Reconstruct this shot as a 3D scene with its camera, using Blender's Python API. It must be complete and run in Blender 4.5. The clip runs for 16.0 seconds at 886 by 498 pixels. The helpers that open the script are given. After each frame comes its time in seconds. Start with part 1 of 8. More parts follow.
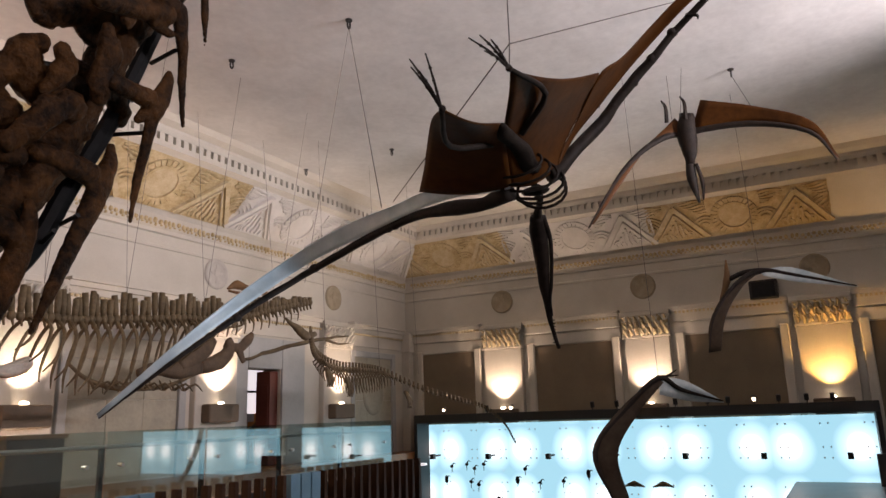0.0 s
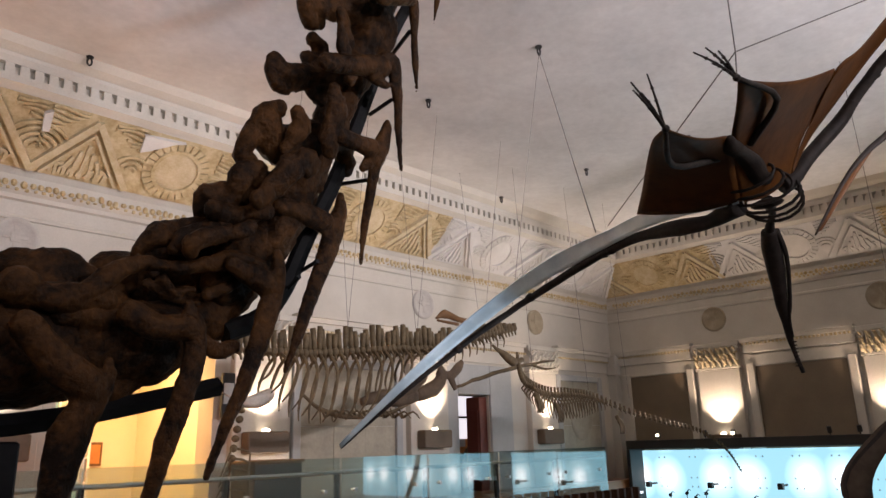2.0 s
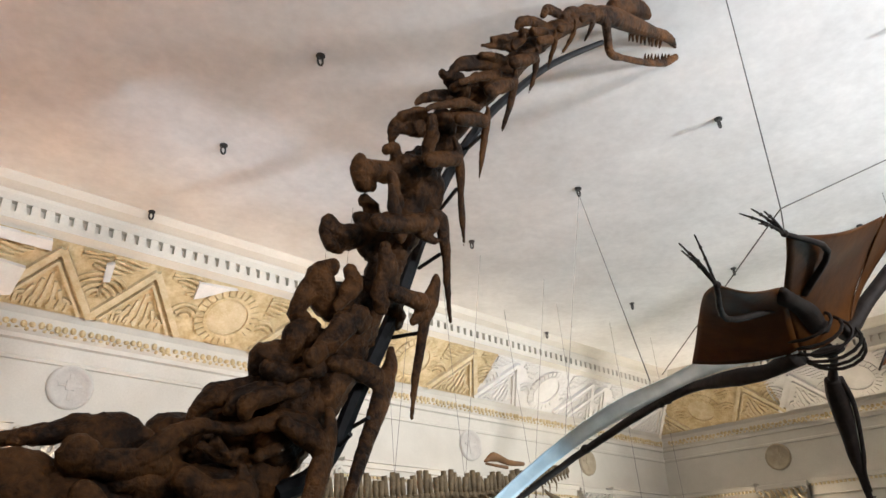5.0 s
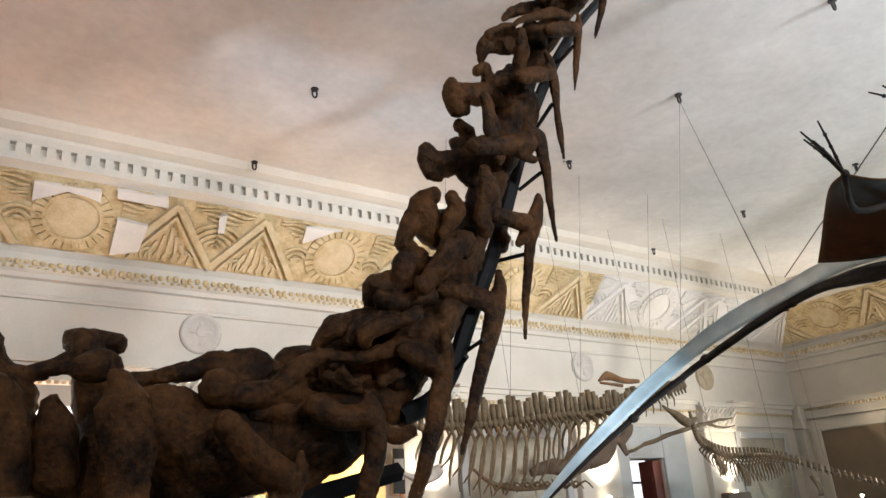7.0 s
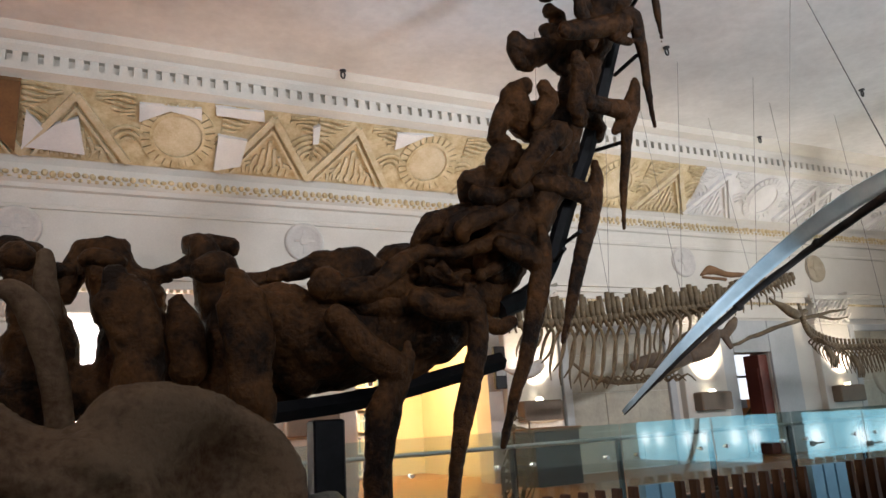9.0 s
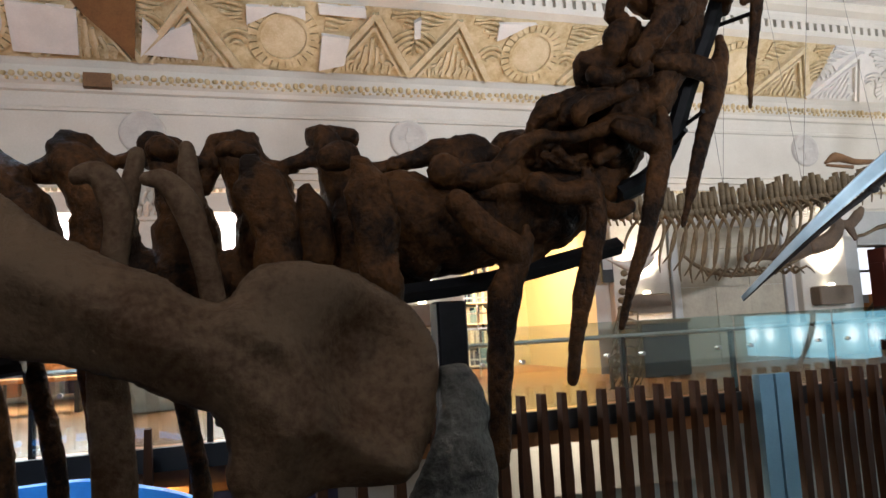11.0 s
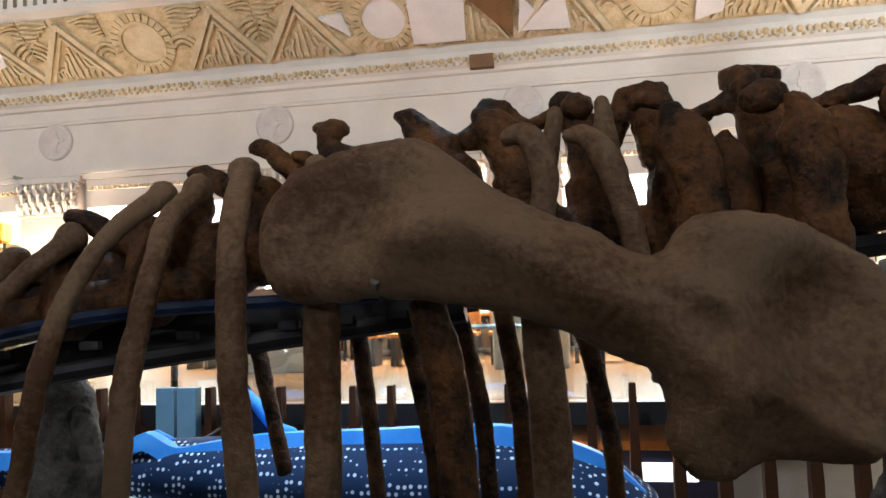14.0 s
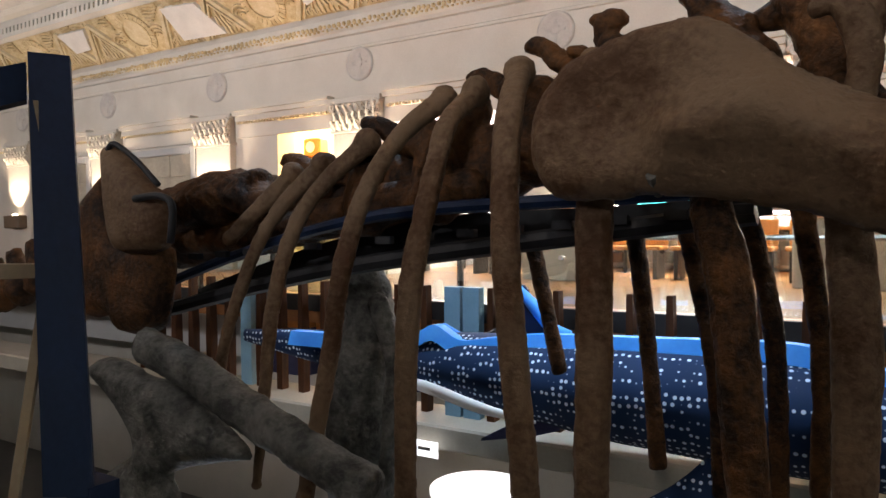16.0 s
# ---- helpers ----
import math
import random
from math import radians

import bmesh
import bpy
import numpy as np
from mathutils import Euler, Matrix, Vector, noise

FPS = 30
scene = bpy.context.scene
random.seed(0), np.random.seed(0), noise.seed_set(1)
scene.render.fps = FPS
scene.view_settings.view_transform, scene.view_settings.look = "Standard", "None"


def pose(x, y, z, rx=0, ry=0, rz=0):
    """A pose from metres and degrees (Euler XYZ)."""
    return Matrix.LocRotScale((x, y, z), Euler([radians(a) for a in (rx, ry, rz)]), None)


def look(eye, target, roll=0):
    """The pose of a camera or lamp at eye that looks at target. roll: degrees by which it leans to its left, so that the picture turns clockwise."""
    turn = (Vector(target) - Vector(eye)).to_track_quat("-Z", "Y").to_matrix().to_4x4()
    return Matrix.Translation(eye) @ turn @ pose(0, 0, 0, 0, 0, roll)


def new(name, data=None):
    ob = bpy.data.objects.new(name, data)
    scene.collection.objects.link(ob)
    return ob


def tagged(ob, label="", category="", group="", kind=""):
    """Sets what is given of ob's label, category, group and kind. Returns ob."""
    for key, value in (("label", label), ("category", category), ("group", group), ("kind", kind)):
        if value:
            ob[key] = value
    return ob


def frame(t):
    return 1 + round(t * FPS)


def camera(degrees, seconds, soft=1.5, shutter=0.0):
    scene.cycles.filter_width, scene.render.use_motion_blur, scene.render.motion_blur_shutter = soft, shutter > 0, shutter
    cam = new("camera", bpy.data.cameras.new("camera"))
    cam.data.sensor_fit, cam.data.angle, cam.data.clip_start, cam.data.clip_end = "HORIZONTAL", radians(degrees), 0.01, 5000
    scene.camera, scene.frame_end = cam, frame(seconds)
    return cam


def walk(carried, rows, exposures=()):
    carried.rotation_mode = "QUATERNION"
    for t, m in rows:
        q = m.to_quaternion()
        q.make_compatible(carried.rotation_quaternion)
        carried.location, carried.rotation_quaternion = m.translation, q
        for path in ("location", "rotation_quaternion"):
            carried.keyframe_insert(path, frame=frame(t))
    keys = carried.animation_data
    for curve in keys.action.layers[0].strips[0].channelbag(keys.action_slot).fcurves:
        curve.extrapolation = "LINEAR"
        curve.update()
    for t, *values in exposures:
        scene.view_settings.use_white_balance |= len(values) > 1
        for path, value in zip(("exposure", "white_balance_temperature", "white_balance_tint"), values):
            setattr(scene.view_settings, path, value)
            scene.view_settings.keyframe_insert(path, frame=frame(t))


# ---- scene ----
cam = camera(63.19, 16.0)
PATH = [
    (0, (-13.257, -10.074, 5.582), (-8.968, -7.762, 6.706), -1.86),
    (0.5, (-13.252, -10.022, 5.600), (-9.108, -7.463, 6.728), -1.87),
    (1, (-13.273, -9.981, 5.607), (-9.351, -7.117, 6.797), -1.79),
    (1.5, (-13.307, -9.953, 5.621), (-9.618, -6.806, 6.840), -2.00),
    (2, (-13.340, -9.947, 5.633), (-9.860, -6.605, 6.944), -1.71),
    (2.5, (-13.379, -9.956, 5.654), (-10.053, -6.529, 7.137), -1.67),
    (3, (-13.400, -9.959, 5.667), (-10.131, -6.575, 7.356), -1.35),
    (3.5, (-13.407, -9.975, 5.699), (-10.190, -6.673, 7.635), -1.06),
    (6, (-13.435, -9.973, 5.747), (-10.526, -6.536, 7.921), -2.75),
    (6.5, (-13.440, -9.951, 5.730), (-10.682, -6.270, 7.690), -2.60),
    (7, (-13.425, -9.925, 5.708), (-10.789, -6.057, 7.465), -3.38),
    (7.5, (-13.425, -9.919, 5.692), (-10.896, -5.920, 7.305), -3.42),
    (8, (-13.437, -9.919, 5.676), (-11.008, -5.821, 7.191), -3.36),
    (8.5, (-13.416, -9.913, 5.662), (-11.096, -5.693, 7.007), -3.85),
    (9, (-13.433, -9.908, 5.647), (-11.295, -5.543, 6.821), -3.57),
    (11.5, (-13.590, -9.892, 5.563), (-12.355, -5.070, 6.036), -3.46),
    (12, (-13.647, -9.863, 5.564), (-12.825, -4.954, 6.037), -3.54),
    (12.5, (-13.682, -9.854, 5.555), (-13.385, -4.883, 6.003), -2.85),
    (13, (-13.737, -9.799, 5.551), (-13.823, -4.816, 5.960), -3.31),
    (13.5, (-13.788, -9.780, 5.550), (-14.118, -4.807, 5.954), -3.05),
    (14, (-13.814, -9.768, 5.531), (-14.690, -4.863, 5.954), -1.73),
    (14.5, (-13.765, -9.732, 5.535), (-15.417, -5.025, 5.875), -1.24),
    (15, (-13.760, -9.727, 5.529), (-15.934, -5.233, 5.790), -1.03),
    (15.5, (-13.787, -9.725, 5.498), (-16.305, -5.407, 5.623), -0.53),
    (16, (-13.801, -9.688, 5.464), (-16.481, -5.469, 5.329), -0.46),
]
EXPOSURES = [(0.0, 0.1, 6900, 24), (1.5, 0.2, 6700, 22), (2.5, 0.45, 6400, 17), (3.5, 1.0, 6200, 8), (6.0, 0.98, 6300, 8), (7.0, 0.92, 6250, 8), (8.0, 0.7, 6000, 8), (9.0, 0.55, 6000, 10), (11.5, 0.75, 6000, 10), (13.0, 1.15, 6100, 9), (14.0, 1.15, 6200, 10), (16.0, 1.05, 6550, 14)]
walk(cam, [(t, look(e, g, roll)) for t, e, g, roll in PATH], EXPOSURES)

# ---- world and lamps ----
world = bpy.data.worlds.new("night_outside")
world.use_nodes = True
world.node_tree.nodes["Background"].inputs[0].default_value = (0.02, 0.02, 0.03, 1)
world.node_tree.nodes["Background"].inputs[1].default_value = 0.3
scene.world = world

WARM, AMBER, COOL, NEUTRAL = (1.0, 0.80, 0.58), (1.0, 0.58, 0.16), (0.62, 0.86, 1.0), (0.94, 0.94, 0.96)


def lamp(name, kind, place, target, power, colour, size=0.2, spread=100, blend=0.6):
    data = bpy.data.lights.new(name, kind)
    data.energy, data.color = power, colour
    if kind == "AREA":
        data.size = size
    else:
        data.shadow_soft_size = size
    if kind == "SPOT":
        data.spot_size, data.spot_blend = radians(spread), blend
    ob = new(name, data)
    ob.matrix_world = look(place, target)
    return ob


LX = [-3.6 * k for k in range(10)]          # pilaster axes on the long wall
RY = [-2.85 - 3.51 * k for k in range(4)]   # pilaster axes on the end wall
CX = 3.17                                   # the end wall's plane
FLOOR, CEIL = 4.72, 10.45
# uplights at the foot of each pilaster
for x in LX[:2] + LX[2:4] + LX[6:]:
    lamp("pilaster_uplight", "SPOT", (x, -0.42, 5.98), (x, -0.12, 7.2), 120, WARM, 0.05, 95)
for k, y in enumerate(RY):
    lamp("pilaster_uplight", "SPOT", (CX - 0.42, y, 5.78), (CX - 0.12, y, 7.0), 160, AMBER if k == 2 else WARM, 0.05, 95)
# spotlights on the showcase, turned up to the ceiling
for y, power in ((-3.5, 280), (-8.5, 80), (-13.0, 15)):
    lamp("ceiling_uplight", "SPOT", (2.0, y, 5.9), (-3.0, y, 10.45), power, (1.0, 0.88, 0.72), 0.12, 120)
# unseen uplights added behind the camera to brighten the ceiling
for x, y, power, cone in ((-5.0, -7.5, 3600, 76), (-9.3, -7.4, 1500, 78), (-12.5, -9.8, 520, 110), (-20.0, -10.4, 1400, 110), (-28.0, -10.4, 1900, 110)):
    lamp("unseen_uplight", "SPOT", (x, -15.6, 8.3), (x, y, 10.45), power, NEUTRAL, 0.3, cone, 1.0)
# lit rooms behind the openings of the long wall
lamp("room_light", "AREA", (-8.9, 1.6, 7.4), (-8.9, 1.6, 4.0), 150, (1.0, 0.63, 0.26), 1.4)
for x in (-12.6, -16.2, -19.8):
    lamp("room_light", "AREA", (x, 2.0, 7.9), (x, 2.0, 4.0), 300, (1.0, 0.93, 0.86), 1.8)
lamp("room_light", "AREA", (-22.8, 2.0, 7.9), (-22.8, 2.0, 4.0), 330, (1.0, 0.76, 0.36), 1.6)
# lamp added at floor level to make a bright scallop on the wall
lamp("pilaster_uplight", "SPOT", (-7.15, -0.32, 4.80), (-7.15, -0.1, 5.4), 45, WARM, 0.05, 80)
# ground floor lights under the gallery and over the floor
for x, power in ((-19.0, 80), (-14.5, 100), (-9.5, 18)):
    lamp("downlight", "AREA", (x, -2.2, 4.25), (x, -2.2, 0), power, (1.0, 0.8, 0.55), 1.0)
# unseen spots added above the shark to lighten it
for x in (-17.2, -14.6):
    lamp("shark_fill_spot", "SPOT", (x, -5.2, 8.2), (x + 0.2, -4.9, 4.4), 260, (0.6, 0.8, 1.0), 0.08, 75)
# unseen cool spot added on the floor to light the large left wing
lamp("unseen_hall_spot", "SPOT", (-9.3, -11.2, 1.0), (-9.75, -7.5, 6.6), 1000, (0.66, 0.86, 1.0), 0.12, 25, 0.6)
# unseen spot added under the ceiling to light the shoulder, ribs and neck
lamp("unseen_bone_spot", "SPOT", (-16.6, -9.0, 10.1), (-12.4, -6.8, 5.6), 115, (1.0, 0.88, 0.74), 0.06, 85, 0.8)
lamp("unseen_hall_spot", "SPOT", (-19.5, -5.2, 0.9), (-17.3, -6.9, 4.3), 100, (0.75, 0.88, 1.0), 0.2, 60)


# ---- materials ----
def mat(name, a, b, rough=0.7, scale=3.0, bump=0.15, metal=0.0, fine=40.0, spec=0.5, stretch=(1, 1, 1), lo=0.34, hi=0.66, deep=0.02):
    m = bpy.data.materials.new(name)
    m.use_nodes = True
    nt = m.node_tree
    n, l = nt.nodes, nt.links
    p = n["Principled BSDF"]
    tc = n.new("ShaderNodeTexCoord")
    mp = n.new("ShaderNodeMapping")
    mp.inputs["Scale"].default_value = stretch
    l.new(tc.outputs["Object"], mp.inputs[0])
    big, small = n.new("ShaderNodeTexNoise"), n.new("ShaderNodeTexNoise")
    for node, s in ((big, scale), (small, fine)):
        node.inputs["Scale"].default_value = s
        node.inputs["Detail"].default_value = 6
        node.inputs["Roughness"].default_value = 0.6
        l.new(mp.outputs[0], node.inputs["Vector"])
    mixv = n.new("ShaderNodeMath")
    mixv.operation = "MULTIPLY_ADD"
    mixv.inputs[1].default_value = 0.35
    l.new(small.outputs[0], mixv.inputs[0])
    half = n.new("ShaderNodeMath")
    half.operation = "MULTIPLY"
    half.inputs[1].default_value = 0.65
    l.new(big.outputs[0], half.inputs[0])
    l.new(half.outputs[0], mixv.inputs[2])
    ramp = n.new("ShaderNodeValToRGB")
    ramp.color_ramp.elements[0].position, ramp.color_ramp.elements[1].position = lo, hi
    ramp.color_ramp.elements[0].color, ramp.color_ramp.elements[1].color = (*a, 1), (*b, 1)
    l.new(mixv.outputs[0], ramp.inputs[0])
    l.new(ramp.outputs[0], p.inputs["Base Color"])
    p.inputs["Roughness"].default_value, p.inputs["Metallic"].default_value = rough, metal
    p.inputs["Specular IOR Level"].default_value = spec
    if bump:
        bp = n.new("ShaderNodeBump")
        bp.inputs["Strength"].default_value = min(1.0, bump)
        bp.inputs["Distance"].default_value = deep
        l.new(mixv.outputs[0], bp.inputs["Height"])
        l.new(bp.outputs[0], p.inputs["Normal"])
    return m


def glow(name, colour, strength):
    m = bpy.data.materials.new(name)
    m.use_nodes = True
    p = m.node_tree.nodes["Principled BSDF"]
    p.inputs["Base Color"].default_value = (*colour, 1)
    p.inputs["Emission Color"].default_value = (*colour, 1)
    p.inputs["Emission Strength"].default_value = strength
    return m


PLASTER = mat("wall_plaster", (0.50, 0.46, 0.395), (0.61, 0.57, 0.50), 0.85, 1.2, 0.2)
CEILING = mat("ceiling_plaster", (0.54, 0.53, 0.52), (0.78, 0.77, 0.76), 0.9, 0.8, 0.4, fine=8, lo=0.28, hi=0.68)
STONE = mat("grey_stone", (0.30, 0.27, 0.21), (0.45, 0.40, 0.31), 0.6, 2.5, 0.25, fine=18)
GREYWALL = mat("grey_wall", (0.36, 0.36, 0.35), (0.45, 0.45, 0.44), 0.8, 1.5, 0.1)
OCHRE = mat("ochre_relief", (0.36, 0.26, 0.12), (0.59, 0.48, 0.295), 0.8, 5.0, 0.9, fine=22, lo=0.36, hi=0.62)
OCHRE2 = mat("pale_ochre", (0.42, 0.32, 0.17), (0.60, 0.51, 0.35), 0.8, 6, 0.6)
PATCH = mat("white_repair_plaster", (0.54, 0.52, 0.495), (0.66, 0.635, 0.605), 0.85, 3, 0.1)
RAWWOOD = mat("dark_brown_board", (0.10, 0.045, 0.015), (0.2, 0.10, 0.035), 0.7, 3, 0.2)
PANEL = mat("taupe_wall_panel", (0.17, 0.125, 0.08), (0.22, 0.165, 0.105), 0.75, 1.6, 0.08)
BONE = mat("dark_brown_cast_bone", (0.010, 0.004, 0.0014), (0.105, 0.043, 0.012), 0.55, 4.2, 1.0, fine=30, lo=0.42, hi=0.66, deep=0.05, spec=0.14)
SCAP = mat("grey_brown_cast_bone", (0.046, 0.019, 0.006), (0.108, 0.068, 0.038), 0.66, 1.7, 1.0, fine=30, lo=0.40, hi=0.56, deep=0.03, spec=0.2)
GREYBONE = mat("grey_cast_bone", (0.020, 0.019, 0.016), (0.12, 0.115, 0.10), 0.65, 5, 1.0, fine=26, lo=0.40, hi=0.62, deep=0.05, spec=0.3)
FOSSIL = mat("tan_fossil_bone", (0.055, 0.036, 0.016), (0.17, 0.118, 0.06), 0.7, 7, 0.5, fine=30)
HORN = mat("pale_skull_bone", (0.35, 0.31, 0.26), (0.5, 0.46, 0.4), 0.6, 6, 0.3)
STEEL = mat("black_steel", (0.006, 0.006, 0.007), (0.014, 0.014, 0.016), 0.55, 8, 0.05, metal=0.1, spec=0.25)
BLUESTEEL = mat("dark_blue_painted_steel", (0.004, 0.010, 0.028), (0.007, 0.016, 0.045), 0.5, 5, 0.05, spec=0.15)
CHROME = mat("brushed_steel", (0.5, 0.5, 0.5), (0.62, 0.62, 0.62), 0.3, 12, 0.02, metal=1.0)
MEMBRANE = mat("brown_wing_membrane", (0.045, 0.014, 0.0025), (0.12, 0.043, 0.008), 0.5, 2.2, 0.25, fine=14, spec=0.16)
WINGBROWN = mat("grey_brown_wing_skin", (0.045, 0.030, 0.020), (0.085, 0.062, 0.046), 0.7, 3.0, 0.3, fine=16, spec=0.1)
# pale blue stands in for showcase light; a lit copy of the wing skin
WINGLIT = mat("painted_sheen_wing_skin", (0.40, 0.52, 0.58), (0.78, 0.87, 0.90), 0.36, 2.2, 0.4, fine=9, spec=0.6, stretch=(1, 1, 1))
WINGBONE = mat("black_wing_bone", (0.012, 0.009, 0.008), (0.035, 0.025, 0.02), 0.65, 9, 0.4, spec=0.2)
SLAT = mat("brown_wood_slat", (0.018, 0.006, 0.002), (0.075, 0.025, 0.007), 0.6, 2, 0.15, spec=0.2, stretch=(6, 6, 0.6))
TEAL = mat("pale_blue_slat", (0.13, 0.26, 0.36), (0.18, 0.33, 0.44), 0.6, 2, 0.05)
BLACK = mat("black_fascia", (0.008, 0.007, 0.007), (0.016, 0.014, 0.013), 0.5, 3, 0.03)
WOODFLOOR = mat("orange_wood_floor", (0.30, 0.12, 0.04), (0.42, 0.19, 0.07), 0.3, 3, 0.05, stretch=(1, 8, 1))
GROUNDM = mat("dark_stone_floor", (0.10, 0.09, 0.085), (0.17, 0.155, 0.14), 0.4, 1.2, 0.05)
LEDGE = mat("beige_ledge", (0.33, 0.30, 0.24), (0.42, 0.38, 0.31), 0.7, 2, 0.1)
ORANGE = mat("orange_wood_bench", (0.45, 0.16, 0.03), (0.6, 0.25, 0.06), 0.5, 2, 0.05)
WHITE = mat("white_paint", (0.72, 0.72, 0.72), (0.8, 0.8, 0.8), 0.6, 3, 0.03)
YELLOWW = mat("cream_room_wall", (0.70, 0.62, 0.44), (0.76, 0.68, 0.50), 0.8, 1.5, 0.05)
BROWN = mat("brown_box", (0.12, 0.085, 0.055), (0.17, 0.12, 0.08), 0.6, 4, 0.1)
DARKRED = mat("dark_red_door", (0.10, 0.02, 0.012), (0.16, 0.035, 0.02), 0.5, 3, 0.05)
NAVY = mat("dark_navy_drape", (0.012, 0.014, 0.05), (0.03, 0.035, 0.1), 0.8, 2, 0.1)
# light along the shark's back, painted as bright blue
SHARKRIM = mat("painted_blue_rim_light", (0.03, 0.26, 0.85), (0.05, 0.36, 0.95), 0.5, 4, 0.05)
WIRE = mat("steel_wire", (0.10, 0.09, 0.085), (0.15, 0.14, 0.13), 0.5, 20, 0.0, metal=0.4)
CASELIGHT = glow("case_backlight", (0.62, 0.90, 1.0), 1.0)
BULB = glow("warm_bulb", (1.0, 0.86, 0.62), 9.0)
AMBERGLOW = glow("amber_lamp", (1.0, 0.45, 0.05), 6.0)
RECESSGLOW = glow("recess_lamp_glow", (1.0, 0.84, 0.6), 5.0)
TEALSCREEN = glow("teal_screen", (0.05, 0.55, 0.62), 1.2)
# white glow; on tabletops it replaces the light that falls on them
LABELWHITE = glow("white_glow", (0.9, 0.92, 0.95), 0.75)

# the back-lit case panel: even light with brighter fields where the tubes sit
nt = CASELIGHT.node_tree
geo = nt.nodes.new("ShaderNodeNewGeometry")
sep = nt.nodes.new("ShaderNodeSeparateXYZ")
nt.links.new(geo.outputs["Position"], sep.inputs[0])


def calc(op, a, b, c=None):
    node = nt.nodes.new("ShaderNodeMath")
    node.operation = op
    for k, v in enumerate((a, b, c)):
        if isinstance(v, (int, float)):
            node.inputs[k].default_value = v
        elif v is not None:
            nt.links.new(v, node.inputs[k])
    return node.outputs[0]


wob = nt.nodes.new("ShaderNodeTexNoise")
wob.inputs["Scale"].default_value = 1.3
nt.links.new(geo.outputs["Position"], wob.inputs["Vector"])
bay = calc("PINGPONG", calc("ADD", sep.outputs["Y"], 1.03), 0.95)
dy = calc("MULTIPLY", calc("SUBTRACT", bay, 0.34), 0.95)
dz = calc("MULTIPLY", calc("PINGPONG", calc("ADD", sep.outputs["Z"], -4.76), 0.52), 0.85)
dist = calc("SQRT", calc("ADD", calc("MULTIPLY", dy, dy), calc("MULTIPLY", dz, dz)), 0.0)
dist = calc("MULTIPLY_ADD", wob.outputs[0], -0.12, dist)
rp = nt.nodes.new("ShaderNodeValToRGB")
rp.color_ramp.elements[0].color, rp.color_ramp.elements[1].color = (0.85, 0.92, 0.92, 1), (0.145, 0.31, 0.37, 1)
rp.color_ramp.elements[0].position, rp.color_ramp.elements[1].position = 0.03, 0.40
mid = rp.color_ramp.elements.new(0.17)
mid.color = (0.32, 0.52, 0.57, 1)
nt.links.new(dist, rp.inputs[0])
pr = nt.nodes["Principled BSDF"]
nt.links.new(rp.outputs[0], pr.inputs["Emission Color"])
pr.inputs["Emission Strength"].default_value = 2.3
pr.inputs["Base Color"].default_value = (0.05, 0.07, 0.08, 1)

GLASS = bpy.data.materials.new("clear_glass")
GLASS.use_nodes = True
gn, gl = GLASS.node_tree.nodes, GLASS.node_tree.links
gp = gn["Principled BSDF"]
gp.inputs["Base Color"].default_value = (0.02, 0.05, 0.05, 1)
gp.inputs["Roughness"].default_value = 0.03
tr = gn.new("ShaderNodeBsdfTransparent")
tr.inputs[0].default_value = (0.86, 0.95, 0.94, 1)
mx = gn.new("ShaderNodeMixShader")
lw = gn.new("ShaderNodeLayerWeight")
lw.inputs[0].default_value = 0.5
pw, ga = gn.new("ShaderNodeMath"), gn.new("ShaderNodeMath")
pw.operation, ga.operation = "POWER", "MULTIPLY_ADD"
pw.inputs[1].default_value = 2.5
ga.inputs[1].default_value, ga.inputs[2].default_value = 0.75, 0.2
gl.new(lw.outputs["Facing"], pw.inputs[0])
gl.new(pw.outputs[0], ga.inputs[0])
gs = gn.new("ShaderNodeBsdfGlossy")
gs.inputs["Roughness"].default_value = 0.02
gl.new(ga.outputs[0], mx.inputs[0])
gl.new(tr.outputs[0], mx.inputs[1])
gl.new(gs.outputs[0], mx.inputs[2])
gl.new(mx.outputs[0], gn["Material Output"].inputs[0])

# spotted skin of the shark
SHARK = bpy.data.materials.new("spotted_navy_shark_skin")
SHARK.use_nodes = True
sn, sl = SHARK.node_tree.nodes, SHARK.node_tree.links
sp = sn["Principled BSDF"]
stc = sn.new("ShaderNodeTexCoord")
svo = sn.new("ShaderNodeTexVoronoi")
svo.inputs["Scale"].default_value = 21.0
svo.inputs["Randomness"].default_value = 0.35
sp.inputs["Roughness"].default_value = 0.75
sp.inputs["Specular IOR Level"].default_value = 0.2
srp = sn.new("ShaderNodeValToRGB")
srp.color_ramp.elements[0].color, srp.color_ramp.elements[1].color = (0.6, 0.72, 0.88, 1), (0.008, 0.026, 0.075, 1)
srp.color_ramp.elements[0].position, srp.color_ramp.elements[1].position = 0.24, 0.31
sl.new(stc.outputs["Object"], svo.inputs["Vector"])
sl.new(svo.outputs["Distance"], srp.inputs[0])
sl.new(srp.outputs[0], sp.inputs["Base Color"])


# ---- mesh helpers ----
class Shape:
    def __init__(self):
        self.v, self.f = [], []

    def add(self, verts, faces):
        k = len(self.v)
        self.v += [tuple(p) for p in verts]
        self.f += [tuple(i + k for i in face) for face in faces]
        return self


ORIGIN = {}


def thing(name, place, label, category, group="", kind=""):
    ob = new(name)
    ob.empty_display_size = 0.1
    ob.location = place
    ORIGIN[ob.name] = Vector(place)
    return tagged(ob, label, category, group, kind)


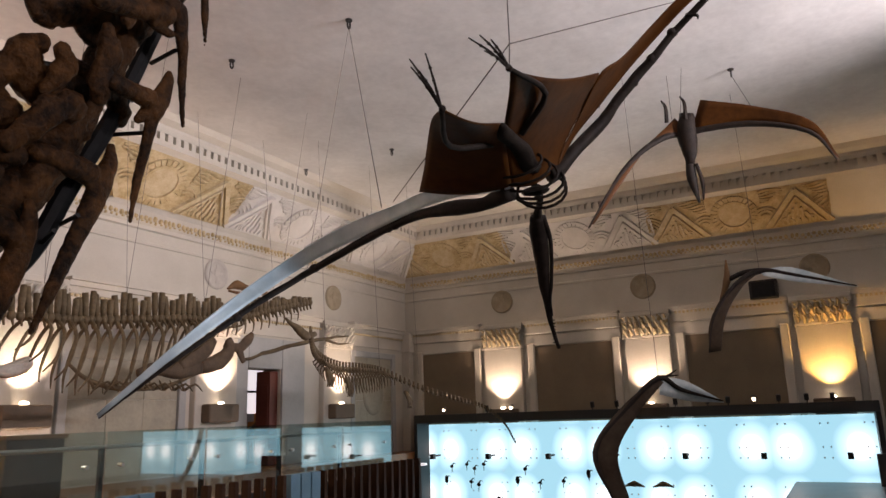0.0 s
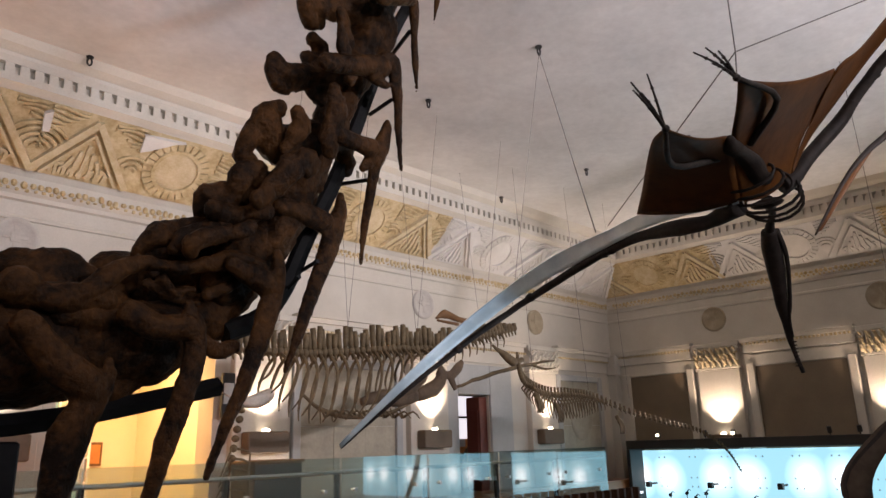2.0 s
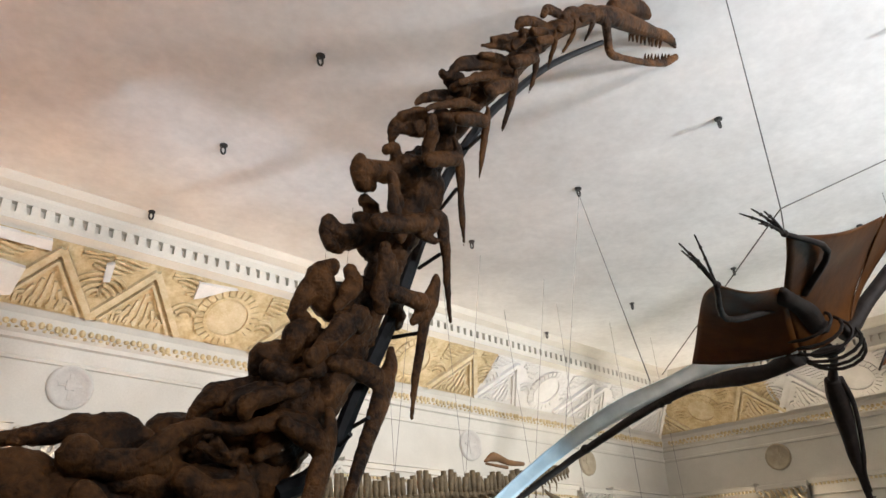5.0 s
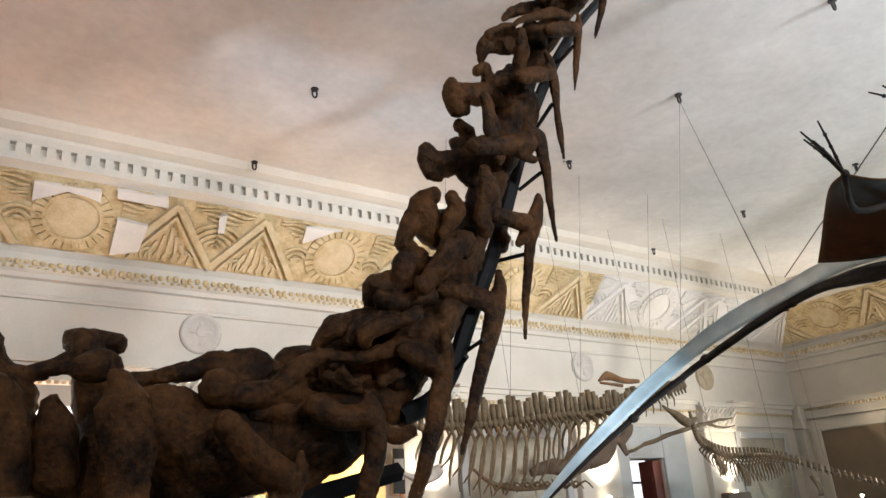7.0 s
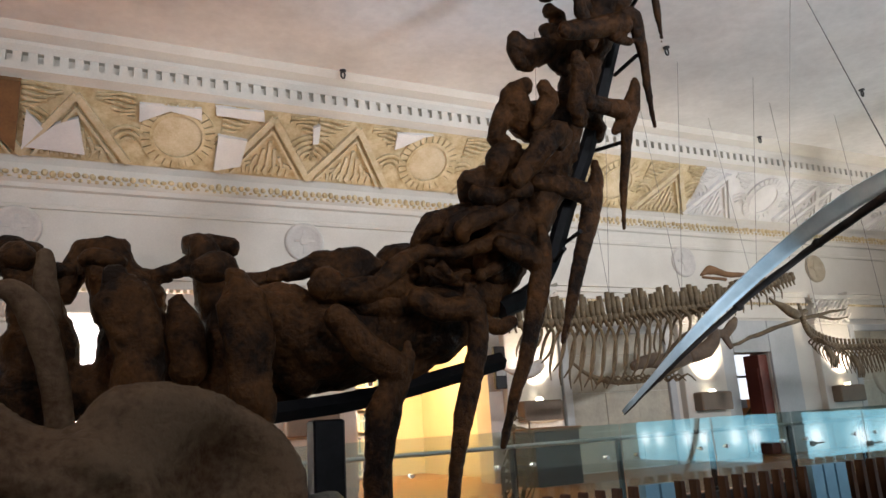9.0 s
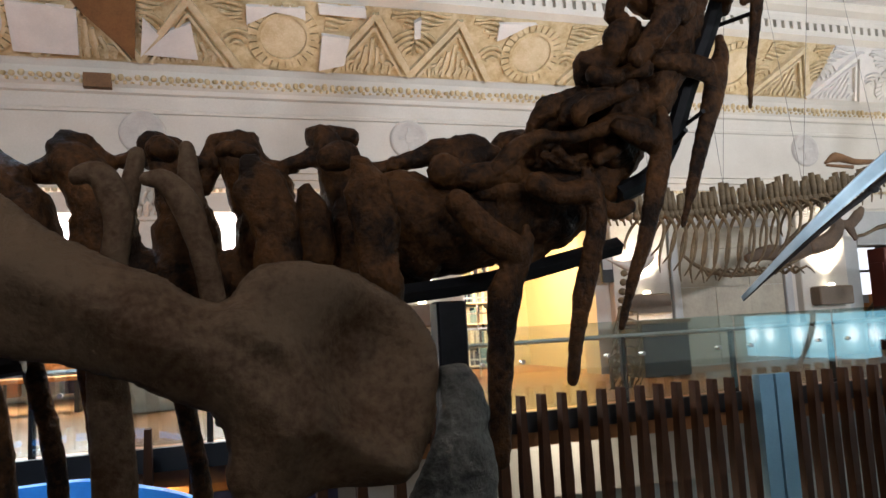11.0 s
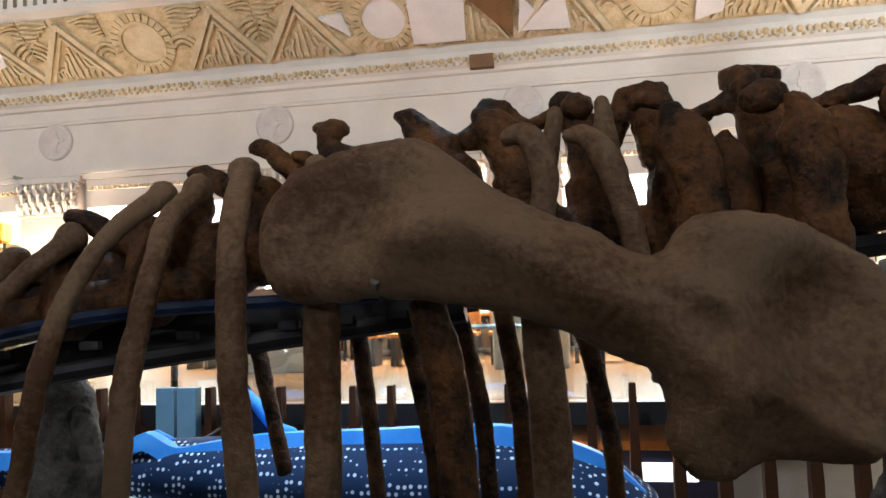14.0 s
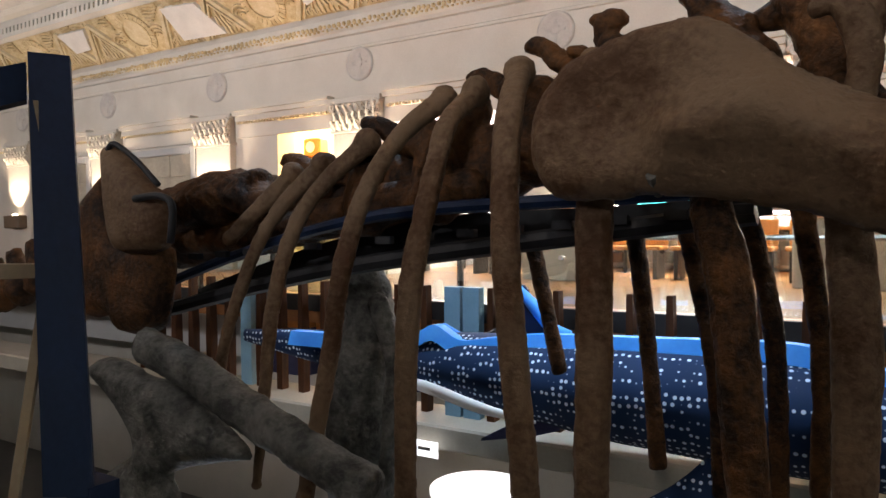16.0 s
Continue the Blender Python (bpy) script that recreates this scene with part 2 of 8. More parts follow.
def mesh_of(name, shape, material, origin=(0, 0, 0), smooth=False):
    me = bpy.data.meshes.new(name)
    o = Vector(origin)
    me.from_pydata([tuple(Vector(p) - o) for p in shape.v], [], shape.f)
    me.validate()
    bm = bmesh.new()
    bm.from_mesh(me)
    bmesh.ops.recalc_face_normals(bm, faces=bm.faces)
    bm.to_mesh(me)
    bm.free()
    me.materials.append(material)
    if smooth:
        me.polygons.foreach_set("use_smooth", [True] * len(me.polygons))
    return me


def part(name, shape, material, parent, label="", smooth=False):
    o = ORIGIN[parent.name]
    ob = new(name, mesh_of(name, shape, material, o, smooth))
    ob.parent = parent
    ORIGIN[ob.name] = o
    return tagged(ob, label)


def solid(name, shape, material, label="", category="", group="", kind="", smooth=False):
    ob = new(name, mesh_of(name, shape, material, (0, 0, 0), smooth))
    ORIGIN[ob.name] = Vector((0, 0, 0))
    return tagged(ob, label, category, group, kind)


def box(s, x0, x1, y0, y1, z0, z1, bev=0.0):
    if bev <= 0:
        v = [(x, y, z) for z in (z0, z1) for y in (y0, y1) for x in (x0, x1)]
        return s.add(v, [(0, 2, 3, 1), (4, 5, 7, 6), (0, 1, 5, 4), (2, 6, 7, 3), (0, 4, 6, 2), (1, 3, 7, 5)])
    b = bev
    rings = []
    for z, i in ((z0, b), (z0 + b, 0), (z1 - b, 0), (z1, b)):
        rings.append([(x0 + i + b, y0 + i, z), (x1 - i - b, y0 + i, z), (x1 - i, y0 + i + b, z), (x1 - i, y1 - i - b, z),
                      (x1 - i - b, y1 - i, z), (x0 + i + b, y1 - i, z), (x0 + i, y1 - i - b, z), (x0 + i, y0 + i + b, z)])
    v = [p for r in rings for p in r]
    f = [tuple(range(7, -1, -1)), tuple(range(24, 32))]
    for k in range(3):
        f += [(8 * k + i, 8 * k + (i + 1) % 8, 8 * k + 8 + (i + 1) % 8, 8 * k + 8 + i) for i in range(8)]
    return s.add(v, f)


def spline(pts, sub):
    p = [Vector(q) for q in pts]
    if len(p) < 3 or sub < 2:
        return [p[0].lerp(p[-1], i / sub) for i in range(sub + 1)] if len(p) == 2 and sub > 1 else p
    p = [p[0] * 2 - p[1]] + p + [p[-1] * 2 - p[-2]]
    out = []
    for i in range(1, len(p) - 2):
        a, b, c, d = p[i - 1:i + 3]
        for k in range(sub):
            t = k / sub
            out.append(0.5 * (2 * b + (c - a) * t + (2 * a - 5 * b + 4 * c - d) * t * t + (3 * b - a - 3 * c + d) * t ** 3))
    return out + [p[-2]]


def radii(rad, n):
    if isinstance(rad, (int, float)):
        return [rad] * n
    out = []
    for i in range(n):
        u = i / max(1, n - 1) * (len(rad) - 1)
        k = min(int(u), len(rad) - 2)
        out.append(rad[k] + (rad[k + 1] - rad[k]) * (u - k))
    return out


def tube(s, pts, rad, seg=8, sub=4, wide=1.0, side=None, rough=0.0):
    """A swept limb; wide: the section's breadth along the side vector."""
    line = spline(pts, sub)
    rr = radii(rad, len(line))
    n = len(line)
    v, prev = [], None
    for i, p in enumerate(line):
        d = (line[min(i + 1, n - 1)] - line[max(i - 1, 0)])
        d = d.normalized() if d.length > 1e-9 else Vector((0, 0, 1))
        a = Vector(side) if side is not None else (prev if prev is not None else (Vector((0, 0, 1)) if abs(d.z) < 0.9 else Vector((1, 0, 0))))
        a = (a - d * a.dot(d))
        a = a.normalized() if a.length > 1e-6 else d.orthogonal().normalized()
        prev = a
        b = d.cross(a)
        for k in range(seg):
            c = 2 * math.pi * k / seg
            q = p + (a * math.cos(c) * wide + b * math.sin(c)) * rr[i]
            if rough:
                q = q + Vector(noise.noise_vector(q * 6.0)) * rough
            v.append(q)
    f = [(i * seg + k, i * seg + (k + 1) % seg, (i + 1) * seg + (k + 1) % seg, (i + 1) * seg + k) for i in range(n - 1) for k in range(seg)]
    f += [tuple(range(seg - 1, -1, -1)), tuple((n - 1) * seg + k for k in range(seg))]
    return s.add(v, f)


def blob(s, c, r, rough=0.0, seg=10, rot=None):
    c = Vector(c)
    r = (r, r, r) if isinstance(r, (int, float)) else r
    v = []
    h = seg // 2 + 1
    for j in range(1, h):
        th = math.pi * j / h
        for k in range(seg):
            ph = 2 * math.pi * k / seg
            q = Vector((r[0] * math.sin(th) * math.cos(ph), r[1] * math.sin(th) * math.sin(ph), r[2] * math.cos(th)))
            v.append(q)
    v += [Vector((0, 0, r[2])), Vector((0, 0, -r[2]))]
    if rot:
        v = [rot @ q for q in v]
    v = [c + q for q in v]
    if rough:
        v = [q + Vector(noise.noise_vector(q * 5.0)) * rough for q in v]
    top, bot = len(v) - 2, len(v) - 1
    f = [(j * seg + k, (j + 1) * seg + k, (j + 1) * seg + (k + 1) % seg, j * seg + (k + 1) % seg) for j in range(h - 2) for k in range(seg)]
    f += [(top, k, (k + 1) % seg) for k in range(seg)]
    f += [(bot, (h - 2) * seg + (k + 1) % seg, (h - 2) * seg + k) for k in range(seg)]
    return s.add(v, f)


CLOUDS = bpy.data.textures.new("bone_lumps", "CLOUDS")
CLOUDS.noise_scale, CLOUDS.noise_depth = 0.14, 4
CRUST = bpy.data.textures.new("bone_crust", "CLOUDS")
CRUST.noise_scale, CRUST.noise_depth, CRUST.noise_type = 0.085, 3, "HARD_NOISE"
PITS = bpy.data.textures.new("bone_pits", "CLOUDS")
PITS.noise_scale, PITS.noise_depth, PITS.noise_basis = 0.05, 3, "VORONOI_F1"


def bony(ob, voxel=0.018, strength=0.035):
    """Fuses the limbs of a bone into one skin and roughens it."""
    m = ob.modifiers.new("fuse", "REMESH")
    m.mode, m.voxel_size, m.use_smooth_shade = "VOXEL", voxel, True
    d = ob.modifiers.new("lumps", "DISPLACE")
    d.texture, d.strength, d.mid_level, d.texture_coords = CLOUDS, strength * 0.9, 0.5, "GLOBAL"
    d2 = ob.modifiers.new("pits", "DISPLACE")
    d2.texture, d2.strength, d2.mid_level, d2.texture_coords = PITS, strength * 0.6, 0.5, "GLOBAL"
    d3 = ob.modifiers.new("crust", "DISPLACE")
    d3.texture, d3.strength, d3.mid_level, d3.texture_coords = CRUST, -strength * 0.8, 0.6, "GLOBAL"
    return ob


def sheet(s, a, b, nu=18, nv=5, sag=0.0, thick=0.006):
    """A thin skin between two edges, with thickness."""
    ea, eb = spline(a, 6), spline(b, 6)

    def at(e, u):
        k = u * (len(e) - 1)
        i = min(int(k), len(e) - 2)
        return e[i].lerp(e[i + 1], k - i)
    grid = [[at(ea, i / nu).lerp(at(eb, i / nu), j / nv) + Vector((0, 0, sag * math.sin(math.pi * j / nv))) for j in range(nv + 1)] for i in range(nu + 1)]
    v, w = [], nv + 1
    for i in range(nu + 1):
        for j in range(nv + 1):
            v.append(grid[i][j])
    n0 = len(v)
    for i in range(nu + 1):
        for j in range(nv + 1):
            du = grid[min(i + 1, nu)][j] - grid[max(i - 1, 0)][j]
            dv = grid[i][min(j + 1, nv)] - grid[i][max(j - 1, 0)]
            nn = du.cross(dv)
            nn = nn.normalized() if nn.length > 1e-9 else Vector((0, 0, 1))
            v.append(grid[i][j] + nn * thick)
    f = []
    for i in range(nu):
        for j in range(nv):
            q = (i * w + j, (i + 1) * w + j, (i + 1) * w + j + 1, i * w + j + 1)
            f += [q, tuple(n0 + k for k in reversed(q))]
    rim = [i * w for i in range(nu + 1)] + [nu * w + j for j in range(1, nv + 1)] + [i * w + nv for i in range(nu - 1, -1, -1)] + [j for j in range(nv - 1, 0, -1)]
    for k in range(len(rim)):
        p, q = rim[k], rim[(k + 1) % len(rim)]
        f.append((p, q, n0 + q, n0 + p))
    return s.add(v, f)


def inflate(s, outline, place, thick, edge, step=0.05, bend=None):
    """A flat bone: an outline in (u, v), swollen to thick within edge of its rim. place(u, v, h) gives the world point."""
    loop = spline([(u, v, 0) for u, v in outline + outline[:1]], 3)[:-1]
    pu, pv = np.array([p.x for p in loop]), np.array([p.y for p in loop])
    qu, qv = np.roll(pu, -1), np.roll(pv, -1)

    def near(u, v):
        t = np.clip(((u - pu) * (qu - pu) + (v - pv) * (qv - pv)) / ((qu - pu) ** 2 + (qv - pv) ** 2 + 1e-12), 0, 1)
        cu, cv = pu + t * (qu - pu), pv + t * (qv - pv)
        d = np.hypot(u - cu, v - cv)
        k = int(d.argmin())
        return d[k], cu[k], cv[k]

    def inside(u, v):
        c = ((pv > v) != (qv > v)) & (u < (qu - pu) * (v - pv) / (qv - pv + 1e-12) + pu)
        return bool(c.sum() % 2)
    us, vs = np.arange(pu.min() - step, pu.max() + 2 * step, step), np.arange(pv.min() - step, pv.max() + 2 * step, step)
    inn = [[inside(u, v) for v in vs] for u in us]
    front, back, verts, faces = {}, {}, [], []

    def vert(i, j):
        if (i, j) not in front:
            u, v = us[i], vs[j]
            d, cu, cv = near(u, v)
            if not inn[i][j]:
                u, v, d = cu, cv, 0.0
            h = thick * math.sqrt(max(0.0, 1 - (1 - min(d / edge, 1)) ** 2))
            if bend:
                h0 = bend(u, v)
            else:
                h0 = 0.0
            front[i, j] = len(verts)
            verts.append(place(u, v, h0 + h))
            if d > 0:
                back[i, j] = len(verts)
                verts.append(place(u, v, h0 - h * 0.5))
            else:
                back[i, j] = front[i, j]
        return front[i, j], back[i, j]
    for i in range(len(us) - 1):
        for j in range(len(vs) - 1):
            c = [(i, j), (i + 1, j), (i + 1, j + 1), (i, j + 1)]
            if sum(inn[a][b] for a, b in c) >= 1:
                k = [vert(*p) for p in c]
                faces.append(tuple(p[0] for p in k))
                if any(p[0] != p[1] for p in k):
                    faces.append(tuple(p[1] for p in reversed(k)))
    return s.add(verts, faces)


# ---- the hall: walls, cornice, ceiling, floors ----
X0, Y0 = -37.0, -17.0     # far end and camera-side wall
OPENINGS = [(-10.1, -7.95, 7.35), (-13.9, -11.3, 7.55), (-17.5, -14.9, 7.55), (-21.05, -18.5, 7.55), (-23.57, -22.15, 7.55)]
DOOR = (-2.72, -1.76, 6.6)
s = Shape()
cuts = sorted(OPENINGS + [DOOR])
edge_x = X0
for a, b, top in cuts:
    box(s, edge_x, a, 0.0, 0.45, FLOOR, 10.6)
    box(s, a, b, 0.0, 0.45, top, 10.6)
    edge_x = b
box(s, edge_x, CX + 0.45, 0.0, 0.45, FLOOR, 10.6)
box(s, X0, CX + 0.45, 0.0, 0.45, 0.0, FLOOR - 0.3)
solid("wall_north", s, PLASTER, "cream plastered hall wall with pilasters and openings", "wall", kind="structure")
solid("wall_east", box(Shape(), CX, CX + 0.45, Y0, 0.0, 0, 10.6), PLASTER, "cream plastered end wall behind the showcase", "wall", kind="structure")
solid("wall_south", box(Shape(), X0, CX + 0.45, Y0 - 0.4, Y0, 0, 10.6), PLASTER, "plain plastered wall", "wall", kind="structure")
solid("wall_west", box(Shape(), X0 - 0.4, X0, Y0 - 0.4, 0.45, 0, 10.6), PLASTER, "plain plastered wall", "wall", kind="structure")
solid("ceiling", box(Shape(), X0 - 0.4, CX + 0.45, Y0 - 0.4, 0.45, CEIL, CEIL + 0.25), CEILING, "mottled pale plaster ceiling", "ceiling", kind="structure")
solid("ground", box(Shape(), X0 - 3, CX + 3, Y0 - 3, 6.0, -0.3, 0.0), GROUNDM, "dark stone ground floor", "floor", kind="structure")
s = Shape()
box(s, X0, -2.85, -3.72, 5.0, FLOOR - 0.28, FLOOR)
box(s, -2.85, CX, -0.6, 5.0, FLOOR - 0.28, FLOOR)
solid("floor_gallery", s, WOODFLOOR, "polished orange wood gallery floor", "floor", kind="structure")
solid("floor_viewing", box(Shape(), X0, CX, Y0, -9.0, 3.85, 4.1), GROUNDM, "dark stone floor of the viewing gallery", "floor", kind="structure")

PROFILE = [(0.002, 8.55), (0.03, 8.56), (0.03, 8.60), (0.006, 8.62), (0.006, 8.80), (0.05, 8.82), (0.05, 8.88), (0.09, 8.92), (0.12, 9.02), (0.05, 9.04), (0.05, 9.13),
           (0.10, 9.20), (0.90, 9.90), (0.985, 9.95), (0.985, 10.045), (0.905, 10.05), (0.905, 10.17), (0.985, 10.175), (1.02, 10.25), (1.02, 10.30), (1.14, 10.36), (1.22, 10.46), (0.0, 10.46)]


def cornice(profile, name, material, label):
    s = Shape()
    n = len(profile)
    v = [(X0, -d, z) for d, z in profile] + [(CX - d, -d, z) for d, z in profile] + [(CX - d, Y0, z) for d, z in profile]
    f = [(k * n + i, k * n + i + 1, (k + 1) * n + i + 1, (k + 1) * n + i) for k in range(2) for i in range(n - 1)]
    s.add(v, f)
    return solid(name, s, material, label, "cornice", kind="structure")


cornice(PROFILE, "trim_cornice", PLASTER, "stepped cream plaster cornice with a sloping frieze")
# leaf moulding under the frieze
lm = Shape()
rl = random.Random(9)
x = X0 + 1
while x < CX - 0.2:
    blob(lm, (x, -0.125, 8.99 + rl.uniform(-0.012, 0.012)), (0.042, 0.034, rl.uniform(0.03, 0.055)), 0.012, 6)
    blob(lm, (x + 0.045, -0.10, 8.935), (0.03, 0.03, rl.uniform(0.015, 0.035)), 0.01, 5)
    x += rl.uniform(0.085, 0.115)
y = -0.3
while y > -13:
    blob(lm, (CX - 0.125, y, 8.99 + rl.uniform(-0.012, 0.012)), (0.034, 0.042, rl.uniform(0.03, 0.055)), 0.012, 6)
    blob(lm, (CX - 0.10, y - 0.045, 8.935), (0.03, 0.03, rl.uniform(0.015, 0.035)), 0.01, 5)
    y -= rl.uniform(0.085, 0.115)
solid("trim_leaf_moulding", lm, OCHRE, "ochre leaf moulding along the cornice", "moulding", kind="stuff")
# dentils
dt = Shape()
x = -36.0
while x < CX - 1.0:
    box(dt, x, x + 0.098, -0.981, -0.86, 10.04, 10.18)
    x += 0.163
y = -1.2
while y > -14:
    box(dt, CX - 0.981, CX - 0.86, y, y + 0.098, 10.04, 10.18)
    y -= 0.163
solid("trim_dentils", dt, PLASTER, "row of small square dentil blocks", "moulding", kind="stuff")


# ---- frieze reliefs on the sloping band ----
SL = math.hypot(0.80, 0.70)
FU, FN = (0.80 / SL, 0.70 / SL), (0.70 / SL, -0.80 / SL)


def on_frieze(wall, u, v, h):
    """u along the wall, v up the slope, h proud of it."""
    d, z = 0.10 + FU[0] * v + FN[0] * h, 9.20 + FU[1] * v + FN[1] * h
    return (u, -d, z) if wall == "n" else (CX - d, u, z)


def bar(s, wall, a, b, w, h, h0=0.0):
    (ua, va), (ub, vb) = a, b
    n = math.hypot(ub - ua, vb - va)
    pu, pv = -(vb - va) / n * w / 2, (ub - ua) / n * w / 2
    c = [(ua + pu, va + pv), (ub + pu, vb + pv), (ub - pu, vb - pv), (ua - pu, va - pv)]
    v = [on_frieze(wall, u, q, h0) for u, q in c] + [on_frieze(wall, u, q, h) for u, q in c]
    return s.add(v, [(3, 2, 1, 0), (4, 5, 6, 7), (0, 1, 5, 4), (1, 2, 6, 5), (2, 3, 7, 6), (3, 0, 4, 7)])


def curve_bar(s, wall, pts, w, h):
    for a, b in zip(pts, pts[1:]):
        bar(s, wall, a, b, w, h)


def rosette(s, wall, u, v, r):
    for k in range(26):
        a0, a1 = 2 * math.pi * k / 26, 2 * math.pi * (k + 0.82) / 26
        c = [(u + q * math.cos(a), v + q * math.sin(a)) for q, a in ((r * 0.74, a0), (r, a0), (r, a1), (r * 0.74, a1))]
        w = [on_frieze(wall, x, y, 0) for x, y in c] + [on_frieze(wall, x, y, 0.045) for x, y in c]
        s.add(w, [(4, 5, 6, 7), (0, 1, 5, 4), (1, 2, 6, 5), (2, 3, 7, 6), (3, 0, 4, 7)])
    ring = [(u + r * 0.70 * math.cos(a), v + r * 0.70 * math.sin(a)) for a in [2 * math.pi * k / 24 for k in range(25)]]
    curve_bar(s, wall, ring, 0.05, 0.06)


def disc(s, wall, u, v, r, h=0.02):
    n = 24
    w = [on_frieze(wall, u, v, h + 0.03)]
    for q, hh in ((r * 0.6, h + 0.022), (r, h)):
        w += [on_frieze(wall, u + q * math.cos(2 * math.pi * k / n), v + q * math.sin(2 * math.pi * k / n), hh) for k in range(n)]
    f = [(0, 1 + k, 1 + (k + 1) % n) for k in range(n)] + [(1 + k, 1 + n + k, 1 + n + (k + 1) % n, 1 + (k + 1) % n) for k in range(n)]
    return s.add(w, f)


def plate(s, wall, c, h):
    n = len(c)
    v = [on_frieze(wall, u, q, 0.0) for u, q in c] + [on_frieze(wall, u, q, h) for u, q in c]
    return s.add(v, [tuple(range(n, 2 * n))] + [(k, (k + 1) % n, n + (k + 1) % n, n + k) for k in range(n)])


rng = random.Random(4)


REPAIRS = [
    [(-14.35, 0.17), (-14.01, 0.53), (-13.77, 0.64), (-13.69, 0.14)],
    [(-13.09, 0.93), (-12.35, 0.96), (-12.33, 0.80), (-12.49, 0.85), (-12.73, 0.88), (-12.98, 0.74), (-13.08, 0.68)],
    [(-12.10, 0.61), (-11.72, 0.58), (-11.76, 0.18), (-12.10, 0.08)],
    [(-12.18, 1.02), (-11.56, 1.03), (-11.53, 0.89), (-12.16, 0.90)],
    [(-9.62, 0.96), (-9.05, 1.0), (-9.2, 0.95), (-9.5, 0.75), (-9.60, 0.70)],
    [(-10.86, 0.88), (-10.77, 0.94), (-10.74, 0.66), (-10.82, 0.64)]]
REPAIRS += [
    [(-15.83, 0.77), (-15.07, 0.72), (-15.11, 0.11), (-15.84, 0.12)],
    [(-14.33, 0.67), (-14.15, 0.45), (-14.39, 0.13)],
    [(-17.09, 0.63), (-16.75, 0.66), (-16.69, 0.33)],
    [(-25.84, 0.90), (-24.91, 0.84), (-24.63, 0.12), (-25.82, 0.16)],
    [(-29.33, 0.91), (-28.40, 0.89), (-28.67, 0.43), (-29.22, 0.41)],
    [(-22.60, 0.80), (-22.05, 0.86), (-22.10, 0.40), (-22.45, 0.30)]]


def frieze_bay(wall, u0, painted, sgn=1):
    """One bay: a rosette at u0 and, beyond it, two gables with fans and wave lines."""
    m1, m2 = (OCHRE, OCHRE2) if painted else (PATCH, PATCH)
    head = thing("frieze_panel", on_frieze(wall, u0, 0.5, 0), "ochre painted plaster relief of gables, rosette and waves" if painted else "bare white plaster relief of gables and waves", "relief", "frieze panels")
    ground = plate(Shape(), wall, [(u0 - 1.8, 0.02), (u0 + 1.8, 0.02), (u0 + 1.8, SL - 0.03), (u0 - 1.8, SL - 0.03)], 0.006)
    part("field", ground, m1 if painted else PATCH, head)
    s = Shape()
    rosette(s, wall, u0, 0.52, 0.47)
    tagged(part("rosette_ring", s, m1, head), kind="stuff")
    part("rosette_disc", disc(Shape(), wall, u0, 0.52, 0.33), PATCH if not painted or abs(u0 + 16.2) < 0.1 else OCHRE2, head, smooth=True)
    for c in (-1.2, 1.2):
        g = Shape()
        for q, w in ((0.0, 0.085), (0.14, 0.035)):
            bar(g, wall, (u0 + c - 0.62 + q, 0.06), (u0 + c, 0.94 - q * 1.3), w, 0.075)
            bar(g, wall, (u0 + c + 0.62 - q, 0.06), (u0 + c, 0.94 - q * 1.3), w, 0.073)
        for k in range(-3, 4):
            curve_bar(g, wall, [(u0 + c + k * 0.10, 0.07), (u0 + c + k * 0.105, 0.22), (u0 + c + k * 0.075, 0.58 - abs(k) * 0.11)], 0.04, 0.045)
            curve_bar(g, wall, [(u0 + c + k * 0.11 - 0.04, 0.10), (u0 + c + k * 0.12 - 0.02, 0.18), (u0 + c + k * 0.12 + 0.03, 0.22)], 0.03, 0.05)
        part("gable", g, m2, head)
    w = Shape()
    for c in (-1.8, 1.8, -0.6, 0.6):
        for r in (0.08, 0.16, 0.24, 0.32, 0.40):
            arc = [(u0 + c + r * math.cos(a), 0.34 + r * math.sin(a)) for a in [math.pi * (0.15 + 0.7 * k / 8) for k in range(9)]]
            arc = [(max(u0 - 1.79, min(u0 + 1.79, a)), b) for a, b in arc]
            if abs(c) > 1 or r < 0.3:
                curve_bar(w, wall, [p for i, p in enumerate(arc) if i == 0 or p != arc[i - 1]], 0.04, 0.045)
    for row in range(6):
        pts = [(u0 - 1.78 + 0.089 * k, 1.0 - row * 0.062 + 0.022 * math.sin(k * 1.15 + row)) for k in range(41)]
        keep = [p for p in pts if abs(p[0] - u0) > 0.45]
        for a, b in zip(keep, keep[1:]):
            if b[0] - a[0] < 0.1 and min(abs(a[0] - u0 + 1.2), abs(a[0] - u0 - 1.2)) > 0.15 + row * 0.07:
                bar(w, wall, a, b, 0.034, 0.04)
    tagged(part("wave_relief", w, m1 if painted else PATCH, head), kind="stuff")
    # repaired places in bare white plaster
    if painted:
        for k, c in enumerate(REPAIRS if wall == "n" else []):
            if abs(c[0][0] - u0 - 0.4) <= 1.8:
                part("repair_patch", plate(Shape(), wall, c, 0.078 + 0.002 * (k % 3)), PATCH, head, "flat white repair plaster")
    return head


for k in range(9):
    frieze_bay("n", 1.8 - 3.6 * (k + 1), k not in (0,))
frieze_bay("n", 1.05, False)
for k, p in enumerate((True, False, True)):
    frieze_bay("e", RY[0] + 1.35 - 3.51 * k, p)
# raw brown board where the frieze is opened
s = Shape()
plate(s, "n", [(-14.46, 0.10), (-14.38, 1.04), (-15.25, 1.04), (-15.03, 0.71)], 0.09)
ob = solid("brown_repair_board", s, RAWWOOD, "dark brown board over an opened part of the frieze", "board")
s = Shape()
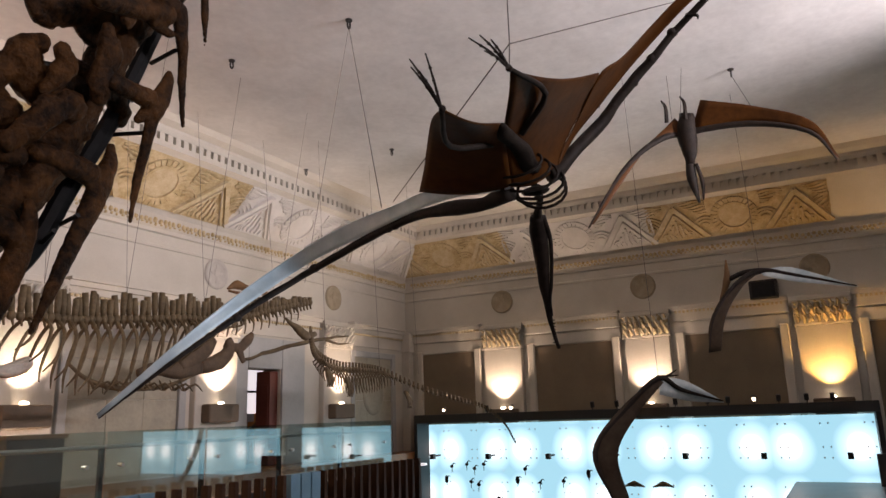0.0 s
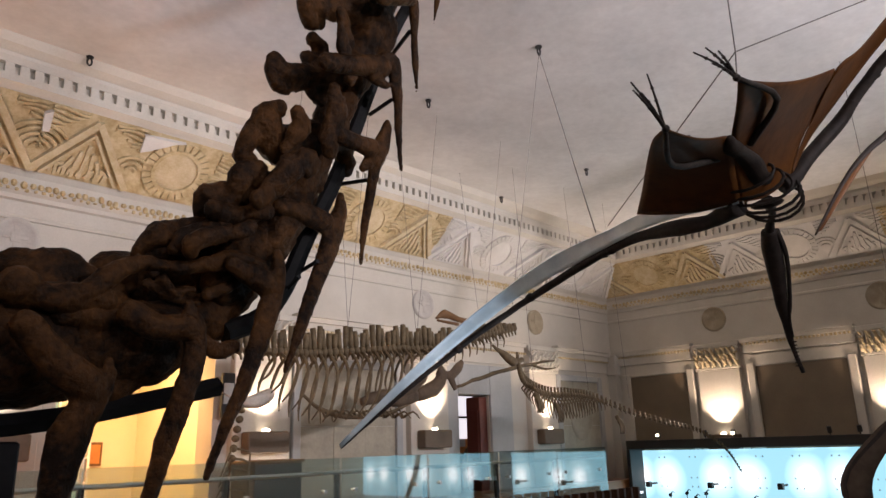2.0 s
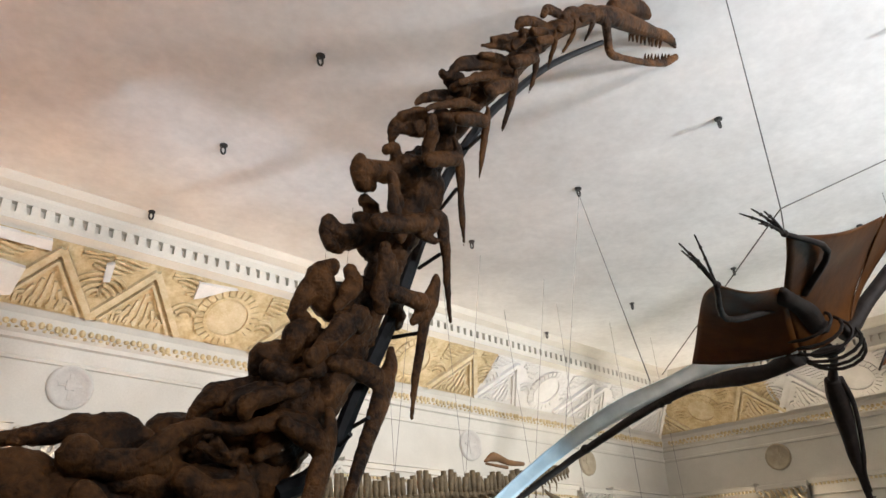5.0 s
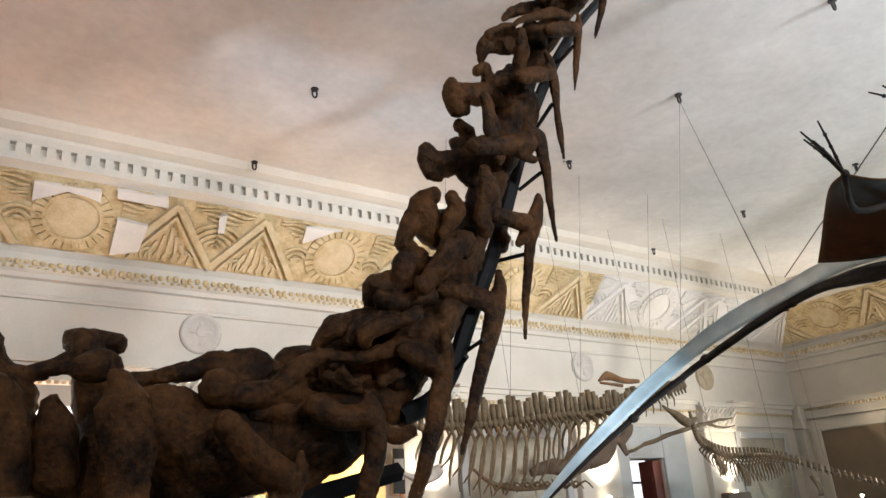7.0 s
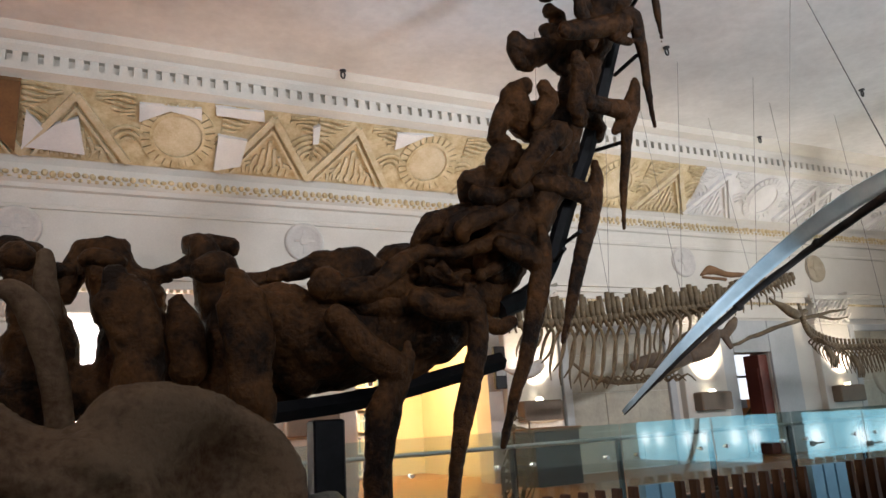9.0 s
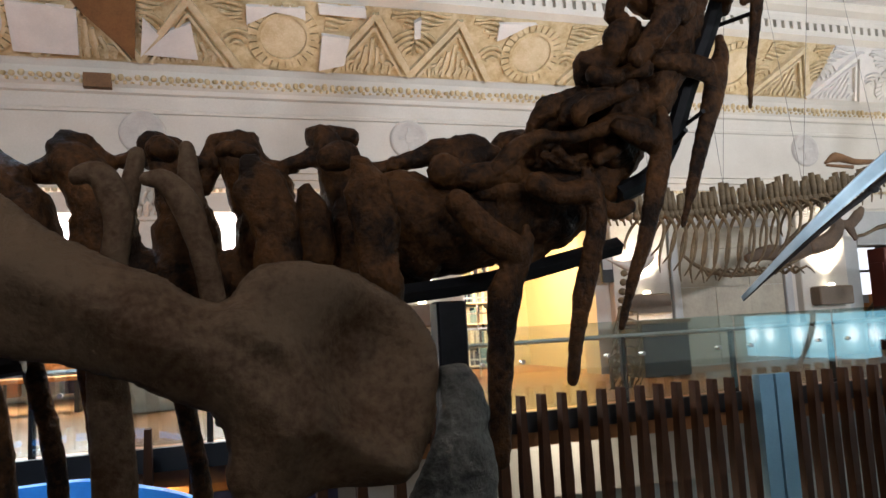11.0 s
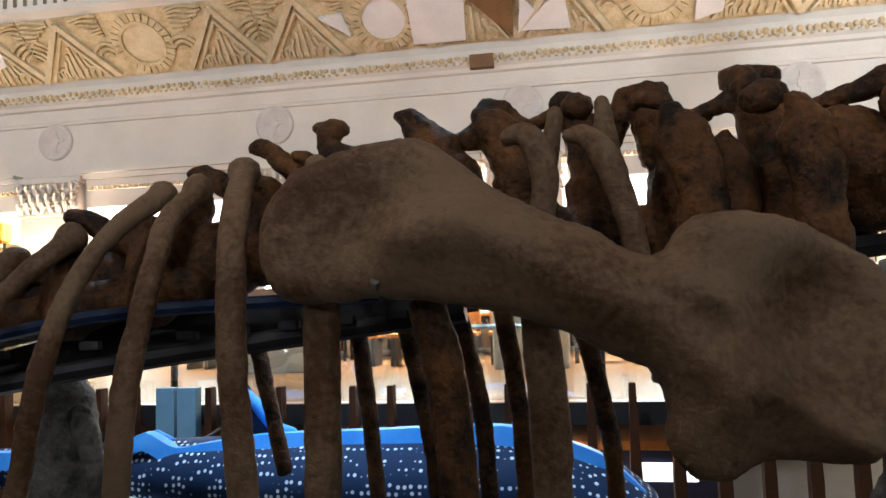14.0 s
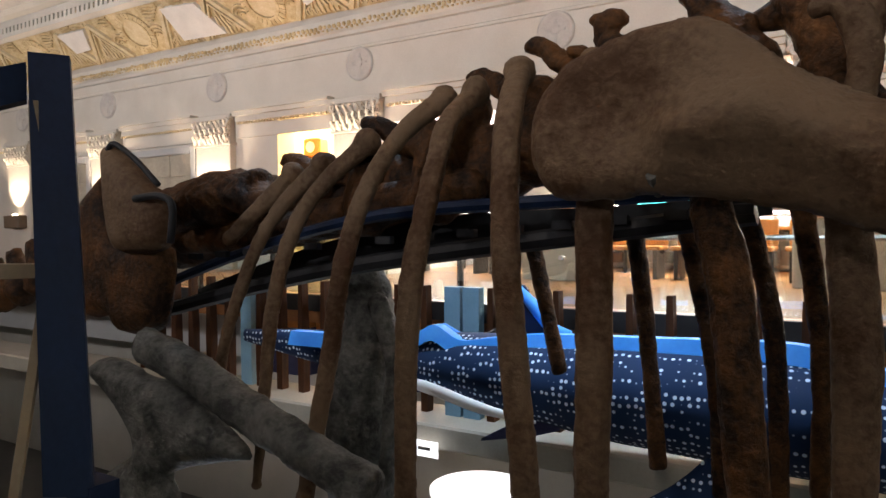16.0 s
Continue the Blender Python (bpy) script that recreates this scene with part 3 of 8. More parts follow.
box(s, -15.08, -14.75, -0.165, -0.02, 8.845, 9.03)
solid("brown_repair_board", s, RAWWOOD, "dark brown board over an opened part of the frieze", "board")

# ---- medallions, pilasters, capitals ----
def medallion(wall, u, grey):
    def q(a, z, h):
        return (a, -h, z) if wall == "n" else (CX - h, a, z)
    head = thing("wall_medallion", q(u, 8.3, 0.0), "round plaster medallion with a worn emblem on the wall band", "medallion", "wall medallions")
    n = 28
    s = Shape()
    v = []
    for r, h in ((0.29, 0.0), (0.285, 0.035), (0.25, 0.05), (0.225, 0.02), (0.0, 0.022)):
        v += [q(u + r * math.cos(2 * math.pi * k / n), 8.3 + r * math.sin(2 * math.pi * k / n), h) for k in range(n)]
    s.add(v, [(j * n + k, j * n + (k + 1) % n, (j + 1) * n + (k + 1) % n, (j + 1) * n + k) for j in range(4) for k in range(n)])
    part("ring", s, grey, head, smooth=True)
    e = Shape()
    for i, (a, z, w, hgt) in enumerate(((0.0, 0.0, 0.045, 0.34), (0.0, 0.02, 0.30, 0.04), (0.0, 0.02, 0.11, 0.12))):
        p = [q(u + a - w / 2, 8.3 + z - hgt / 2, 0.0), q(u + a + w / 2, 8.3 + z + hgt / 2, 0.030 + 0.004 * i)]
        lo, hi = [min(i) for i in zip(*p)], [max(i) for i in zip(*p)]
        box(e, lo[0], hi[0], lo[1], hi[1], lo[2], hi[2])
    part("emblem", e, grey, head)


MEDGREY = mat("pale_grey_plaster", (0.43, 0.40, 0.36), (0.56, 0.52, 0.47), 0.85, 6, 0.3)
MEDTAN = mat("tan_plaster", (0.3, 0.24, 0.16), (0.42, 0.35, 0.25), 0.85, 6, 0.3)
for x in LX:
    medallion("n", x, MEDTAN if x == 0 else MEDGREY)
for y in RY:
    medallion("e", y, MEDTAN)


def pilaster(wall, u):
    def q(a, h, z):
        return (a, -h, z) if wall == "n" else (CX - h, a, z)

    def bx(s, a0, a1, h, z0, z1, bev=0.0, h0=-0.02):
        p = [q(a0, h0, z0), q(a1, h, z1)]
        lo, hi = [min(i) for i in zip(*p)], [max(i) for i in zip(*p)]
        return box(s, lo[0], hi[0], lo[1], hi[1], lo[2], hi[2], bev)
    head = thing("pilaster", q(u, 0, FLOOR), "cream plaster pilaster with an acanthus capital, lit from below", "pilaster", "wall pilasters", "structure")
    part("shaft", bx(Shape(), u - 0.5, u + 0.5, 0.14, FLOOR, 7.12, 0.015), PLASTER, head)
    s = bx(Shape(), u - 0.53, u + 0.53, 0.17, 7.12, 7.18, 0.01)
    bx(s, u - 0.56, u + 0.56, 0.2, 7.62, 7.72, 0.012)
    bx(s, u - 0.5, u + 0.5, 0.15, 7.18, 7.62)
    part("capital_core", s, PLASTER, head)
    r2 = random.Random(int(u * 10))
    for row, (z, size, n) in enumerate(((7.27, 0.085, 8), (7.40, 0.09, 7), (7.53, 0.075, 8))):
        s = Shape()
        for k in range(n):
            a = u - 0.46 + 0.92 * (k + 0.5 * (row % 2) * 0.8) / (n - 1 + 0.4 * (row % 2))
            blob(s, q(a, 0.17, z), size * r2.uniform(0.5, 0.75), 0.04, 7)
            tube(s, [q(a + r2.uniform(-0.05, 0.05), 0.15, z - 0.1), q(a + r2.uniform(-0.03, 0.03), 0.21, z), q(a + r2.uniform(-0.05, 0.05), 0.25, z + 0.05)], [0.03, 0.035, 0.012], 5, 2, 1.0, None, 0.015)
            tube(s, [q(a - 0.03, 0.16, z - 0.07), q(a, 0.24, z + 0.02), q(a + 0.02, 0.27, z + 0.06), q(a + 0.04, 0.23, z + 0.05)], [0.028, 0.024, 0.02, 0.012], 6, 3)
        part("acanthus_row", s, PLASTER if wall == "n" else OCHRE2, head, smooth=True)
    s = Shape()
    for e in (-0.47, 0.47):
        pts = [q(u + e + 0.1 * math.cos(a) * (1 - a / 14) * (1 if e > 0 else -1) * 0.8, 0.22, 7.55 + 0.08 * math.sin(a) * (1 - a / 14)) for a in [0.5 * k for k in range(16)]]
        tube(s, pts, [0.03, 0.025, 0.015], 6, 1)
    part("volutes", s, PLASTER, head, smooth=True)
    # fixture
    f = thing("uplight", q(u, 0.3, 5.6), "brown uplight box fixed at the foot of a pilaster", "wall lamp", "pilaster uplights")
    zl = 5.92 if wall == "n" else 5.7
    part("housing", bx(Shape(), u - 0.36, u + 0.36, 0.36, zl - 0.34, zl - 0.02, 0.02, 0.142), BROWN, f)
    part("bulb", blob(Shape(), q(u, 0.25, zl), (0.06, 0.06, 0.03)), BULB, f, "glowing warm lamp")


for x in LX:
    pilaster("n", x)
for k, y in enumerate(RY):
    pilaster("e", y)

# architrave between the pilasters and its mouldings
s = Shape()
xs = sorted(LX)
for a, b in list(zip(xs, xs[1:])) + [(xs[-1], CX - 0.3)]:
    box(s, a + 0.58, b - (0.58 if b in xs else 0), -0.10, 0, 7.55, 7.72, 0.012)
    box(s, a + 0.58, b - (0.58 if b in xs else 0), -0.16, -0.1, 7.66, 7.74)
    box(s, a + 0.58, b - (0.58 if b in xs else 0), -0.05, 0, 7.25, 7.5)
    box(s, a + 0.58, b - (0.58 if b in xs else 0), -0.2, 0, 7.745, 7.79)
ys = sorted(RY)
for a, b in list(zip(ys, ys[1:])) + [(ys[-1], -0.22)]:
    box(s, CX - 0.10, CX, a + 0.58, b - (0.58 if b in ys else 0), 7.42, 7.72, 0.012)
    box(s, CX - 0.18, CX - 0.1, a + 0.58, b - (0.58 if b in ys else 0), 7.66, 7.74)
    box(s, CX - 0.06, CX, a + 0.58, b - (0.58 if b in ys else 0), 7.14, 7.38)
    box(s, CX - 0.2, CX, a + 0.58, b - (0.58 if b in ys else 0), 7.745, 7.79)
box(s, CX - 0.28, CX, -0.28, 0, 7.2, 7.72, 0.02)
box(s, CX - 0.22, CX, -0.22, 0, FLOOR, 7.2)
solid("trim_architrave", s, PLASTER, "cream plaster architrave band", "moulding", kind="structure")
ad = Shape()
x = CX - 0.4
while x > -1.9 * 3.6 * 5:
    if min(abs(x - p) for p in LX) > 0.62:
        box(ad, x, x + 0.045, -0.14, -0.1, 7.5, 7.54)
    x -= 0.085
y = -0.35
while y > -13:
    if min(abs(y - p) for p in RY) > 0.62:
        box(ad, CX - 0.14, CX - 0.1, y, y + 0.045, 7.6, 7.65)
    y -= 0.085
solid("trim_small_dentils", ad, OCHRE2, "fine ochre dentil row under the architrave", "moulding", kind="stuff")

# taupe panels of the end wall
for a, b in [(ys[i] + 0.72, ys[i + 1] - 0.72) for i in range(len(ys) - 1)] + [(ys[-1] + 0.72, -0.45)]:
    head = thing("wall_panel", (CX, (a + b) / 2, FLOOR), "flat taupe wall panel in a white plaster frame", "wall panel", "end wall panels", "structure")
    part("panel", box(Shape(), CX - 0.03, CX - 0.002, a, b, FLOOR, 7.12), PANEL, head)
    s = Shape()
    for p in (a, b):
        box(s, CX - 0.09, CX - 0.003, p - 0.09, p + 0.09, FLOOR, 7.2, 0.02)
    part("frame_upright", s, PLASTER, head)

# stone panels of the long wall
def stone_panel(a, b, top, material, label):
    head = thing("stone_panel", ((a + b) / 2, 0, FLOOR), label, "wall panel", "long wall panels", "structure")
    n = max(2, round((b - a) / 0.62))
    s = Shape()
    z = FLOOR + 0.02
    while z < top - 0.2:
        hh = min(0.62, top - z)
        for k in range(n):
            box(s, a + (b - a) * k / n + 0.004, a + (b - a) * (k + 1) / n - 0.004, -0.035 - 0.003 * ((k + int(z * 7)) % 3), -0.003, z + 0.004, z + hh - 0.004)
        z += hh
    part("slabs", s, material, head)
    f = Shape()
    for p in (a - 0.08, b + 0.08):
        box(f, p - 0.075, p + 0.075, -0.09, -0.002, FLOOR, top + 0.14, 0.012)
    box(f, a, b, -0.09, -0.002, top, top + 0.14, 0.012)
    part("frame", f, GREYWALL, head)
    return head


stone_panel(0.75, 2.35, 7.0, STONE, "grey stone slab panel with a round relief")
stone_panel(-6.45, -4.4, 6.95, STONE, "grey green stone slab panel framed in grey")
for k in (8,):
    stone_panel(-3.6 * k + 0.75, -3.6 * (k - 1) - 0.75, 7.05, STONE, "beige stone panel framed in grey")
stone_panel(-31.6, -29.6, 7.05, STONE, "beige stone panel framed in grey")
s = Shape()
n = 32
v = []
for r, h in ((0.52, 0.04), (0.5, 0.075), (0.42, 0.08), (0.38, 0.05), (0.2, 0.075), (0.0, 0.08)):
    v += [(1.55 + r * 0.85 * math.cos(2 * math.pi * k / n), -h, 6.15 + r * math.sin(2 * math.pi * k / n)) for k in range(n)]
s.add(v, [(j * n + k, j * n + (k + 1) % n, (j + 1) * n + (k + 1) % n, (j + 1) * n + k) for j in range(5) for k in range(n)])
solid("round_wall_relief", s, STONE, "round carved stone relief on the wall panel", "relief", smooth=True)

# the door of the long wall
f = Shape()
for p in (DOOR[0] - 0.36, DOOR[1] + 0.36):
    box(f, p - 0.35, p + 0.35, -0.06, -0.002, FLOOR, 7.2, 0.01)
box(f, DOOR[0], DOOR[1], -0.06, -0.002, DOOR[2], 7.2, 0.01)
solid("trim_door_surround", f, GREYWALL, "broad grey painted door surround", "door frame", kind="structure")
head = thing("door_1", ((DOOR[0] + DOOR[1]) / 2, 0.2, FLOOR), "dark red door standing half open", "door", kind="structure")
part("leaf", box(Shape(), -2.0, -1.765, 0.05, 0.42, FLOOR, 6.56, 0.01), DARKRED, head)
part("leaf_panel", box(Shape(), -2.02, -2.001, 0.09, 0.38, FLOOR + 0.2, 6.3, 0.003), DARKRED, head)
head = thing("window_1", (-0.8, 1.5, FLOOR), "white window with a dark bar behind the open door", "window", kind="structure")
part("pane", box(Shape(), -1.5, -0.1, 1.5, 1.53, 5.75, 6.75), LABELWHITE, head)
part("window_frame", box(Shape(), -1.5, -0.1, 1.47, 1.499, 6.2, 6.25), BLACK, head)
st = thing("staircase", (-1.05, 1.2, FLOOR), "brown wooden staircase behind the door", "stairs")
s = Shape()
for k in range(7):
    box(s, -1.75 + 0.19 * k, -1.56 + 0.19 * k, 0.9, 1.4, FLOOR, FLOOR + 0.35 + 0.17 * k)
part("steps", s, ORANGE, st)
s = Shape()
tube(s, [(-1.75, 0.88, 5.3), (-0.45, 0.88, 6.45)], 0.035, 8, 1)
part("handrail", s, RAWWOOD, st)
for k in range(9):
    part("baluster", tube(Shape(), [(-1.7 + 0.15 * k, 0.88, FLOOR), (-1.7 + 0.15 * k, 0.88, 5.33 + 0.13 * k)], 0.014, 6, 1), RAWWOOD, st)

# rooms behind the long wall
def room(a, b, name, material, h=8.1):
    s = Shape()
    box(s, a, b, 3.6, 3.75, FLOOR, h)
    box(s, a - 0.1, a, 0.45, 3.75, FLOOR, h)
    box(s, b, b + 0.1, 0.45, 3.75, FLOOR, h)
    box(s, a, b, 0.45, 3.6, h, h + 0.1)
    solid(name, s, material, "walls of the lit room behind the opening", "wall", kind="structure")


room(-10.35, -7.5, "wall_room_1", YELLOWW)
room(-21.45, -11.0, "wall_room_2", WHITE)
room(-24.2, -21.6, "wall_room_3", YELLOWW)
room(-3.6, 0.4, "wall_room_4", GREYWALL)

# ---- showcase before the end wall ----
CASE_X, CY0, CY1, CTOP = 2.4, -10.55, -0.72, 5.6
case = thing("showcase", (2.7, -5.6, 2.0), "long wall showcase with a glowing pale blue back and black top", "showcase")
part("backlit_panel", box(Shape(), 2.95, 2.99, CY0 + 0.05, CY1 - 0.05, 2.2, 5.36), CASELIGHT, case, "glowing pale blue back panel")
part("top_fascia", box(Shape(), CASE_X - 0.02, 3.1, CY0 - 0.05, CY1 + 0.05, 5.40, CTOP, 0.01), BLACK, case)
part("end_frame", box(Shape(), CASE_X - 0.02, 3.1, CY1 - 0.04, CY1 + 0.05, 2.2, 5.398, 0.006), BLACK, case)
part("end_frame", box(Shape(), CASE_X - 0.02, 3.1, CY0 - 0.05, CY0 + 0.04, 2.2, 5.398, 0.006), BLACK, case)
part("base", box(Shape(), CASE_X - 0.02, 3.1, CY0 - 0.05, CY1 + 0.05, 0.0, 2.198, 0.01), BLACK, case)
for k in range(7):
    y = CY1 - 0.35 - k * (CY1 - CY0 - 0.9) / 6
    for z in (4.62, 3.5):
        s = box(Shape(), 2.55, 2.95, y - 0.02, y + 0.02, z - 0.02, z + 0.02)
        box(s, 2.5, 2.62, y - 0.06, y + 0.04, z - 0.07, z + 0.05, 0.005)
        part("pane_bracket", s, BLACK, case)
for z in (5.2, 4.75, 4.55, 4.0, 3.8):
    for k in range(13):
        y = CY1 - 0.55 - k * 0.76
        for dy in (-0.07, 0.07):
            part("panel_fixing", blob(Shape(), (2.945, y + dy, z), (0.012, 0.018, 0.018), 0, 6), CHROME, case)
specs = [(-1.5, 4.35, 0), (-1.9, 4.4, 1), (-2.1, 4.3, 1), (-2.35, 4.4, 0), (-3.4, 4.3, 1), (-1.35, 4.05, 2), (-2.0, 4.0, 1), (-2.2, 3.95, 1), (-3.2, 4.05, 2), (-3.75, 4.0, 1), (-4.3, 4.05, 1), (-4.9, 4.2, 2), (-5.9, 3.98, 3), (-6.5, 3.98, 3), (-2.7, 3.6, 2), (-4.0, 3.5, 1), (-5.2, 3.55, 2)]
for y, z, kind in specs:
    s = Shape()
    if kind == 3:
        tube(s, [(2.7, y - 0.22, z), (2.68, y, z + 0.06), (2.7, y + 0.22, z)], [0.01, 0.06, 0.012], 8, 4, 0.5, (1, 0, 0), 0.01)
    else:
        tube(s, [(2.75, y, z - 0.12), (2.75, y, z)], 0.008, 6, 1)
        blob(s, (2.75, y, z + 0.02), (0.02, 0.05, 0.04 if kind != 2 else 0.1), 0.02, 8)
        tube(s, [(2.75, y, z + 0.03), (2.75, y - 0.05, z + 0.1), (2.75, y - 0.1, z + 0.08)], [0.02, 0.012, 0.006], 6, 3)
    solid("fossil_specimen", s, FOSSIL if kind == 3 else WINGBONE, "small dark fossil mounted before the lit case back", "fossil", "case fossils", smooth=True)
lt = thing("case_ledge_label", (2.5, -0.55, 4.45), "small white label strip beside the showcase", "label")
part("strip", box(Shape(), 2.3, 2.42, -1.0, -0.7, 4.42, 4.47, 0.004), LABELWHITE, lt)
for y in (-1.35, -2.5, -3.15, -5.1, -5.65, -6.9, -7.55, -7.95, -8.45, -8.9, -9.4, -9.85):
    sp_ = thing("spotlight", (2.75, y, CTOP), "small black track spotlight on top of the showcase", "spotlight", "case top spotlights")
    part("stem", tube(Shape(), [(2.75, y, CTOP), (2.75, y, CTOP + 0.06)], 0.014, 6, 1), BLACK, sp_)
    hd_ = part("head", tube(Shape(), [(2.75, y, CTOP + 0.05), (2.72, y, CTOP + 0.17)], 0.045, 10, 1), BLACK, sp_)
    if y in (-1.35, -3.15, -8.45):
        part("lens", blob(Shape(), (2.68, y, CTOP + 0.1), 0.035), BULB, hd_, "glowing lens")
# out of view; added so the balustrade glass mirrors a pale blue glow
reflected_case = thing("showcase", (2.7, -13.9, 2.0), "unseen glowing showcase added for its reflection in the gallery glass", "showcase")
part("backlit_panel", box(Shape(), 2.95, 2.99, -16.95, -11.32, 2.2, 5.36), CASELIGHT, reflected_case, "glowing pale blue back panel")
part("top_fascia", box(Shape(), CASE_X - 0.02, 3.1, -16.95, -11.45, 5.40, CTOP, 0.01), BLACK, reflected_case)
part("base", box(Shape(), CASE_X - 0.02, 3.1, -16.95, -11.45, 0.0, 2.198, 0.01), BLACK, reflected_case)
scr = thing("wall_screen", (2.4, -10.4, 4.4), "black framed screen at the end of the showcase", "screen")
part("frame", box(Shape(), 2.2, 2.36, -11.3, -10.42, 4.0, 4.66, 0.01), BLACK, scr)
# dark loudspeaker on the end wall behind the small flying reptile
lsp = thing("loudspeaker", (3.0, -8.9, 7.95), "black box loudspeaker hung on the wall band", "loudspeaker")
part("cabinet", box(Shape(), 2.9, 3.15, -9.15, -8.6, 7.72, 8.12, 0.02), BLACK, lsp)
part("grille", box(Shape(), 2.885, 2.899, -9.1, -8.65, 7.76, 8.08, 0.004), STEEL, lsp)

# ---- gallery edge: fascia, glass balustrade, slats ----
solid("trim_gallery_fascia", box(Shape(), X0, -2.85, -3.80, -3.722, 4.58, 4.76), BLACK, "black gallery edge band", "fascia", kind="structure")
GY = -3.6
bal = thing("glass_balustrade", (-8, GY, FLOOR), "frameless glass gallery balustrade with a steel handrail", "balustrade")
x = -24.0
k = 0
while x < -4.0:
    ob = part("glass_pane", box(Shape(), x + 0.01, x + 1.29, GY - 0.006, GY + 0.006, FLOOR + 0.04, 5.53), GLASS, bal)
    ob.visible_shadow = False
    part("post", box(Shape(), x - 0.025, x + 0.025, GY + 0.03, GY + 0.08, FLOOR, 5.37, 0.005), STEEL, bal)
    for z in (5.2,):
        part("clamp", tube(Shape(), [(x + 0.2, GY - 0.02, z), (x + 0.2, GY + 0.05, z)], 0.02, 8, 1), CHROME, ob)
        part("clamp", tube(Shape(), [(x + 1.1, GY - 0.02, z), (x + 1.1, GY + 0.05, z)], 0.02, 8, 1), CHROME, ob)
    x += 1.3
    k += 1
part("handrail", tube(Shape(), [(-24.0, GY + 0.06, 5.38), (-3.2, GY + 0.06, 5.38)], 0.022, 8, 1), CHROME, bal)
sl = thing("slat_screen", (-8, -3.9, 2.6), "row of tapered brown wooden slats with a few pale blue ones", "slat screen")
x, k = -22.0, 0
SLM = {}
for mname, mm in (("slat", SLAT), ("blue_slat", TEAL)):
    s = Shape()
    w = 0.045 if mname == "slat" else 0.085
    d = 0.10
    prof = ((4.93, 0.55), (4.6, 0.7), (4.2, 1.0), (3.6, 0.8), (3.44, 0.75)) if mname == "slat" else ((4.93, 1.0), (3.44, 1.0))
    v = []
    for z, q in prof:
        v += [(-w * q, -4.0, z), (w * q, -4.0, z), (w * q, -4.0 + d, z), (-w * q, -4.0 + d, z)]
    n = len(prof)
    s.add(v, [(4 * j + i, 4 * j + (i + 1) % 4, 4 * j + 4 + (i + 1) % 4, 4 * j + 4 + i) for j in range(n - 1) for i in range(4)] + [(3, 2, 1, 0), tuple(4 * (n - 1) + i for i in range(4))])
    SLM[mname] = mesh_of(mname, s, mm, (0, 0, 0))
BLUE_AT = (-17.4, -17.08, -14.48, -14.2, -8.45, -8.15, -5.6, -20.1, -5.9)
while x < -2.9:
    blue = min(abs(x - q) for q in BLUE_AT) < 0.11
    ob = new("blue_slat" if blue else "slat", SLM["blue_slat" if blue else "slat"])
    ob.location = Vector((x, 0, 0)) - Vector((-8, -3.9, 2.6))
    ob.parent = sl
    x += 0.2 if x > -12 else (0.2 if blue else 0.32)
solid("trim_slat_ledge", box(box(Shape(), -12.6, -3.0, -4.35, -3.5, 3.18, 3.43, 0.02), X0, -12.62, -4.35, -3.66, 3.50, 3.72, 0.02), LEDGE, "beige painted ledge under the slat screen", "ledge", kind="structure")
# recess behind the slats: lit shelves on the middle level
solid("wall_recess", box(Shape(), X0, -2.85, -1.6, -1.5, 3.43, 4.44), GREYWALL, "pale back wall behind the slats", "wall", kind="structure")
for i, xx in enumerate((-21.4, -19.9, -18.4, -16.9, -15.6, -14.3, -13.0)):
    cab = thing("low_cabinet", (xx, -2.0, 3.43), "orange wooden display cabinet with a dark blue front", "cabinet", "recess cabinets")
    part("body", box(Shape(), xx - 0.62, xx + 0.62, -2.3, -1.62, 3.43, 4.1, 0.01), NAVY, cab)
    part("top", box(Shape(), xx - 0.64, xx + 0.64, -2.34, -1.61, 4.102, 4.4, 0.01), ORANGE, cab)
    part("lit_label", box(Shape(), xx - 0.3, xx + 0.3, -2.32, -2.302, 3.8, 3.98), LABELWHITE, cab)
for xx in (-10.6, -10.2, -9.8, -9.4, -9.0, -8.6, -8.2):
    lampy = thing("recess_lamp", (xx, -3.55, 3.43), "small square lit lamp behind the slats", "lamp", "recess lamps")
    part("diffuser", box(Shape(), xx - 0.06, xx + 0.06, -3.61, -3.51, 3.46, 3.6, 0.005), RECESSGLOW, lampy)
    part("foot", box(Shape(), xx - 0.07, xx + 0.07, -3.62, -3.505, 3.43, 3.458), BLACK, lampy)
# furniture on the gallery
for i, xx in enumerate((-20.4, -18.9, -17.4, -15.9, -14.4, -12.9, -11.6)):
    b = thing("bench", (xx, 0.9, FLOOR), "long orange wooden reading bench", "bench", "gallery benches")
    part("seat", box(Shape(), xx - 0.68, xx + 0.68, 0.7, 1.2, FLOOR + 0.42, FLOOR + 0.48, 0.01), ORANGE, b)
    part("backrest", box(Shape(), xx - 0.68, xx + 0.68, 1.16, 1.22, FLOOR + 0.482, FLOOR + 0.85, 0.01), ORANGE, b)
    for q in (-0.6, 0.6):
        part("leg", box(Shape(), xx + q - 0.03, xx + q + 0.03, 0.74, 1.16, FLOOR, FLOOR + 0.42), BLACK, b)
for z, m_, yy in ((5.45, WHITE, 2.6), (5.75, WHITE, 2.6)):
    sh = thing("wall_shelf", (-16, yy, z), "long white wall shelf with a dark edge", "shelf", "room shelves")
    part("board", box(Shape(), -21.3, -11.2, yy, yy + 0.5, z, z + 0.10, 0.01), m_, sh)
    part("edge_strip", box(Shape(), -21.3, -11.2, yy - 0.03, yy - 0.002, z - 0.03, z + 0.02), BLACK, sh)
tv = thing("teal_screen", (-16.7, 2.4, 5.6), "wide glowing teal screen on the room wall", "screen")
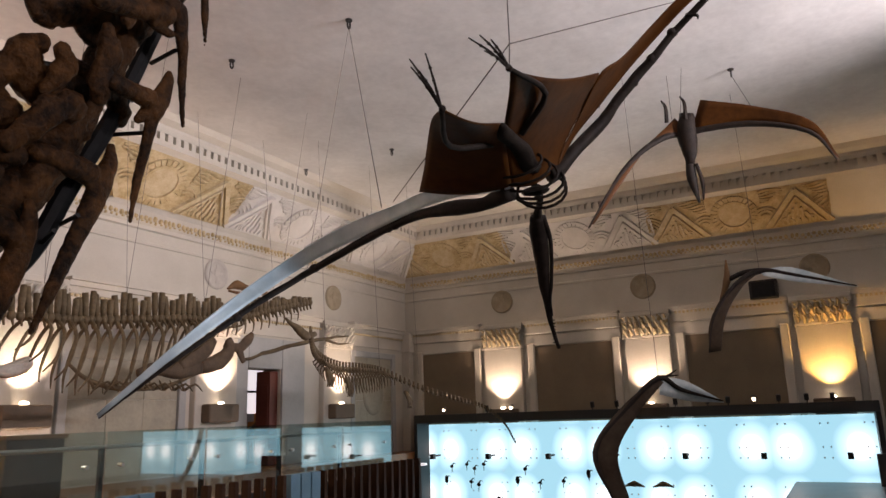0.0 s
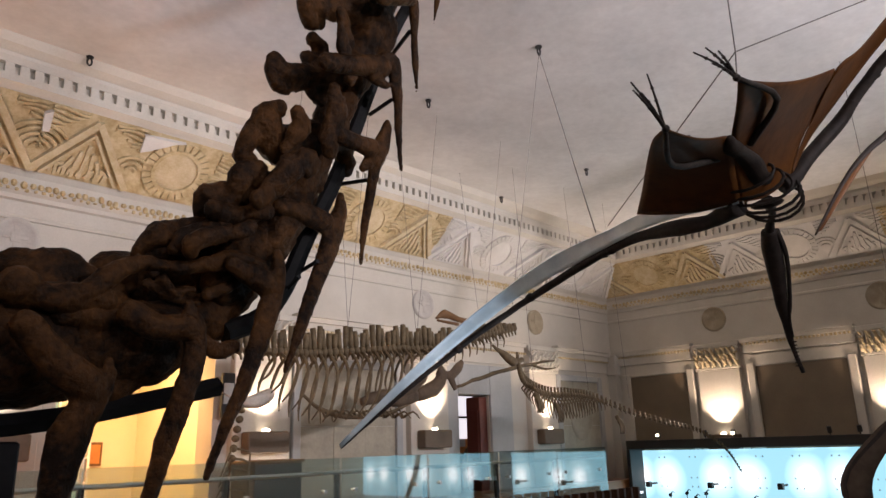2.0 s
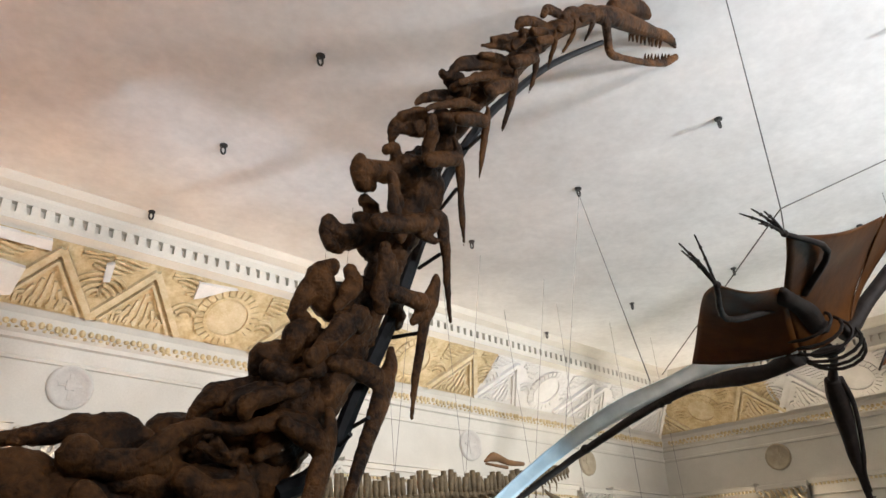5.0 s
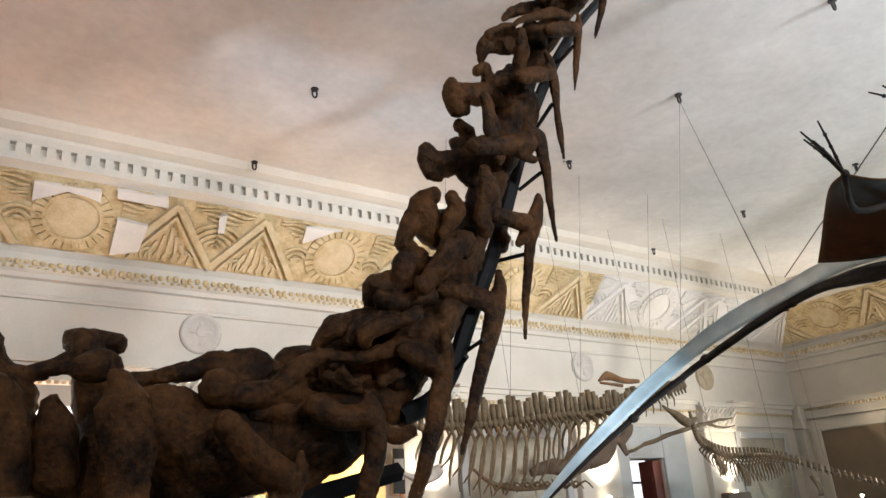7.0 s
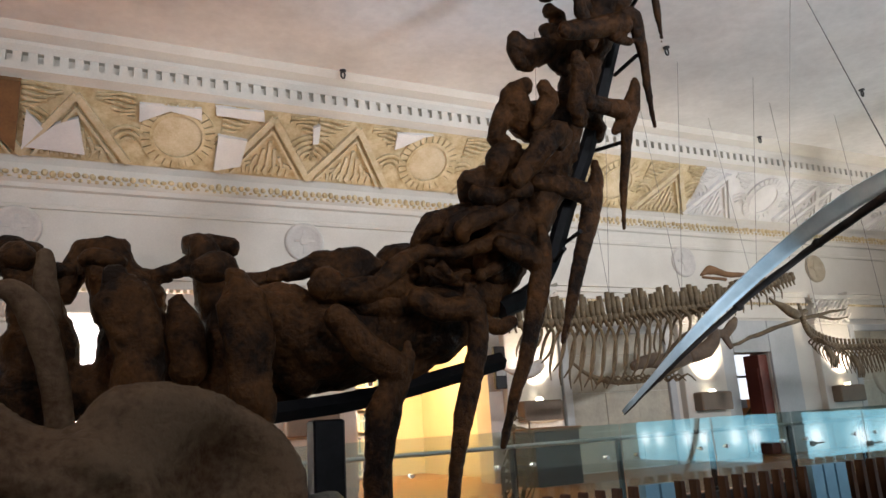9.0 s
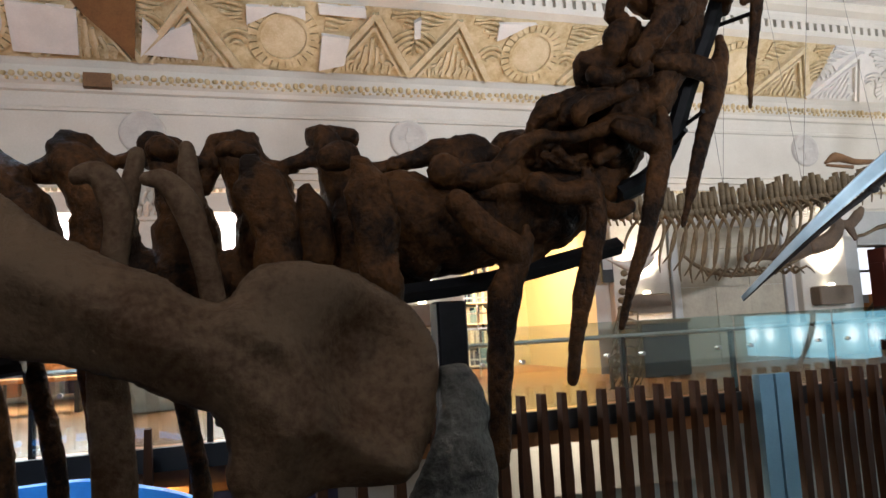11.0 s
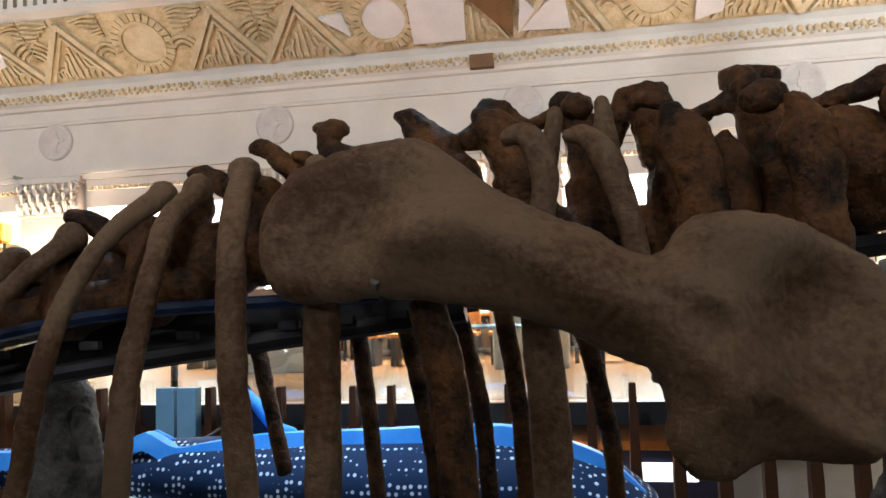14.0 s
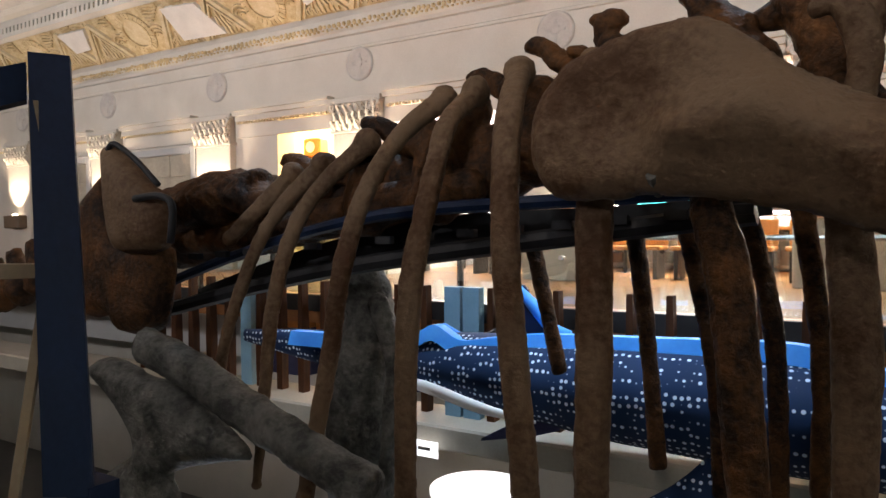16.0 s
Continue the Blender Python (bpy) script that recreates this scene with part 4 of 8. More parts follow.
part("frame", box(Shape(), -17.6, -16.2, 2.36, 2.42, 5.56, 5.95, 0.008), BLACK, tv)
part("picture", box(Shape(), -17.57, -16.23, 2.345, 2.359, 5.59, 5.92), TEALSCREEN, tv)
cb = thing("tall_cabinet", (-23.4, 2.6, FLOOR), "dark tall open cabinet with a clock on top", "cabinet")
part("side", box(Shape(), -23.9, -23.84, 1.0, 1.5, FLOOR, 6.9), BLACK, cb)
part("side", box(Shape(), -23.4, -23.34, 1.0, 1.5, FLOOR, 6.9), BLACK, cb)
for q in range(6):
    part("rod", tube(Shape(), [(-23.78 + q * 0.075, 1.02, FLOOR), (-23.78 + q * 0.075, 1.02, 6.9)], 0.012, 6, 1), BLACK, cb)
part("clock_case", box(Shape(), -23.9, -23.45, 1.0, 1.3, 6.92, 7.3, 0.04), ORANGE, cb)
part("clock_face", tube(Shape(), [(-23.68, 0.998, 7.12), (-23.68, 0.98, 7.12)], 0.11, 16, 1), WHITE, cb)
ws = thing("room_shelf", (-22.6, 3.2, 7.0), "white wall shelf with small brown ornaments", "shelf")
part("board", box(Shape(), -23.3, -21.7, 3.0, 3.58, 6.78, 6.86, 0.01), WHITE, ws)
for q in range(7):
    o = thing("ornament", (-23.1 + q * 0.2, 3.3, 6.86), "small brown ornament on the shelf", "ornament", "shelf ornaments")
    s = blob(Shape(), (-23.1 + q * 0.2, 3.3, 6.94), (0.05, 0.05, 0.08))
    tube(s, [(-23.1 + q * 0.2, 3.3, 6.98), (-23.1 + q * 0.2, 3.3, 7.06)], [0.03, 0.015], 8, 1)
    part("body", s, ORANGE, o, smooth=True)
# things in the yellow opening
pd = thing("notice_board", (-8.0, -0.3, FLOOR), "tall dark notice panel on the pier", "notice board")
part("board", box(Shape(), -7.92, -7.72, -0.2, -0.142, 6.1, 6.75, 0.008), BLACK, pd)
part("text_bars", box(Shape(), -7.9, -7.74, -0.206, -0.201, 6.3, 6.6), GREYWALL, pd)
rk = thing("brochure_rack", (-9.4, 1.2, FLOOR), "white metal brochure rack with thin rails", "rack")
for z in (5.0, 5.25, 5.5, 5.75, 6.0):
    part("shelf_rail", box(Shape(), -9.72, -9.3, 1.1, 1.3, z, z + 0.02), CHROME, rk)
for q in (-9.72, -9.5, -9.3):
    part("upright", tube(Shape(), [(q, 1.1, FLOOR), (q, 1.1, 6.15)], 0.014, 6, 1), CHROME, rk)
pc = thing("framed_picture", (-8.3, 3.5, 5.6), "small brown picture hung on the cream room wall", "picture")
part("frame", box(Shape(), -8.5, -8.1, 3.55, 3.598, 5.45, 5.85, 0.006), RAWWOOD, pc)
part("canvas", box(Shape(), -8.46, -8.14, 3.54, 3.549, 5.49, 5.81), ORANGE, pc)
ct = thing("dark_counter", (-7.55, -0.9, FLOOR), "dark box pedestal on the gallery", "pedestal")
part("body", box(Shape(), -7.95, -7.2, -1.2, -0.6, FLOOR, 5.45, 0.01), BLACK, ct)
part("top", box(Shape(), -7.98, -7.17, -1.23, -0.57, 5.452, 5.5, 0.008), RAWWOOD, ct)

# white bookshelf in the yellow room
bsh = thing("bookshelf", (-8.75, 3.35, FLOOR), "white bookshelf with pale blue and white books", "bookshelf")
for q in (-9.1, -8.45):
    part("side_panel", box(Shape(), q - 0.02, q + 0.02, 3.2, 3.55, FLOOR, 6.9), WHITE, bsh)
for k in range(6):
    z = FLOOR + 0.06 + 0.4 * k
    part("shelf", box(Shape(), -9.078, -8.472, 3.2, 3.55, z, z + 0.03), WHITE, bsh)
    if k < 5:
        rb = random.Random(70 + k)
        xx = -9.06
        while xx < -8.53:
            w = rb.uniform(0.03, 0.07)
            bk = thing("book", (xx + w / 2, 3.35, z + 0.03), "upright book with a plain spine on a white shelf", "book", "books on the shelf")
            part("cover", box(Shape(), xx, xx + w - 0.006, 3.22, 3.46, z + 0.03, z + 0.03 + rb.uniform(0.22, 0.33)), (TEAL, WHITE, GREYWALL, NAVY)[rb.randrange(4)], bk)
            xx += w

# reading tables and low shelves in the long lit room
for i in range(6):
    xx = -20.2 + 1.55 * i
    tbl = thing("reading_table", (xx, 2.2, FLOOR), "orange wooden reading table with black legs", "table", "reading tables")
    part("tabletop", box(Shape(), xx - 0.62, xx + 0.62, 1.95, 2.5, FLOOR + 0.70, FLOOR + 0.745, 0.008), ORANGE, tbl)
    part("apron", box(Shape(), xx - 0.56, xx + 0.56, 2.0, 2.03, FLOOR + 0.60, FLOOR + 0.698), BLACK, tbl)
    for q in (-0.56, 0.56):
        for yy in (2.02, 2.42):
            part("leg", box(Shape(), xx + q - 0.02, xx + q + 0.02, yy - 0.02, yy + 0.02, FLOOR, FLOOR + 0.599), BLACK, tbl)
    low = thing("low_shelf", (xx, 3.3, FLOOR), "white low bookshelf with orange and grey boxes", "shelf", "low shelves")
    for k in range(3):
        z = FLOOR + 0.08 + 0.42 * k
        part("board", box(Shape(), xx - 0.72, xx + 0.72, 3.1, 3.5, z, z + 0.035), WHITE, low)
    for q in (-0.70, 0.0, 0.70):
        part("upright", box(Shape(), xx + q - 0.015, xx + q + 0.015, 3.12, 3.5, FLOOR, FLOOR + 0.92 - 0.002), WHITE, low)
    rk = random.Random(200 + i)
    for k in range(3):
        z = FLOOR + 0.115 + 0.42 * k
        for q in (-0.5, -0.22, 0.2, 0.46):
            if rk.random() < 0.75:
                bx_ = thing("storage_box", (xx + q, 3.3, z), "small plain box on the white low shelf", "box", "shelf boxes")
                part("case", box(Shape(), xx + q - 0.1, xx + q + 0.1, 3.16, 3.4, z, z + rk.uniform(0.14, 0.3), 0.006), (ORANGE, GREYWALL, NAVY, RAWWOOD)[rk.randrange(4)], bx_)

# ---- the large sauropod skeleton ----
sau = thing("sauropod_skeleton", (-13.5, -6.2, 0), "huge dark brown sauropod skeleton cast on a black steel frame", "dinosaur skeleton")


def bone(name, s, material=BONE, voxel=0.02, lumps=0.03, label=""):
    return bony(part(name, s, material, sau, label, True), voxel, lumps)


def limbs(name, material, voxel, lumps, *parts, label=""):
    """One bone fused from swept limbs; each limb is its line, its radii and its breadth in depth."""
    s = Shape()
    for pts, rad, wide in parts:
        tube(s, pts, rad, 12, 5, wide, (0, 1, 0), (1.0 if lumps > 0.015 else 0.4) * lumps)
        for p, r in ((pts[0], rad[0]), (pts[-1], rad[-1])):
            blob(s, p, (r, r * wide, r), 0.0, 10)
    ob = bone(name, s, material, voxel, lumps, label)
    if lumps > 0.015:
        chip = ob.modifiers.new("planes", "DECIMATE")
        chip.ratio = 0.14
    return ob


# back vertebrae, neck vertebrae, neck ribs and skull
limbs("cervical_vertebra", BONE, 0.013, 0.03,
      ([(-12.63, -6.35, 6.18), (-12.43, -6.35, 6.1), (-12.25, -6.35, 6.1), (-12.1, -6.35, 6.13)], [0.202, 0.228, 0.216, 0.178], 1.0),
      ([(-12.56, -6.35, 6.04), (-12.52, -6.35, 5.93)], [0.146, 0.112], 1.0),
      ([(-12.65, -6.3, 6.42), (-12.5, -6.3, 6.46), (-12.37, -6.3, 6.52)], [0.026, 0.041, 0.054], 1.0),
      ([(-12.37, -6.32, 6.47), (-12.29, -6.32, 6.5), (-12.17, -6.32, 6.5), (-12.07, -6.32, 6.44)], [0.065, 0.078, 0.079, 0.061], 1.0),
      ([(-12.44, -6.55, 6.34), (-12.31, -6.55, 6.31), (-12.07, -6.55, 6.33)], [0.088, 0.073, 0.058], 0.8),
      ([(-12.23, -6.3, 6.47), (-12.25, -6.3, 6.28), (-12.33, -6.3, 6.11)], [0.121, 0.134, 0.146], 1.0))
limbs("cervical_vertebra", BONE, 0.013, 0.03,
      ([(-12.16, -6.35, 6.14), (-11.93, -6.35, 6.17), (-11.66, -6.35, 6.21)], [0.195, 0.206, 0.176], 1.0),
      ([(-12.02, -6.3, 5.98), (-11.93, -6.3, 5.94), (-11.85, -6.3, 6.04)], [0.102, 0.091, 0.092], 1.0),
      ([(-12.01, -6.33, 6.44), (-11.93, -6.33, 6.48), (-11.86, -6.33, 6.46)], [0.061, 0.056, 0.05], 1.0),
      ([(-12.26, -6.55, 6.23), (-12.11, -6.55, 6.24), (-11.95, -6.55, 6.26)], [0.028, 0.051, 0.047], 0.7),
      ([(-11.99, -6.35, 6.4), (-11.93, -6.35, 6.28), (-11.96, -6.35, 6.1)], [0.067, 0.122, 0.121], 1.0),
      ([(-11.98, -6.3, 6.1), (-11.79, -6.3, 6.06), (-11.64, -6.3, 6.1)], [0.079, 0.093, 0.069], 1.0))
# core filler shaped to close bright gaps in the camera's view
limbs("cervical_vertebra", BONE, 0.013, 0.022,
      ([(-12.64, -6.25, 6.0), (-12.41, -6.25, 5.97), (-12.16, -6.25, 5.99)], [0.136, 0.134, 0.12], 1.0),
      ([(-11.94, -6.23, 6.53), (-11.62, -6.23, 6.54), (-11.3, -6.23, 6.69), (-11.03, -6.23, 7.0)], [0.108, 0.151, 0.164, 0.136], 1.0),
      ([(-11.74, -6.27, 6.62), (-11.59, -6.27, 6.7), (-11.39, -6.27, 6.78), (-11.19, -6.27, 6.9)], [0.065, 0.112, 0.135, 0.118], 1.0))
limbs("cervical_vertebra", BONE, 0.012, 0.026,
      ([(-12.19, -6.59, 6.33), (-12.08, -6.59, 6.43), (-11.94, -6.59, 6.51), (-11.76, -6.59, 6.52), (-11.58, -6.59, 6.57), (-11.42, -6.59, 6.61), (-11.29, -6.59, 6.57)], [0.039, 0.046, 0.044, 0.03, 0.04, 0.053, 0.063], 0.8),
      ([(-11.84, -6.33, 6.51), (-11.78, -6.33, 6.41), (-11.64, -6.33, 6.35), (-11.43, -6.33, 6.32)], [0.057, 0.076, 0.127, 0.11], 1.0),
      ([(-11.67, -6.3, 6.29), (-11.44, -6.3, 6.36), (-11.24, -6.3, 6.54)], [0.14, 0.137, 0.115], 1.0),
      ([(-11.81, -6.55, 6.46), (-11.74, -6.55, 6.4), (-11.64, -6.55, 6.43)], [0.027, 0.024, 0.018], 0.7),
      ([(-11.57, -6.55, 6.41), (-11.46, -6.55, 6.47), (-11.36, -6.55, 6.56)], [0.025, 0.031, 0.032], 0.7),
      ([(-11.88, -6.53, 6.43), (-11.77, -6.53, 6.37), (-11.6, -6.53, 6.36)], [0.018, 0.018, 0.015], 0.6))
limbs("cervical_vertebra", BONE, 0.011, 0.028,
      ([(-11.41, -6.43, 6.52), (-11.26, -6.46, 6.67), (-11.13, -6.5, 6.82)], [0.124, 0.122, 0.112], 1.0),
      ([(-11.77, -6.5, 6.73), (-11.83, -6.49, 6.68), (-11.88, -6.47, 6.62), (-11.91, -6.46, 6.58)], [0.05, 0.064, 0.046, 0.026], 1.0),
      ([(-11.76, -6.48, 6.72), (-11.6, -6.5, 6.78), (-11.46, -6.49, 6.78)], [0.06, 0.067, 0.082], 1.0),
      ([(-11.77, -6.57, 6.62), (-11.74, -6.59, 6.68), (-11.64, -6.6, 6.73), (-11.53, -6.61, 6.78)], [0.029, 0.052, 0.042, 0.055], 0.8),
      ([(-11.43, -6.73, 6.77), (-11.55, -6.72, 6.71), (-11.66, -6.71, 6.67), (-11.73, -6.7, 6.63), (-11.74, -6.68, 6.58)], [0.027, 0.038, 0.043, 0.046, 0.034], 0.7),
      ([(-11.45, -6.48, 6.72), (-11.31, -6.48, 6.74), (-11.17, -6.51, 6.85)], [0.069, 0.089, 0.085], 1.0))
limbs("cervical_vertebra", BONE, 0.011, 0.028,
      ([(-11.17, -6.5, 6.75), (-11.09, -6.57, 6.98), (-11.03, -6.63, 7.18)], [0.11, 0.113, 0.108], 1.0),
      ([(-11.56, -6.55, 6.98), (-11.6, -6.54, 6.93), (-11.61, -6.51, 6.85)], [0.044, 0.068, 0.04], 0.8),
      ([(-11.59, -6.55, 6.94), (-11.46, -6.55, 6.96), (-11.28, -6.55, 6.99)], [0.068, 0.088, 0.098], 1.0),
      ([(-11.37, -6.67, 7.12), (-11.46, -6.67, 7.09), (-11.49, -6.65, 7.02), (-11.5, -6.62, 6.92)], [0.045, 0.057, 0.056, 0.043], 0.8),
      ([(-11.44, -6.62, 7.08), (-11.27, -6.6, 7.05), (-11.11, -6.59, 7.04)], [0.07, 0.097, 0.1], 1.0),
      ([(-11.18, -6.86, 7.18), (-11.27, -6.84, 7.11), (-11.32, -6.82, 7.03), (-11.39, -6.79, 6.95), (-11.43, -6.78, 6.9)], [0.048, 0.069, 0.062, 0.055, 0.045], 0.55),
      ([(-11.22, -6.87, 7.2), (-11.15, -6.86, 7.17), (-11.16, -6.83, 7.1)], [0.029, 0.038, 0.032], 0.6),
      ([(-11.61, -6.66, 6.84), (-11.45, -6.65, 6.84), (-11.31, -6.66, 6.89)], [0.042, 0.037, 0.044], 1.0))
limbs("cervical_vertebra", BONE, 0.011, 0.026,
      ([(-11.02, -6.62, 7.15), (-10.98, -6.67, 7.33), (-10.94, -6.74, 7.54)], [0.102, 0.096, 0.098], 1.0),
      ([(-11.28, -6.73, 7.5), (-11.33, -6.71, 7.46), (-11.38, -6.69, 7.38), (-11.43, -6.67, 7.3), (-11.45, -6.63, 7.2), (-11.37, -6.61, 7.16)], [0.04, 0.059, 0.056, 0.055, 0.048, 0.039], 0.85),
      ([(-11.36, -6.7, 7.41), (-11.27, -6.66, 7.31), (-11.07, -6.66, 7.35)], [0.079, 0.112, 0.102], 1.0),
      ([(-11.26, -6.87, 7.43), (-11.2, -6.84, 7.38), (-11.24, -6.82, 7.29), (-11.28, -6.79, 7.21)], [0.036, 0.055, 0.045, 0.029], 0.7),
      ([(-11.12, -6.73, 7.46), (-11.01, -6.72, 7.45), (-10.93, -6.73, 7.5)], [0.034, 0.062, 0.07], 1.0),
      ([(-11.11, -7.0, 7.57), (-11.07, -6.96, 7.48), (-11.08, -6.91, 7.33), (-11.05, -6.88, 7.25)], [0.033, 0.066, 0.056, 0.046], 0.6),
      ([(-10.93, -6.73, 7.5), (-10.81, -6.69, 7.39), (-10.76, -6.65, 7.29)], [0.105, 0.057, 0.05], 1.0))
limbs("cervical_vertebra", BONE, 0.011, 0.024,
      ([(-10.92, -6.74, 7.54), (-10.87, -6.8, 7.72), (-10.81, -6.87, 7.92)], [0.098, 0.1, 0.108], 1.0),
      ([(-11.4, -6.85, 7.71), (-11.41, -6.83, 7.66), (-11.37, -6.8, 7.59), (-11.28, -6.79, 7.59)], [0.033, 0.039, 0.043, 0.027], 1.0),
      ([(-11.41, -6.85, 7.7), (-11.33, -6.83, 7.66), (-11.18, -6.82, 7.7), (-11.01, -6.83, 7.75)], [0.039, 0.066, 0.058, 0.091], 1.0),
      ([(-11.31, -6.8, 7.61), (-11.21, -6.8, 7.64), (-11.18, -6.82, 7.69)], [0.04, 0.034, 0.041], 1.0),
      ([(-11.19, -6.89, 7.91), (-11.13, -6.88, 7.91), (-11.1, -6.85, 7.86), (-11.05, -6.82, 7.79)], [0.034, 0.041, 0.049, 0.07], 0.8),
      ([(-11.21, -6.86, 7.79), (-11.1, -6.85, 7.8), (-10.98, -6.85, 7.83)], [0.031, 0.048, 0.07], 1.0),
      ([(-11.18, -7.15, 7.88), (-11.12, -7.1, 7.81), (-11.05, -7.05, 7.72), (-11.02, -7.02, 7.65)], [0.02, 0.04, 0.05, 0.03], 0.6),
      ([(-11.13, -6.8, 7.66), (-11.02, -6.78, 7.63), (-10.94, -6.75, 7.57)], [0.041, 0.049, 0.056], 1.0))
limbs("cervical_vertebra", BONE, 0.01, 0.022,
      ([(-10.84, -6.87, 7.92), (-10.82, -6.94, 8.09), (-10.8, -7.02, 8.27)], [0.101, 0.109, 0.102], 1.0),
      ([(-11.32, -7.02, 8.07), (-11.32, -6.99, 8.02), (-11.26, -6.96, 7.97), (-11.17, -6.95, 7.98)], [0.034, 0.037, 0.041, 0.027], 1.0),
      ([(-11.3, -7.0, 8.04), (-11.21, -6.99, 8.06), (-11.08, -6.99, 8.1), (-10.92, -6.99, 8.15)], [0.047, 0.068, 0.063, 0.107], 1.0),
      ([(-11.15, -7.06, 8.19), (-11.1, -7.06, 8.22), (-11.04, -7.04, 8.21)], [0.028, 0.035, 0.028], 1.0),
      ([(-11.07, -7.05, 8.21), (-11.04, -7.0, 8.14), (-11.0, -6.97, 8.09)], [0.031, 0.042, 0.049], 1.0),
      ([(-11.17, -7.13, 7.98), (-11.11, -7.09, 7.92), (-11.06, -7.05, 7.85)], [0.027, 0.04, 0.041], 0.6),
      ([(-11.02, -7.08, 8.15), (-10.86, -7.06, 8.18), (-10.72, -7.01, 8.12), (-10.72, -6.96, 7.99)], [0.049, 0.079, 0.066, 0.051], 0.8))
limbs("cervical_vertebra", BONE, 0.01, 0.02,
      ([(-10.77, -7.0, 8.24), (-10.73, -7.09, 8.41), (-10.65, -7.17, 8.57)], [0.095, 0.096, 0.09], 1.0),
      ([(-11.13, -7.07, 8.26), (-11.13, -7.12, 8.33), (-11.05, -7.13, 8.38), (-10.96, -7.14, 8.44), (-10.83, -7.13, 8.48)], [0.021, 0.052, 0.077, 0.093, 0.08], 0.5),
      ([(-11.11, -7.16, 8.4), (-11.01, -7.18, 8.47), (-10.95, -7.18, 8.51)], [0.035, 0.032, 0.021], 1.0),
      ([(-11.01, -7.32, 8.35), (-10.96, -7.26, 8.29), (-10.95, -7.2, 8.2), (-10.95, -7.16, 8.14)], [0.031, 0.048, 0.042, 0.031], 0.6),
      ([(-10.88, -7.27, 8.46), (-10.77, -7.22, 8.43), (-10.73, -7.14, 8.31)], [0.05, 0.051, 0.044], 1.0),
      ([(-10.93, -6.99, 8.28), (-10.89, -7.0, 8.3), (-10.84, -7.01, 8.34)], [0.022, 0.025, 0.033], 1.0))
limbs("cervical_vertebra", BONE, 0.0095, 0.018,
      ([(-10.64, -7.17, 8.58), (-10.59, -7.24, 8.72), (-10.49, -7.3, 8.84)], [0.083, 0.091, 0.084], 1.0),
      ([(-11.04, -7.21, 8.5), (-10.96, -7.23, 8.58), (-10.85, -7.25, 8.64), (-10.68, -7.24, 8.7)], [0.011, 0.032, 0.04, 0.056], 0.6),
      ([(-10.85, -7.36, 8.63), (-10.79, -7.36, 8.67), (-10.73, -7.33, 8.65)], [0.032, 0.04, 0.036], 1.0),
      ([(-11.07, -7.35, 8.37), (-10.94, -7.37, 8.45), (-10.79, -7.38, 8.53), (-10.67, -7.37, 8.57)], [0.014, 0.024, 0.032, 0.033], 0.7),
      ([(-10.83, -7.3, 8.48), (-10.74, -7.28, 8.49), (-10.62, -7.29, 8.56)], [0.018, 0.043, 0.052], 1.0),
      ([(-10.82, -7.27, 8.76), (-10.73, -7.24, 8.75), (-10.65, -7.22, 8.75)], [0.022, 0.034, 0.038], 1.0))
limbs("cervical_vertebra", BONE, 0.0095, 0.018,
      ([(-10.51, -7.28, 8.8), (-10.39, -7.34, 8.96), (-10.28, -7.39, 9.1)], [0.084, 0.086, 0.079], 1.0),
      ([(-10.92, -7.33, 8.75), (-10.86, -7.31, 8.75), (-10.73, -7.3, 8.8)], [0.011, 0.025, 0.033], 1.0),
      ([(-10.84, -7.34, 8.78), (-10.75, -7.37, 8.87), (-10.61, -7.37, 8.95), (-10.43, -7.37, 9.02)], [0.022, 0.048, 0.053, 0.062], 0.6),
      ([(-10.87, -7.44, 8.62), (-10.74, -7.46, 8.71), (-10.57, -7.48, 8.82)], [0.018, 0.029, 0.037], 0.7),
      ([(-10.63, -7.43, 8.76), (-10.48, -7.42, 8.82), (-10.41, -7.43, 8.87)], [0.044, 0.06, 0.046], 1.0),
      ([(-10.66, -7.43, 8.95), (-10.54, -7.43, 9.01), (-10.41, -7.41, 9.05)], [0.022, 0.03, 0.039], 1.0))
limbs("cervical_vertebra", BONE, 0.009, 0.016,
      ([(-10.31, -7.39, 9.07), (-10.21, -7.45, 9.21), (-10.12, -7.52, 9.33)], [0.079, 0.076, 0.073], 1.0),
      ([(-10.67, -7.46, 9.01), (-10.55, -7.47, 9.08), (-10.4, -7.46, 9.16)], [0.011, 0.027, 0.043], 0.6),
      ([(-10.61, -7.5, 9.08), (-10.47, -7.5, 9.16), (-10.36, -7.51, 9.23), (-10.29, -7.54, 9.29)], [0.015, 0.031, 0.035, 0.032], 1.0),
      ([(-10.52, -7.69, 9.07), (-10.47, -7.65, 9.06), (-10.51, -7.6, 9.0)], [0.022, 0.034, 0.033], 0.7))
limbs("cervical_vertebra", BONE, 0.009, 0.016,
      ([(-10.13, -7.51, 9.31), (-10.03, -7.56, 9.43), (-9.89, -7.61, 9.55)], [0.073, 0.07, 0.067], 1.0),
      ([(-10.41, -7.56, 9.25), (-10.4, -7.59, 9.29), (-10.28, -7.6, 9.36), (-10.13, -7.58, 9.42)], [0.019, 0.035, 0.04, 0.041], 0.6),
      ([(-10.39, -7.67, 9.16), (-10.26, -7.66, 9.22), (-10.15, -7.66, 9.28)], [0.023, 0.035, 0.032], 1.0))
